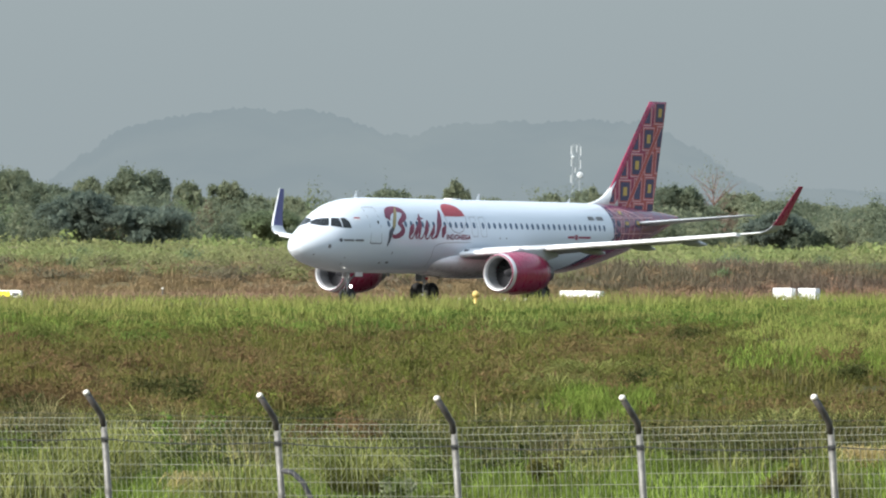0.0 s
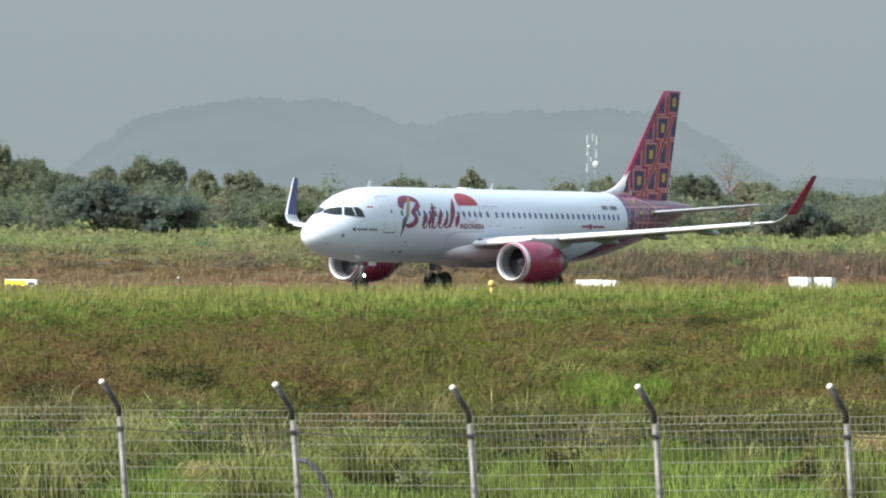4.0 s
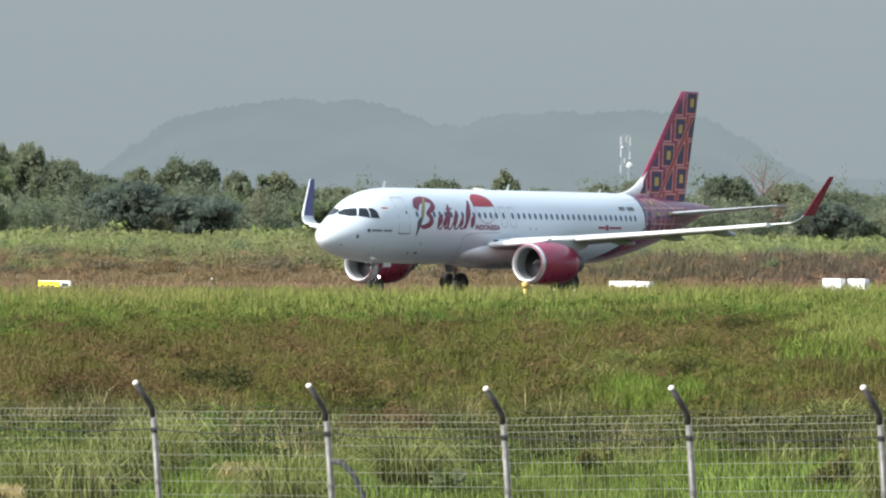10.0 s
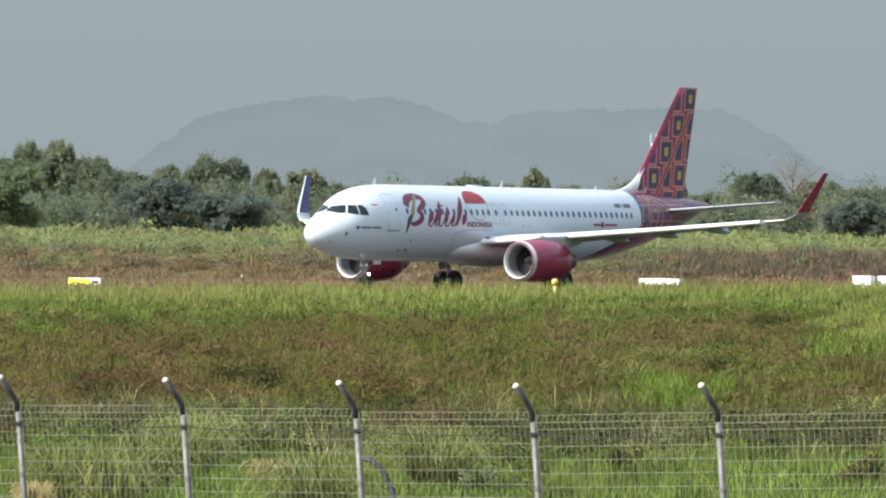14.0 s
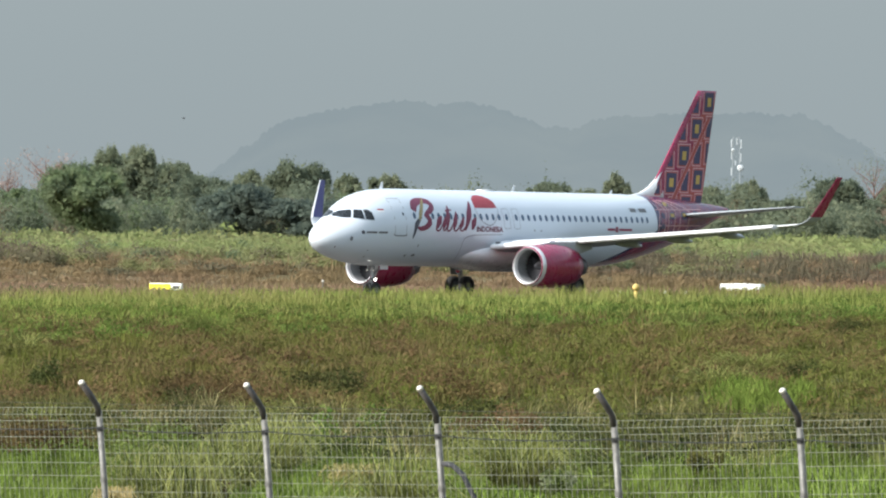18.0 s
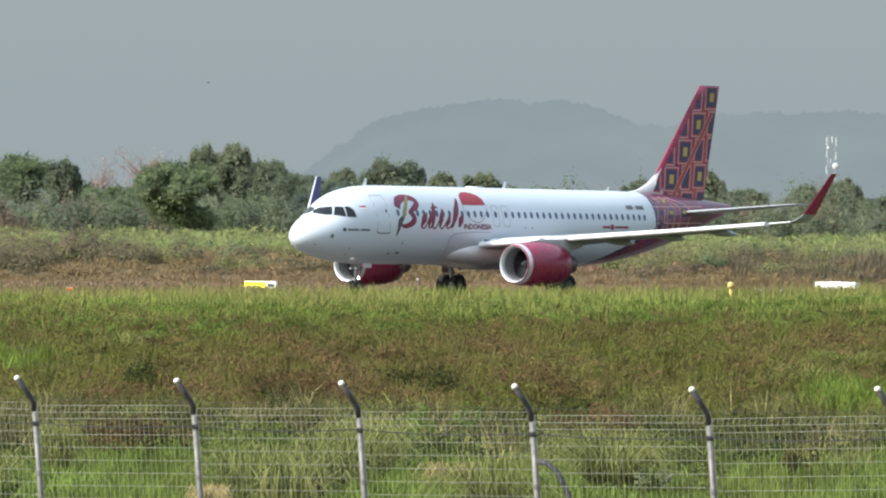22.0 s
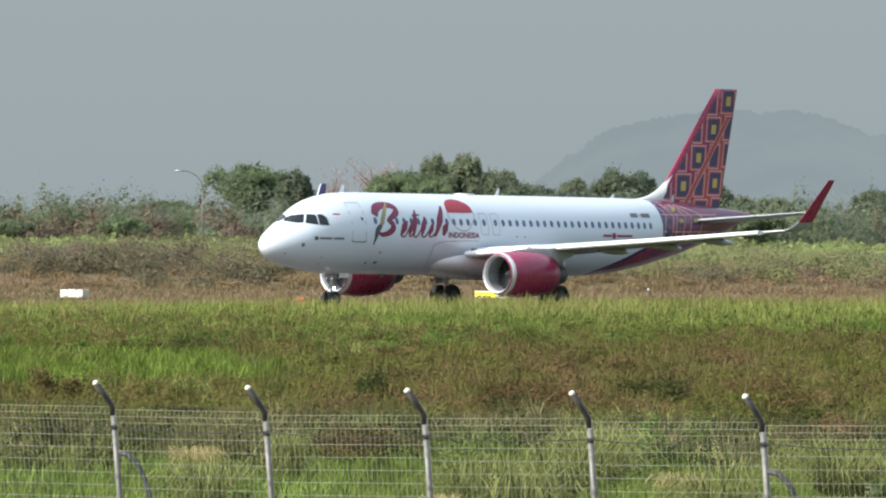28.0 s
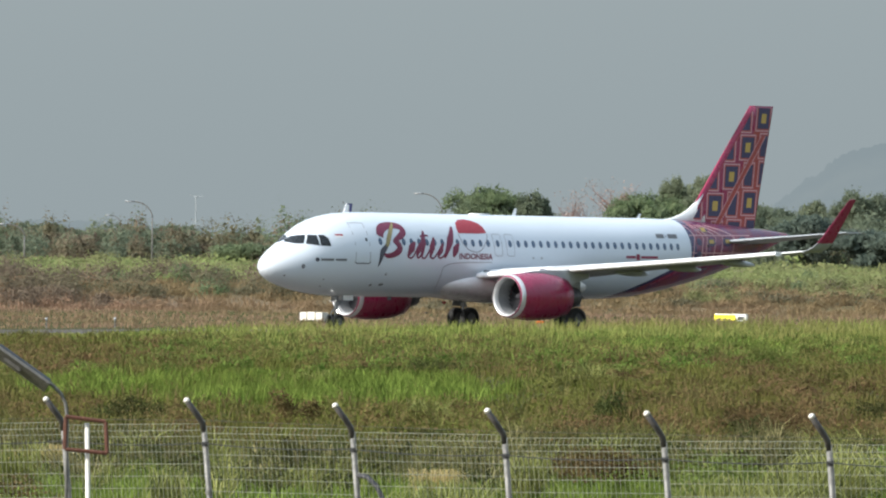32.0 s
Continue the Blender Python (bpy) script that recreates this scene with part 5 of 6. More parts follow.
# single clumps behind the fence and in the field: kind, x, y, width, height
def clump(kind, x, y, wide, high, seed):
    rng = np.random.default_rng(seed)
    if kind == "straw":
        wide, high = wide * 0.72, high * 0.9
    if kind in ("reed", "straw"):
        n = int((520 if kind == "straw" else 320 if y < 150 else 130) * max(1, wide))
        r = wide / 2 * np.sqrt(rng.uniform(0, 1, n)) * (0.45 if kind == "straw" else 0.5)
        a = rng.uniform(0, 2 * np.pi, n)
        base = np.stack([x + r * np.cos(a), y + r * np.sin(a), np.zeros(n)], 1)
        out = np.stack([np.cos(a + rng.normal(0, 0.9, n)), np.sin(a + rng.normal(0, 0.9, n)), np.zeros(n)], 1)
        reach = (wide * rng.uniform(*((0.1, 0.75) if kind == "straw" else (0.2, 0.95)), n))[:, None]
        hh = (high * (rng.uniform(0.15, 0.95, n) if kind == "straw" else rng.uniform(0.25, 0.85, n)))[:, None]
        up = np.array([0, 0, 1.0])
        side = np.cross(out, up) * (0.007 if kind == "straw" else 0.009 if y < 150 else 0.012)
        ctr = [base, base + up * hh * 0.5 + out * reach * 0.15, base + up * hh * 0.9 + out * reach * 0.55, base + up * hh * rng.uniform(*((0.05, 0.9) if kind == "straw" else (0.2, 0.8)), (n, 1)) + out * reach]
        v = np.stack([ctr[0] - side, ctr[0] + side, ctr[1] - side, ctr[1] + side, ctr[2] - side * 0.8, ctr[2] + side * 0.8, ctr[3]], 1).reshape(-1, 3)
        k = (np.arange(n) * 7)[:, None]
        t = np.concatenate([k + [0, 1, 3], k + [0, 3, 2], k + [2, 3, 5], k + [2, 5, 4], k + [4, 5, 6]], 1).reshape(-1, 3)
        ob = scatter_mesh("grass_clump", v, t, STRAW if kind == "straw" else REED, "", "")
        tagged(ob, "clump of dry straw-coloured grass" if kind == "straw" else "clump of tall arching pale green grass", "grass clump", "clumps behind the fence")
    else:
        n = int(1700 * max(0.6, wide * high / 2))
        c = rng.normal(size=(9, 3)) * np.array([wide * 0.24, wide * 0.24, high * 0.2]) + np.array([x, y, high * 0.55])
        g = rng.normal(size=(n, 3))
        g /= np.linalg.norm(g, axis=1)[:, None]
        pts = c[rng.integers(0, 9, n)] + g * rng.uniform(0.1, 1, (n, 1)) ** 0.5 * np.array([wide * 0.22, wide * 0.22, high * 0.3])
        pts[:, 2] = np.abs(pts[:, 2])
        v, t = leaf_cloud(pts, np.full(n, 0.035 if kind != "flower" else 0.03), rng)
        mat = {"shrub": WEED_GREEN if y < 150 else SHRUB, "leafy": VERGE_LEAF, "brown": WEED, "flower": FLOWER}[kind]
        ob = scatter_mesh("shrub", v, t, mat, "", "")
        tagged(ob, {"shrub": "dark green leafy shrub in the grass", "leafy": "fresh green leafy shrub behind the fence", "brown": "withered brown shrub in the grass", "flower": "low shrub with white flowers"}[kind], "shrub", "shrubs in the field")


FLOWER = foliage("white_flowers", (0.42, 0.42, 0.34), (0.10, 0.13, 0.03), (0.09, 0.12, 0.03), 0.8)
CLUMPS = [
    ('reed', -5.87, 135.87, 1.47, 1.45), ('reed', -6.12, 127.85, 1.11, 1.45), ('straw', -4.2, 129.93, 1.24, 0.74), ('reed', -3.18, 117.96, 1.36, 1.43),
    ('shrub', -2.96, 167.97, 1.57, 0.69), ('brown', -2.15, 153.98, 1.66, 0.89), ('reed', -1.47, 131.99, 1.9, 1.44), ('leafy', -5.01, 140.91, 1.32, 1.08),
    ('flower', -0.86, 129.0, 0.65, 0.49), ('straw', 7.94, 148.79, 1.42, 0.73), ('reed', 6.02, 121.85, 0.79, 1.45), ('reed', 4.31, 234.96, 2.2, 0.84),
    ('reed', 2.92, 212.98, 1.38, 0.84), ('shrub', 9.31, 300.86, 2.38, 0.69), ('shrub', 5.26, 217.94, 1.41, 0.7), ('brown', 13.02, 254.67, 1.65, 0.9),
    ('shrub', 11.67, 229.7, 1.16, 0.7), ('reed', 7.33, 173.85, 1.38, 0.85), ('shrub', -5.87, 145.88, 1.26, 0.68), ('shrub', 1.64, 136.99, 0.59, 0.7),
    ('shrub', 5.67, 131.88, 0.67, 0.7), ('leafy', 0.06, 126.0, 1.09, 1.1), ('reed', -5.96, 112.84, 0.81, 1.43), ('leafy', -7.12, 127.8, 0.83, 1.08),
    ('brown', -5.9, 114.85, 0.75, 0.87), ('reed', -6.89, 118.8, 1.37, 1.44), ('leafy', -7.35, 123.78, 1.16, 1.08), ('straw', -7.41, 117.77, 0.82, 0.75),
    ('shrub', -6.34, 116.83, 0.76, 0.7), ('reed', -5.89, 139.88, 1.21, 1.44), ('straw', -13.33, 141.37, 1.47, 0.73), ('reed', -10.87, 117.5, 1.19, 1.45),
    ('shrub', -17.05, 151.04, 0.77, 0.69), ('brown', -10.52, 145.62, 2.73, 0.9), ('shrub', -11.88, 149.53, 1.51, 0.68), ('leafy', -7.82, 133.77, 1.25, 1.09),
    ('reed', -6.56, 122.82, 1.33, 1.44), ('straw', -7.33, 116.77, 0.51, 0.75), ('leafy', -9.61, 108.58, 0.39, 1.08), ('reed', -11.49, 139.53, 0.71, 1.2),
    ('straw', -22.31, 151.37, 1.45, 0.75), ('straw', -22.19, 154.41, 0.94, 0.74), ('brown', -17.65, 120.72, 1.32, 0.9), ('reed', -20.37, 136.49, 1.09, 1.44),
    ('brown', -21.5, 190.79, 1.24, 0.9), ('reed', -15.57, 121.0, 0.53, 1.45), ('shrub', -17.57, 154.0, 0.78, 0.69), ('reed', -18.96, 199.1, 1.01, 0.84),
    ('shrub', -14.58, 201.47, 1.31, 0.7), ('shrub', -8.59, 145.75, 1.26, 0.68), ('leafy', -8.23, 134.75, 1.07, 1.08), ('reed', -26.52, 241.55, 0.88, 0.85),
    ('shrub', -24.96, 264.83, 1.72, 0.7), ('reed', -19.27, 259.28, 1.31, 0.84), ('leafy', -14.5, 284.63, 1.85, 1.1), ('brown', -9.48, 186.76, 2.29, 0.9),
    ('shrub', -6.56, 195.89, 2.12, 0.69), ('brown', -3.76, 189.96, 2.6, 0.89), ('shrub', -10.06, 182.72, 1.58, 0.69), ('brown', -11.7, 185.63, 2.68, 0.56),
    ('shrub', -16.7, 177.21, 2.05, 0.32), ('brown', -14.01, 187.48, 2.3, 0.39), ('shrub', -9.19, 175.76, 2.16, 0.43), ('brown', -6.73, 184.88, 2.4, 0.5),
    ('shrub', -25.5, 191.31, 2.09, 0.7), ('brown', -9.41, 183.76, 2.92, 0.89), ('shrub', -7.0, 201.88, 2.18, 0.69)]
for k, (kind, x, y, wide, high) in enumerate(CLUMPS):
    clump(kind, x, y, wide, high, 500 + k)


# ---- brush and scrub on the bank ----
def bank_z(d):
    return np.interp(d, BANK_D, BANK_Z)


# dry grass and brush down the face of the bank
N = 2700
az, d = RNG.uniform(-10.5, 5, N), RNG.uniform(486, 504, N)
lump = 0.5 + 0.8 * smooth_noise(az, d, 0.12, 5, 51) + 0.4 * smooth_noise(az, d, 0.5, 9, 52)
tussocks("dry_brush", az, d, bank_z(d) - 0.1, RNG.uniform(0.3, 0.9, N), 0.55 * lump * RNG.uniform(0.6, 1.3, N), 24, RNG.uniform(0.05, 0.08, N), 0.5, DRY_BRUSH, "dry brown reeds and brush on the bank", "brush", seed=53)


def mounds(name, d0, d1, count, wide, tall, leaves, size, material, label, az0=-10.8, az1=5.2, shape=None, seed=1, core=0.75):
    """Many rounded bushes scattered on the bank."""
    rng = np.random.default_rng(seed)
    az = rng.uniform(az0, az1, count)
    d = rng.uniform(d0, d1, count)
    w = wide * rng.uniform(0.5, 1.4, count)
    h = tall * rng.uniform(0.5, 1.25, count) * (0.7 + 0.6 * smooth_noise(az, d, 0.4, 20, seed + 7))
    if shape is not None:
        h = h * np.interp(az, shape[0], shape[1])
    return bushes(name, az, d, bank_z(d), w, h, leaves, size, material, label, "scrub", seed, core if d0 < 640 else 0.95, fray=0.2, swell=2.4 if d0 < 640 else 2.7)


mounds("brown_bushes", 488, 503, 300, 2.4, 0.75, 150, 0.05, DRY_BRUSH, "brown dry bushes on the bank", seed=3)
mounds("near_thicket", 490, 500, 46, 3.4, 1.6, 420, 0.055, DRY_DARK, "dark brown thicket at the foot of the bank", az0=-10, az1=-4.6, seed=27)
mounds("dark_thicket", 497, 516, 80, 4.2, 1.9, 440, 0.058, DRY_DARK, "dark leafless thicket on the bank", az0=-9.5, az1=-4.4, seed=21)
N = 1300
az, d = RNG.uniform(0.2, 5.2, N), RNG.uniform(492, 509, N)
tussocks("brown_reeds", az, d, bank_z(d) - 0.1, RNG.uniform(0.3, 0.9, N), RNG.uniform(0.8, 1.35, N) * (0.75 + 0.4 * smooth_noise(az, d, 0.25, 8, 54)), 24, RNG.uniform(0.05, 0.08, N), 0.4, DRY_DARK, "tall dull brown reeds on the bank", "reeds", 0.5, 22)
mounds("leafy_bank", 496, 512, 110, 3.6, 1.15, 360, 0.060, SCRUB, "green leafy growth down the bank", az0=-5.4, az1=0.9, seed=23)
mounds("olive_bank", 494, 508, 70, 3.2, 0.95, 300, 0.058, DRY_DARK, "brown and olive growth down the bank", az0=-5.4, az1=0.9, seed=24)
mounds("green_scrub", 503, 640, 800, 4.2, 0.95, 120, 0.075, SCRUB, "rolling green scrub on top of the bank", seed=4)
mounds("bank_bushes", 497, 530, 70, 2.6, 1.25, 260, 0.062, LEAF_MID, "green bushes on the bank", seed=5)
mounds("far_scrub", 640, 850, 260, 7.0, 1.2, 110, 0.11, SCRUB, "green scrub before the trees", seed=14)
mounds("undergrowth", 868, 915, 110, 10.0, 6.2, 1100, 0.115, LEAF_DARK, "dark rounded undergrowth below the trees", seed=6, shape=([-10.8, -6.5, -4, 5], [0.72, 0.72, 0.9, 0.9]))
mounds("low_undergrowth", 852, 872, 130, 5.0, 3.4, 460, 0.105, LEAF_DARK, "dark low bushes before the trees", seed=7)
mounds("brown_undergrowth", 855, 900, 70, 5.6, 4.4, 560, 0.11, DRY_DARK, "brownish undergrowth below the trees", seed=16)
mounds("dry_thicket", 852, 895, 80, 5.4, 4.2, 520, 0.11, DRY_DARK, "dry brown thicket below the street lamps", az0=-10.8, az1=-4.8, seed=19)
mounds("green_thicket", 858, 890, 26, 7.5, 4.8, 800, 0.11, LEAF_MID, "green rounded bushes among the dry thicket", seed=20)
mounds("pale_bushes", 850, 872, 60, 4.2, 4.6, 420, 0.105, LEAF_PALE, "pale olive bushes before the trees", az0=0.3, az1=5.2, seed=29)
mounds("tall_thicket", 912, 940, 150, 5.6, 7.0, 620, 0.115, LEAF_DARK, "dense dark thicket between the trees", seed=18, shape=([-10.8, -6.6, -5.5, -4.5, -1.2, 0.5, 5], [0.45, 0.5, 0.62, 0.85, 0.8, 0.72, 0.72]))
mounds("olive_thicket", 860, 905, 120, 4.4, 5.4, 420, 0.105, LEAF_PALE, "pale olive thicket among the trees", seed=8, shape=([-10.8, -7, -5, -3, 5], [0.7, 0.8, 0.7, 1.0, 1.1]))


# ---- trees ----
def tree(az, el_top, dist, wide, leaf, label, seed, dense=0.8, bare=False, lift=0.32, group="belt of trees"):
    """az and el_top in degrees; wide in metres. A tapered trunk, limbs and a ragged crown of leaves."""
    rnd = random.Random(seed)
    rng = np.random.default_rng(seed)
    h = EYE - 1.45 + dist * math.tan(radians(el_top))
    a = radians(az)
    root = thing("tree", label, "tree", pose(dist * math.sin(a), dist * math.cos(a), 1.45, 0, 0, rnd.uniform(0, 360)), group)
    bm = bmesh.new()
    sway = Vector((rnd.uniform(-0.4, 0.4), rnd.uniform(-0.4, 0.4), 0))
    path = [Vector((0, 0, -0.1)), Vector((0, 0, h * 0.2)) + sway * 0.5, Vector((0, 0, h * 0.5)) + sway, Vector((0, 0, h * 0.86)) + sway * 1.6]
    tube(bm, path, [0.03 * h * 0.55 + 0.06, 0.024 * h * 0.5 + 0.05, 0.012 * h * 0.5 + 0.03, 0.02], 8)
    part("trunk", bm, BARK_PALE if bare else BARK, root)
    bm = bmesh.new()
    tips = []
    limbs = 16 if bare else 11
    for k in range(limbs):
        z = h * rnd.uniform(lift, 0.85)
        ang = k * 2.4 + rnd.uniform(-0.5, 0.5)
        reach = wide / 2 * rnd.uniform(0.55, 1.0) * math.sqrt(max(0.1, 1 - ((z / h - 0.55) / 0.55) ** 2))
        p0 = Vector((0, 0, z * 0.85)) + sway * (z / h)
        p1 = p0 + Vector((math.cos(ang) * reach * 0.5, math.sin(ang) * reach * 0.5, reach * 0.28 + h * 0.03))
        p2 = p0 + Vector((math.cos(ang) * reach, math.sin(ang) * reach, reach * 0.4 + h * rnd.uniform(0.05, 0.12)))
        tube(bm, [p0, p1, p2], [0.07, 0.05, 0.015], 5, False)
        tips += [p1, p2]
        if bare:
            for q in range(4):
                e = p1.lerp(p2, rnd.random()) if q % 2 else p2
                tube(bm, [e, e + Vector((rnd.uniform(-1, 1), rnd.uniform(-1, 1), rnd.uniform(0.3, 1.3)))], [0.022, 0.01], 4, False)
    part("branchwork", bm, BARK_PALE if bare else BARK, root)
    tips.append(path[-1])
    clumps = []
    for p in tips:
        for _ in range(2 if bare else 5):
            clumps.append((p.x + rnd.gauss(0, wide * 0.09), p.y + rnd.gauss(0, wide * 0.09), p.z + rnd.gauss(0, h * 0.05), rnd.uniform(0.055, 0.13) * wide + 0.2))
    pts, ways = [], []
    for x, y, z, r in clumps:
        m = int((16 if bare else 66) * dense)
        g = rng.normal(size=(m, 3))
        g /= np.linalg.norm(g, axis=1)[:, None]
        pts.append(np.array([x, y, z]) + g * (r * rng.uniform(0.2, 1.1, m) ** 0.4 * (1 + np.clip(np.abs(rng.normal(0, 0.16, m)), 0, 0.32)))[:, None] * np.array([1, 1, 0.85]))
        ways.append(g)
    pts, ways = np.concatenate(pts), np.concatenate(ways)
    pts[:, 2] *= h / np.percentile(pts[:, 2], 98.5)
    rho, ang = np.hypot(pts[:, 0], pts[:, 1]) / (0.62 * wide), np.arctan2(pts[:, 1], pts[:, 0])
    top = h * (0.62 + 0.38 * np.sqrt(np.clip(1 - rho ** 2, 0, 1)) + 0.07 * np.sin(ang * 3 + seed) * np.sin(rho * 7 + seed) + 0.05 * np.sin(ang * 7 + rho * 9))
    pts[:, 2] = np.where(pts[:, 2] > top, top - h * 0.16 * rng.uniform(0, 1, len(pts)) ** 2, pts[:, 2]) if not bare else pts[:, 2]
    v, t = leaf_cloud(pts, np.full(len(pts), 0.115 if not bare else 0.09), rng, ways)
    if not bare:
        inner = rng.uniform(0, 1, len(pts)) < 0.38
        mid = np.array([sway.x, sway.y, h * 0.6])
        v2, t2 = leaf_cloud(mid + (pts[inner] - mid) * 0.88, np.full(int(inner.sum()), 0.34), rng, ways[inner])
        t = np.concatenate([t, t2 + len(v)])
        v = np.concatenate([v, v2])
    crown = scatter_mesh("crown", v, t, leaf, "", "")
    crown.parent = root
    return root


TREES = [
    ('p', -3.465, 0.443, 915.0, 4.6), ('p', -3.672, 0.447, 952.0, 4.0), ('p', -3.197, 0.346, 989.0, 5.3), ('d', -2.99, 0.257, 936.0, 7.3), ('p', -2.641, 0.285, 973.0, 4.6),
    ('d', -2.825, 0.189, 920.0, 7.9), ('d', -2.332, 0.379, 957.0, 6.3), ('d', -2.146, 0.34, 994.0, 4.0), ('p', -1.919, 0.267, 941.0, 3.3), ('d', -2.083, 0.155, 978.0, 8.6),
    ('p', -1.63, 0.27, 925.0, 4.6), ('p', -1.794, 0.157, 962.0, 5.3), ('p', -1.382, 0.161, 999.0, 4.6), ('p', -1.196, 0.163, 946.0, 4.6), ('d', -1.01, 0.082, 983.0, 5.9),
    ('d', -0.433, 0.232, 930.0, 5.9), ('p', 0.041, 0.286, 967.0, 3.6), ('p', -0.185, 0.172, 1004.0, 5.3), ('p', 0.31, 0.164, 951.0, 5.3), ('p', 0.723, 0.201, 988.0, 4.6),
    ('p', 1.011, 0.245, 935.0, 4.0), ('d', 1.218, 0.123, 972.0, 7.3), ('f', 1.67, 0.284, 919.0, 5.3), ('s', 1.937, 0.443, 956.0, 6.3), ('p', 1.568, 0.188, 993.0, 5.3),
    ('d', 1.795, 0.128, 940.0, 7.3), ('p', 2.124, 0.222, 977.0, 5.9), ('p', 2.331, 0.174, 924.0, 5.9), ('d', 2.537, 0.168, 961.0, 7.9), ('p', 2.784, 0.137, 998.0, 5.9),
    ('m', 2.867, 0.088, 945.0, 7.9), ('p', 3.061, 0.153, 982.0, 5.3), ('d', 2.208, 0.07, 929.0, 7.9), ('p', -3.438, 0.464, 966.0, 4.0), ('p', -3.664, 0.45, 1003.0, 3.6),
    ('m', -3.849, 0.353, 950.0, 9.2), ('r', -3.86, 0.30, 850.0, 9.0), ('n', -2.72, 0.20, 851.0, 7.5), ('n', -2.2, 0.09, 849.0, 8.4), ('r', -6.83, -0.06, 848.0, 6.4), ('r', -1.32, 0.06, 850.0, 6.0), ('n', 2.35, 0.08, 850.0, 7.0), ('r', -5.9, -0.02, 850.0, 5.0),
    ('b', -4.404, 0.34, 987.0, 4.0), ('b', -4.117, 0.425, 934.0, 5.9), ('d', -4.568, 0.165, 971.0, 7.3), ('m', -4.321, 0.155, 918.0, 7.3),
    ('d', -3.21, 0.351, 955.0, 5.3), ('d', -3.538, 0.224, 992.0, 7.9), ('p', -3.209, 0.31, 939.0, 3.3), ('m', -5.025, 0.371, 976.0, 11.2), ('d', -4.695, 0.333, 923.0, 4.0),
    ('m', -4.528, 0.128, 960.0, 5.9), ('d', -4.321, 0.11, 997.0, 7.3), ('d', -5.27, 0.039, 944.0, 7.9), ('m', -5.6, 0.098, 981.0, 6.6), ('d', -5.806, 0.075, 928.0, 5.9),
    ('m', -6.074, 0.073, 965.0, 5.3), ('d', -6.3, 0.03, 1002.0, 7.3), ('m', -6.587, -0.035, 949.0, 7.3), ('d', -6.834, -0.078, 986.0, 6.6), ('d', -8.336, 0.086, 933.0, 7.9),
    ('d', -8.048, 0.048, 970.0, 7.3), ('m', -7.553, 0.04, 917.0, 5.9), ('d', -7.306, 0.071, 954.0, 6.6), ('m', -7.016, -0.05, 991.0, 8.6), ('d', -6.769, 0.006, 938.0, 5.9),
    ('m', -7.758, -0.065, 975.0, 7.9), ('d', -8.5, 0.031, 922.0, 7.3), ('d', -8.83, 0.069, 959.0, 9.2)]
LEAVES = {"r": LEAF_MID, "n": LEAF_HAZE_BLUE, "d": LEAF_DARK, "m": LEAF_MID, "p": LEAF_PALE, "b": DEAD_LEAF, "s": LEAF_PALE, "f": LEAF_DARK}
WORDS = {"r": "low rounded mid-green tree before the belt", "n": "low rounded dark green tree before the belt, haze-blue leaves", "d": "dark green broad-leaved tree, haze painted into its leaves", "m": "rounded mid-green leafy tree", "p": "slender tree with pale olive leaves", "b": "bare reddish dead tree with thin branches",
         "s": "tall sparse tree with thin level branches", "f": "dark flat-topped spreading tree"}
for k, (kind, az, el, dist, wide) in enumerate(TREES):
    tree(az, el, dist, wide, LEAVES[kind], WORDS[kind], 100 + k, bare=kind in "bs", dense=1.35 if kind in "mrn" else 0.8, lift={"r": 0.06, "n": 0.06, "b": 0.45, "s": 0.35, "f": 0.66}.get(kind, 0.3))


# ---- the perimeter fence ----
# x, y and the height of the bend, post by post
POSTS = [(-14.871, 92.165, 2.453), (-12.904, 90.568, 2.512), (-11.068, 89.078, 2.548), (-9.199, 87.562, 2.541), (-7.358, 86.069, 2.535), (-5.502, 84.563, 2.557),
         (-3.655, 83.063, 2.58), (-1.786, 81.546, 2.599), (0.053, 80.055, 2.62), (1.907, 78.55, 2.677), (3.753, 77.053, 2.734), (5.636, 75.524, 2.792)]
ALONG = Vector((0.7765, -0.6301, 0))
OUT = Vector((-0.6301, -0.7765, 0))
LEAN = 0.118


fence = thing("perimeter_fence", "leaning galvanised wire mesh fence with bent-armed posts in long grass", "fence")


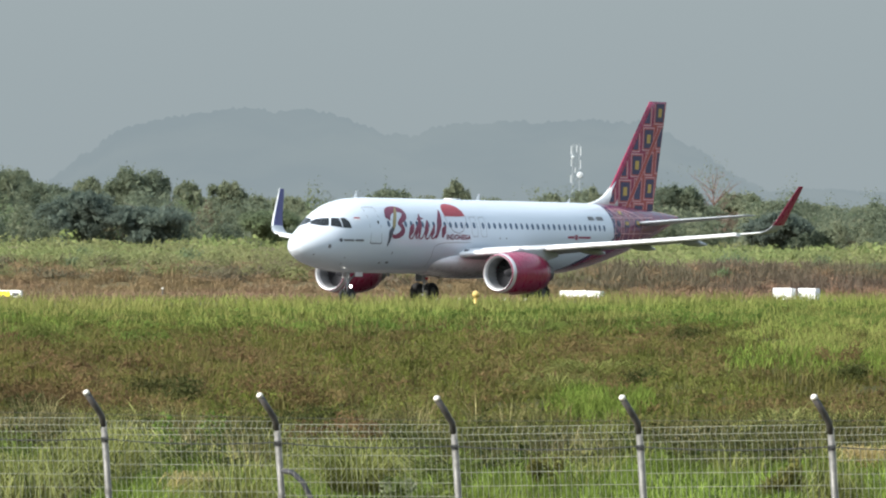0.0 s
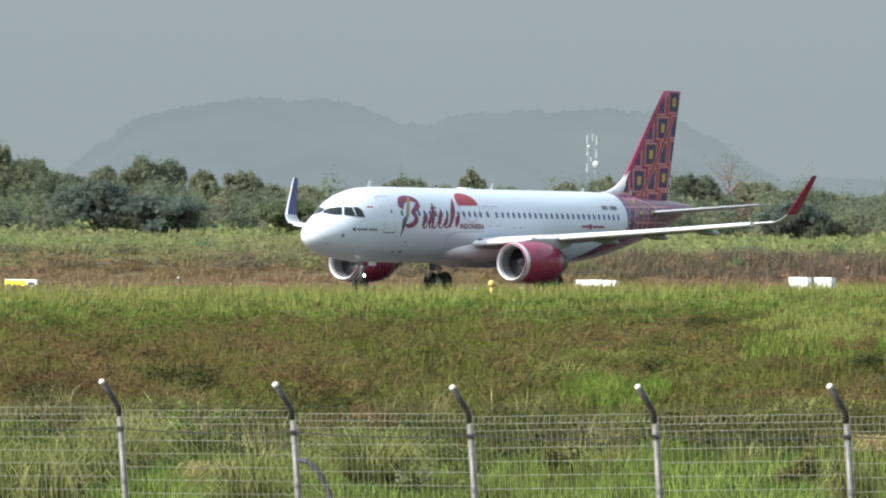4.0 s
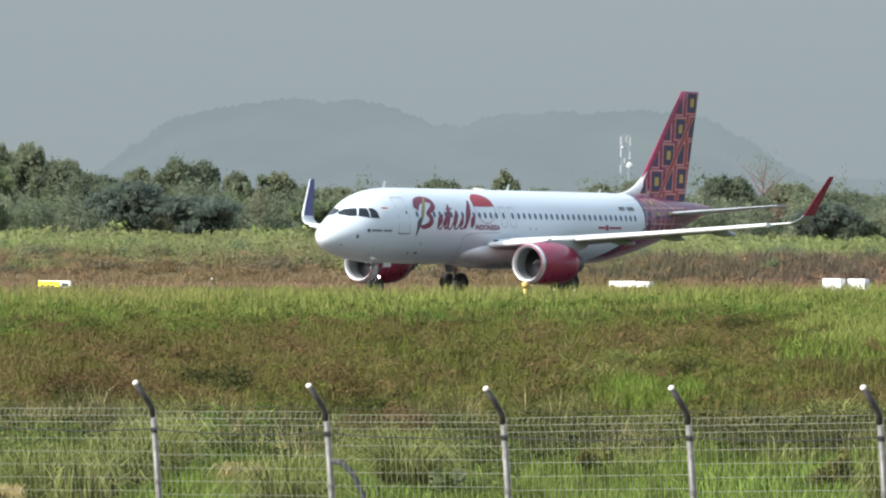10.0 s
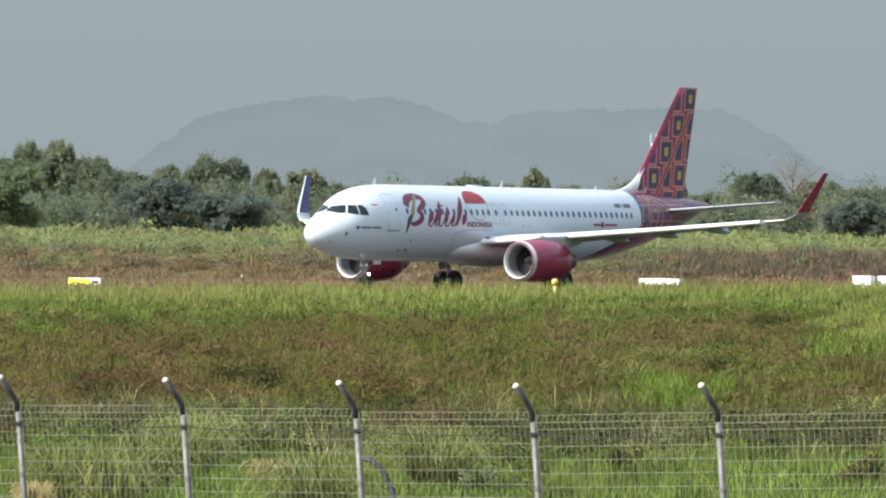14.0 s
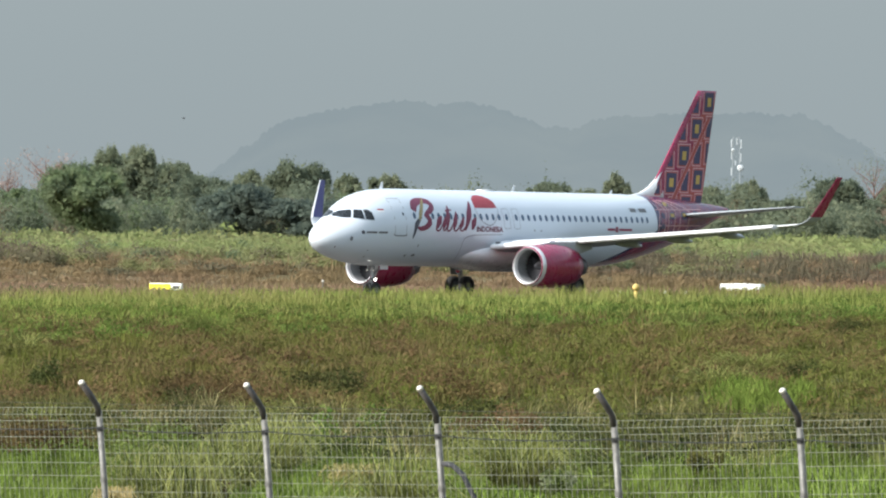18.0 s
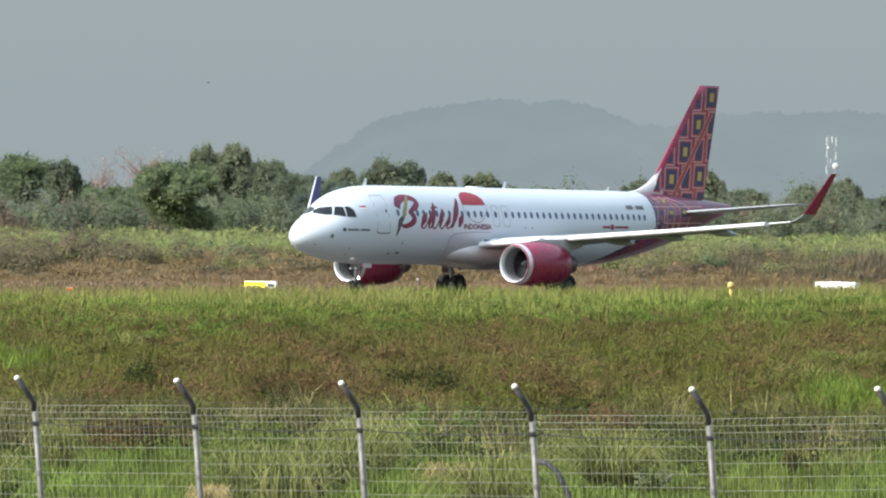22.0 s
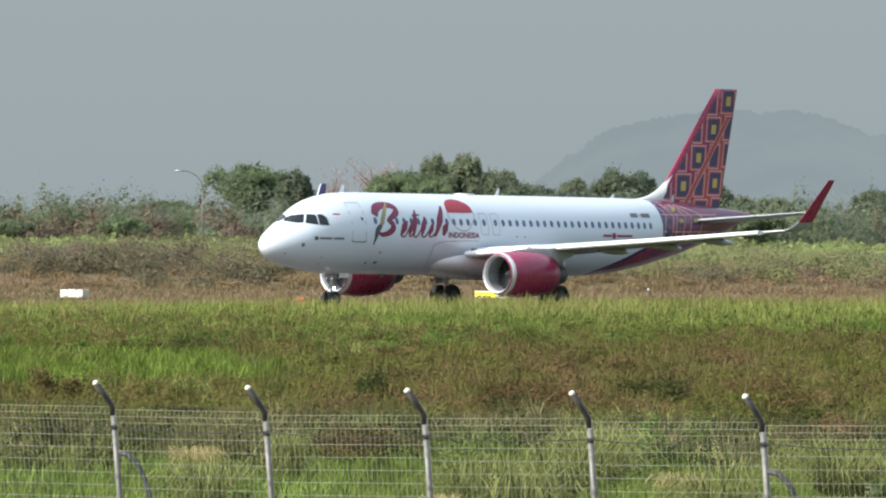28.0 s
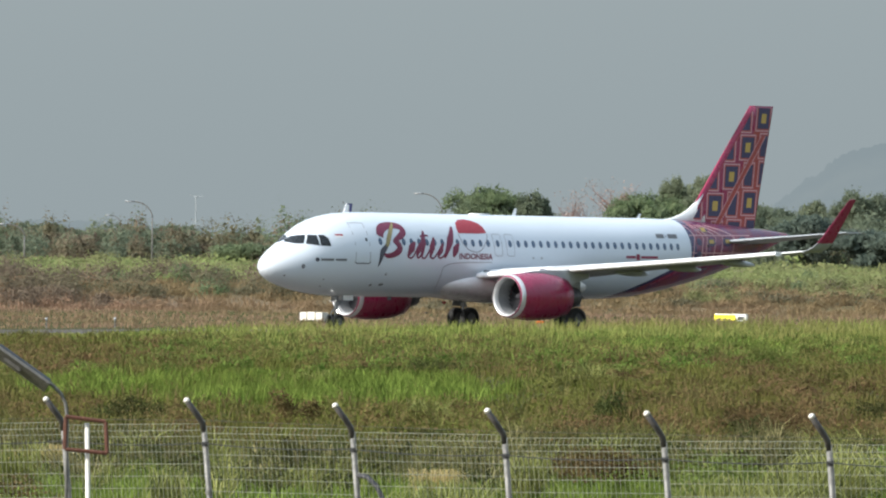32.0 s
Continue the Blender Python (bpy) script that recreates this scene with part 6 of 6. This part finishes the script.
def fence_post(x, y, z, brace):
    foot = OUT * (-LEAN * z)
    bm = tube(bmesh.new(), [foot + Vector((0, 0, -z - 0.1)), foot * 0.5 + Vector((0, 0, -z / 2)), (0, 0, 0)], 0.034, 14)
    post = part("fence_post", bm, GALV, fence, "leaning galvanised post with bent arm" + (" and curved brace" if brace else ""), True, pose(x, y, z))
    tip = OUT * 0.275 + Vector((0, 0, 0.295))
    bm = tube(bmesh.new(), [Vector((0, 0, -0.06)) - OUT * 0.006, OUT * 0.03 + Vector((0, 0, 0.05)), OUT * 0.12 + Vector((0, 0, 0.145)), tip], 0.0335, 14)
    part("arm", bm, GALV_DARK, post, "bent upper arm, its underside shade in the colour", True)
    d = tip.normalized()
    bm = tube(bmesh.new(), [tip - d * 0.008, tip + d * 0.018, tip + d * 0.032], [0.0345, 0.0345, 0.022], 14)
    part("cap", bm, CAP, post, "white end cap", True)
    for dz in (-0.2, -0.75, -1.4):
        c = OUT * (LEAN * dz) + Vector((0, 0, dz))
        bm = tube(bmesh.new(), [c + Vector((0, 0, -0.025)), c + Vector((0, 0, 0.025))], 0.041, 12)
        part("clamp", bm, CABLE if dz == -0.2 else GALV, post)
    if brace:
        top = OUT * (LEAN * -0.48) + Vector((0, 0, -0.48))
        side = (ALONG * 0.75 - OUT * 0.35)
        bm = tube(bmesh.new(), [top, top + side * 0.16 + Vector((0, 0, -0.02)), top + side * 0.30 + Vector((0, 0, -0.12)), top + side * 0.44 + Vector((0, 0, -0.34)),
                                top + side * 0.9 + Vector((0, 0, 0.48 - z - 0.1))], 0.030, 12)
        part("brace", bm, BRACE_STEEL, post, "curved steel brace, shade put into its colour", True)


for k, (x, y, z) in enumerate(POSTS):
    fence_post(x, y, z, k in (3, 7, 11))


def wire_mesh(name, pts, r, sides=4):
    bm = tube(bmesh.new(), pts, r, sides, False)
    me = bpy.data.meshes.new(name)
    bm.to_mesh(me)
    bm.free()
    me.materials.append(WIRE)
    return me


# height below the top wire, and how far the wire stands out at the folded beams
RIDGES = [(0.0, 0.0), (-0.075, 0.03), (-0.145, 0.0), (-0.32, 0.0), (-0.46, 0.0), (-0.60, 0.0), (-0.74, 0.0), (-0.88, 0.0), (-1.02, 0.0), (-1.16, 0.0),
          (-1.30, 0.0), (-1.37, 0.03), (-1.44, 0.0), (-1.60, 0.0), (-1.78, 0.0), (-1.92, 0.0), (-2.06, 0.0)]


def off(dz, out):
    return OUT * (out + LEAN * dz) + Vector((0, 0, dz))


UPRIGHT = wire_mesh("upright_wire", [off(dz, out) for dz, out in RIDGES], 0.0021, 4)
for k, ((x0, y0, z0), (x1, y1, z1)) in enumerate(zip(POSTS, POSTS[1:])):
    a, b = Vector((x0, y0, z0 - 0.002)), Vector((x1, y1, z1 + 0.032))
    span = b - a
    me = wire_mesh("level_wire", [span * 0.015, span * 0.5, span * 0.985], 0.0026, 4)
    panel = new("mesh_panel", me)
    panel.parent = fence
    panel.matrix_basis = Matrix.Translation(a)
    panel["label"] = "welded wire panel with folded beams"
    for dz, out in RIDGES[1:]:
        o = new("level_wire", me)
        o.parent = panel
        o.matrix_basis = Matrix.Translation(off(dz, out))
    n = 33
    for j in range(n):
        o = new("upright_wire", UPRIGHT)
        o.parent = panel
        o.matrix_basis = Matrix.Translation(span * (0.02 + 0.96 * j / (n - 1)))
# a single strand above and a slack cable below the top of the panels
for name, dz, sag, r, mat, label in (("fence_strand", 0.07, 0.0, 0.0018, GALV_DARK, "thin steel strand above the fence panels"), ("fence_cable", -0.19, 0.035, 0.006, CABLE, "slack black cable tied along the fence")):
    pts = []
    for (x0, y0, z0), (x1, y1, z1) in zip(POSTS, POSTS[1:]):
        for j in range(6):
            u = j / 6
            pts.append(Vector((x0, y0, z0)).lerp(Vector((x1, y1, z1)), u) + off(dz, 0.05) - Vector((0, 0, sag * 4 * u * (1 - u))))
    part(name, tube(bmesh.new(), pts, r, 5), mat, fence, label)

# rusty empty sign frame on a white pole
sign = thing("sign_frame", "empty rusty steel sign frame on a white pole", "sign", pose(-11.33, 81.21, 0))
bm = bmesh.new()
q = [Vector((-0.21, -0.03, 2.83)), Vector((0.20, 0.03, 2.78)), Vector((0.22, 0.03, 2.45)), Vector((-0.22, -0.03, 2.49))]
for i in range(4):
    part("frame_bar", tube(bmesh.new(), [q[i], q[(i + 1) % 4]], 0.022, 6), RUST, sign, "rusty angle bar")
part("pole", tube(bmesh.new(), [(0.06, 0.06, -0.1), (0.0, 0.06, 2.76)], 0.024, 12), CAP, sign, "white painted pole", True)

# solar lamp on a curved arm
solar = thing("solar_lamp", "solar street lamp with grey panel on a curved arm", "street lamp", pose(-11.67, 82.18, 0))
part("pole", tube(bmesh.new(), [(0, 0, -0.1), (0, 0, 2.6), (0, 0, 2.82), (-0.02, 0, 2.95), (-0.07, 0, 3.05), (-0.16, -0.01, 3.14), (-0.40, -0.04, 3.30), (-0.75, -0.1, 3.52)], 0.019, 10), GALV, solar, "curved grey arm", True)
tilt = Matrix.Translation((-0.46, -0.10, 3.335)) @ Euler((radians(-18), radians(35), radians(6))).to_matrix().to_4x4()
part("panel", block(bmesh.new(), (0, 0, 0), (0.66, 0.34, 0.03), 0.008, tilt), PANEL_BLUE, solar, "dark solar panel")
part("panel_frame", block(bmesh.new(), (0, 0, -0.03), (0.68, 0.36, 0.03), 0.006, tilt), GALV, solar, "grey panel back")
part("lamp_head", block(bmesh.new(), (-0.1, 0, -0.06), (0.24, 0.12, 0.035), 0.02, tilt), GALV, solar, "grey lamp head")


# ---- markers beside the taxiway ----
def marker_block(x, y, wide, high, pieces, label):
    ob = thing("marker_board", label, "marker", pose(x, y, 0, 0, 0, -34))
    wide *= 1.1
    w = wide / pieces
    face = CAP if "weathered" in label else BOARD_WHITE
    for k in range(pieces):
        c = -wide / 2 + w * (k + 0.5)
        part("board", block(bmesh.new(), (c, 0, high * 0.46 + 0.02 * (k % 2)), (w * 0.95, 0.5, high * 0.84), 0.03), face, ob, "white painted board")
        for d in (-0.3, 0.3):
            part("leg", block(bmesh.new(), (c + d * w, 0.1, high * 0.08), (0.08, 0.3, high * 0.18)), DARK_METAL, ob)
    for d in (-1, 1):
        part("end_strap", block(bmesh.new(), (d * (wide / 2 - 0.05), -0.26, high * 0.46), (0.035, 0.03, high * 0.84)), LINE, ob)


marker_block(8.09, 479.9, 2.78, 0.52, 3, "low white painted marker boards in a row")
marker_block(20.45, 479.6, 1.32, 0.85, 1, "white painted marker board in the grass")
marker_block(21.95, 479.5, 1.25, 0.85, 1, "white painted marker board in the grass")
marker_block(-47.75, 433.4, 1.6, 0.55, 3, "weathered white marker boards in a row")

board = thing("guidance_sign", "low yellow and black taxiway guidance sign with white rim", "sign", pose(-25.8, 454.3, 0, 0, 0, -32))
part("housing", block(bmesh.new(), (0, 0.12, 0.22), (2.25, 0.2, 0.40), 0.02), BOARD_WHITE, board, "white sign housing")
part("yellow_face", block(bmesh.new(), (-0.34, 0.0, 0.21), (1.5, 0.03, 0.34), 0.005), YELLOW, board, "yellow sign face")
part("black_face", block(bmesh.new(), (0.78, 0.0, 0.19), (0.46, 0.03, 0.2), 0.005), DARK_METAL, board, "dark sign face")
for c, w in ((-0.75, 0.16), (-0.4, 0.2), (-0.05, 0.16)):
    part("writing_bar", block(bmesh.new(), (c, -0.02, 0.13), (w, 0.012, 0.08)), INK, board)
for c in (-0.8, 0.0, 0.8):
    part("leg", tube(bmesh.new(), [(c, 0.12, -0.05), (c, 0.12, 0.1)], 0.04, 8), GALV, board)

CREAM = surface("faded_yellow_paint", (0.62, 0.44, 0.12), 0.5, vary=0.15, dirt=(0.35, 0.28, 0.12), dirt_amount=0.4)
beacon = thing("marker_beacon", "short yellow marker post with rounded head", "marker", pose(1.34, 405, 0))
part("post", tube(bmesh.new(), [(0, 0, -0.05), (0, 0, 0.78)], 0.09, 12), CREAM, beacon, "yellow post", True)
part("head", turned(bmesh.new(), [(0.74, 0.05), (0.76, 0.17), (0.92, 0.19), (1.04, 0.14), (1.09, 0.03)], 18), CREAM, beacon, "rounded yellow head", True, Euler((0, radians(-90), 0)).to_matrix().to_4x4())


def edge_light(x, y, label, lens):
    ob = thing("edge_light", label, "light", pose(x, y, 0), "lights along the taxiway")
    part("stem", tube(bmesh.new(), [(0, 0, -0.03), (0, 0, 0.42)], 0.035, 8), GALV, ob)
    part("lens", tube(bmesh.new(), [(0, 0, 0.40), (0, 0, 0.46), (0, 0, 0.52), (0, 0, 0.56)], [0.05, 0.07, 0.06, 0.02], 12), lens, ob, "", True)


for x, y in ((-0.7, 422), (0.54, 422), (2.98, 423), (4.08, 423), (-17.2, 469.7)):
    edge_light(x, y, "small white edge light in the grass", CAP)
marker = thing("ground_marker", "low orange and white ground marker on the verge", "marker", pose(-34.6, 426.6, 0.0, 0, 0, 10))
part("body", block(bmesh.new(), (0, 0, 0.13), (0.42, 0.3, 0.16), 0.03), ORANGE_LENS, marker, "orange body")
part("plate", block(bmesh.new(), (0, 0, 0.225), (0.3, 0.2, 0.03), 0.005), CAP, marker, "white plate")
part("foot", block(bmesh.new(), (0, 0, 0.02), (0.2, 0.2, 0.08)), STRUT, marker)
for k in range(6):
    x, y = -53.0 - 3.0 * k, 390.0 - 3.2 * k
    edge_light(x, y, "small dark edge light by the taxiway", STRUT)


# ---- street lamps, tower and mast in the distance ----
def street_lamp(x, y, h, reach, dist_label):
    ob = thing("street_lamp", dist_label, "street lamp", pose(x, y, 0), "street lamps along the far road")
    part("pole", tube(bmesh.new(), [(0, 0, -0.1), (0, 0, h * 0.5), (0, 0, h * 0.8)], [0.085, 0.075, 0.06], 10), GALV, ob, "tall tapered pole", True)
    pts = [(-reach * (1 - math.cos(a)), 0, h * 0.8 + h * 0.2 * math.sin(a)) for a in [radians(10 * k) for k in range(10)]]
    part("arm", tube(bmesh.new(), pts, 0.055, 8), GALV, ob, "curved lamp arm", True)
    part("head", block(bmesh.new(), (-reach - 0.3, 0, h), (0.9, 0.3, 0.14), 0.04), STRUT, ob, "grey lamp head", True)


street_lamp(-71.0, 757, 8.93, 1.99, "tall grey street lamp with curved arm")
street_lamp(-98.9, 754, 7.91, 1.93, "tall grey street lamp with curved arm")
street_lamp(-147.4, 1090, 7.36, 1.43, "distant grey street lamp with curved arm")
street_lamp(-148.1, 1094, 6.33, 1.56, "distant grey street lamp with curved arm")
street_lamp(-111.1, 752, 5.61, 1.80, "grey street lamp half behind the trees")
street_lamp(-149.6, 1492, 8.00, 3.20, "distant grey street lamp over the trees")

TOWER_PALE = surface("pale_antenna_cover", (0.50, 0.53, 0.55), 0.5, vary=0.1, scale=0.5)
# haze over the far tower and mast is put into this grey
TOWER_GREY = surface("hazed_tower_paint", (0.31, 0.335, 0.35), 0.6, vary=0.12, scale=0.5)
tower = thing("lattice_tower", "white steel lattice telecom tower with antennas and dishes", "tower", pose(35.0, 2200, 0))
H, W = 26.2, 1.0
legs = [(-1, -1), (1, -1), (1, 1), (-1, 1)]
for a, b in legs:
    part("leg", tube(bmesh.new(), [(a * W * 1.15, b * W * 1.15, 0), (a * W * 0.9, b * W * 0.9, H)], 0.06, 6), TOWER_GREY, tower)
n = 12
for k in range(n):
    z0, z1 = H * k / n, H * (k + 1) / n
    f0, f1 = 1.15 - 0.25 * k / n, 1.15 - 0.25 * (k + 1) / n
    bm = bmesh.new()
    for i in range(4):
        (a, b), (c, d) = legs[i], legs[(i + 1) % 4]
        tube(bm, [(a * W * f0, b * W * f0, z0), (c * W * f1, d * W * f1, z1)], 0.026, 4)
        tube(bm, [(a * W * f1, b * W * f1, z1), (c * W * f1, d * W * f1, z1)], 0.024, 4)
    part("lattice", bm, TOWER_GREY, tower)
for k, (x, z, hh) in enumerate(((-1.35, 24.5, 2.4), (1.35, 24.3, 2.6), (-1.3, 21.0, 2.0), (1.3, 20.5, 2.4), (0.2, 25.0, 2.0), (-1.35, 16.5, 2.2), (-0.2, 19.0, 1.4), (1.2, 12.0, 1.6))):
    part("antenna", block(bmesh.new(), (x, -1.6, z), (0.30, 0.25, hh), 0.05), TOWER_PALE, tower, "white panel antenna")
for x, z, r in ((1.2, 17.6, 0.95), (-0.9, 22.6, 0.5), (0.9, 10.0, 0.9)):
    part("dish", turned(bmesh.new(), [(0.0, 0.05), (0.0, r * 0.9), (0.12, r), (0.5, r * 0.7), (0.6, 0.1)], 20), TOWER_PALE, tower, "white round dish", True, pose(x, -2.2, z, 0, 0, 90))
mast = thing("mast", "thin distant mast with cross arms", "mast", pose(-373.7, 2976, 0))
part("pole", tube(bmesh.new(), [(0, 0, 0), (0, 0, 20)], 0.2, 6), TOWER_GREY, mast)
for z, w in ((19.2, 5.0), (8.5, 3.2), (9.6, 3.0)):
    part("cross_arm", tube(bmesh.new(), [(-w / 2, 0, z + 0.8), (0, 0, z), (w / 2, 0, z + 0.3)], 0.16, 5), TOWER_GREY, mast)


# ---- birds ----
FEATHER = surface("dark_feathers", (0.035, 0.033, 0.035), 0.8, vary=0.3, scale=8)


def bird(size):
    ob = thing("bird", "small dark bird in flight with spread wings", "bird", group="birds over the field")
    bm = tube(bmesh.new(), [(0.5 * size, 0, 0), (0.38 * size, 0, 0.02 * size), (0.15 * size, 0, 0.0), (-0.2 * size, 0, 0), (-0.42 * size, 0, 0)],
              [0.02 * size, 0.07 * size, 0.11 * size, 0.08 * size, 0.02 * size], 10)
    part("body", bm, FEATHER, ob, "", True)
    bm = bmesh.new()
    bm.faces.new([bm.verts.new((x * size, y * size, z * size)) for x, y, z in ((-0.35, 0.03, 0), (-0.75, 0.16, 0), (-0.65, 0, 0), (-0.75, -0.16, 0), (-0.35, -0.03, 0))])
    bmesh.ops.solidify(bm, geom=bm.faces[:], thickness=0.01 * size)
    part("tail", bm, FEATHER, ob)
    wings = []
    for sg in (-1, 1):
        bm = bmesh.new()
        bm.faces.new([bm.verts.new((x * size, sg * y * size, 0)) for x, y in ((0.22, 0.0), (0.26, 0.4), (0.02, 1.0), (-0.04, 0.95), (-0.02, 0.4), (-0.14, 0.0))])
        bmesh.ops.solidify(bm, geom=bm.faces[:], thickness=0.015 * size)
        wings.append((part("wing", bm, FEATHER, ob, m=pose(0, 0.06 * sg * size, 0.04 * size)), sg, size))
    return ob, wings


bird_one, wings_one = bird(0.16)
bird_two, wings_two = bird(0.16)
bird_three, wings_three = bird(0.30)
bird_four, wings_four = bird(0.17)
bird_five, wings_five = bird(0.24)


# ---- what moves ----
def fly(ob, wings, rows):
    """A bird through (t, x, y, z), turned along its way, with beating wings."""
    out, last = [], None
    for i, (t, *p) in enumerate(rows):
        q = rows[min(i + 1, len(rows) - 1)]
        o = rows[max(i - 1, 0)]
        turn = math.degrees(math.atan2(q[2] - o[2], q[1] - o[1]))
        if last is not None:
            while turn - last > 180:
                turn -= 360
            while turn - last < -180:
                turn += 360
            turn = last + min(80, max(-80, turn - last))
        last = turn
        out.append((t, pose(*p, 0, 0, turn)))
    walk(ob, out)
    for wing, sg, size in wings:
        beat, t = [], 0.0
        while t < 32.01:
            a = 32 * math.sin(t * 17.0 + ob.location.x) + 10
            beat.append((t, pose(0, 0.06 * sg * size, 0.04 * size, a * sg)))
            t = round(t + 0.1, 3)
        walk(wing, beat)


def motions():
    rows = []
    for t, x, y, turn, run in TAXI:
        rows.append((t, pose(x, y, -0.05, 0, 0, turn) @ pose(0, 0, 0, 0.5, -0.41, 0)))
    walk(airliner, rows)
    times, runs = [r[0] for r in TAXI], [r[4] for r in TAXI]
    for ob, x, y, r in wheel_parts:
        spin, t = [], 0.0
        while t < 32.01:
            step = 0.1 if t >= 20 else 0.2
            spin.append((t, pose(x, y, r + 0.10) @ Euler((0, float(np.interp(t, times, runs)) / r, 0)).to_matrix().to_4x4()))
            t = round(t + step, 3)
        walk(ob, spin)
    fly(bird_one, wings_one, [(0, -60, 298, 22), (15.5, -34, 299, 13), (17.8, -17.66, 299.5, 8.85), (18.2, -15.16, 299.6, 7.91), (19.3, -10.5, 299.8, 8.6), (20.3, -8.61, 299.9, 9.75), (20.6, -9.7, 299.8, 10.22),
                              (21.0, -11.66, 299.8, 10.24), (21.4, -14.32, 299.7, 9.82), (21.8, -17.42, 299.5, 9.49), (22.2, -20.56, 299.3, 9.44), (22.6, -22.79, 299.1, 9.05), (22.8, -23.22, 299.1, 9.3),
                              (23, -23.2, 299.1, 9.08), (23.2, -22.69, 299.1, 8.43), (23.4, -21.49, 299.2, 7.8), (23.6, -20.4, 299.3, 7.72), (24.2, -21.19, 299.2, 8.0), (24.4, -21.59, 299.2, 8.48),
                              (24.6, -22.17, 299.2, 8.61), (24.8, -22.97, 299.1, 8.31), (25, -23.74, 299.1, 7.94), (25.3, -25.79, 298.9, 7.68), (26.4, -31, 298, 10), (27.5, -33, 297, 15), (32, -50, 292, 40)])
    fly(bird_two, wings_two, [(0, -110, 290, 16), (9.8, -30, 299, 9.6), (10.5, -19.75, 299.4, 9.44), (11.2, -11.86, 299.8, 10.74), (11.5, -8.53, 299.9, 11.54), (11.9, -4.0, 300, 12.65), (13, 8, 301, 16), (32, 160, 330, 40)])
    fly(bird_three, wings_three, [(0, -18, 572, 2.15), (21.9, -19.5, 571, 2.15), (22.6, -22.24, 569.6, 6.96), (22.8, -23.11, 569.5, 8.39), (23, -23.86, 569.5, 9.36), (23.2, -24.67, 569.5, 10.5), (23.4, -25.59, 569.4, 11.06),
                                  (23.6, -28.09, 569.3, 10.45), (24.0, -33.22, 569, 10.24), (24.8, -44, 568.5, 8.76), (26, -62, 566, 6), (27.5, -95, 562, 8), (32, -190, 545, 20)])
    fly(bird_four, wings_four, [(0, 60, 296, 25), (11.0, 4, 300, 3.4), (11.6, -8.73, 299.87, 7.82), (12.0, -10.11, 299.83, 8.99), (12.3, -11.21, 300, 15.5), (13, -12.87, 300, 24), (32, -160, 270, 60)])
    fly(bird_five, wings_five, [(0, -120, 280, 30), (29.0, -60, 294, 12), (30.0, -35.61, 297.88, 5.58), (30.5, -33.03, 298.18, 4.55), (31.0, -31.22, 300, 3.0), (32, -28.9, 302, 1.8)])


motions()
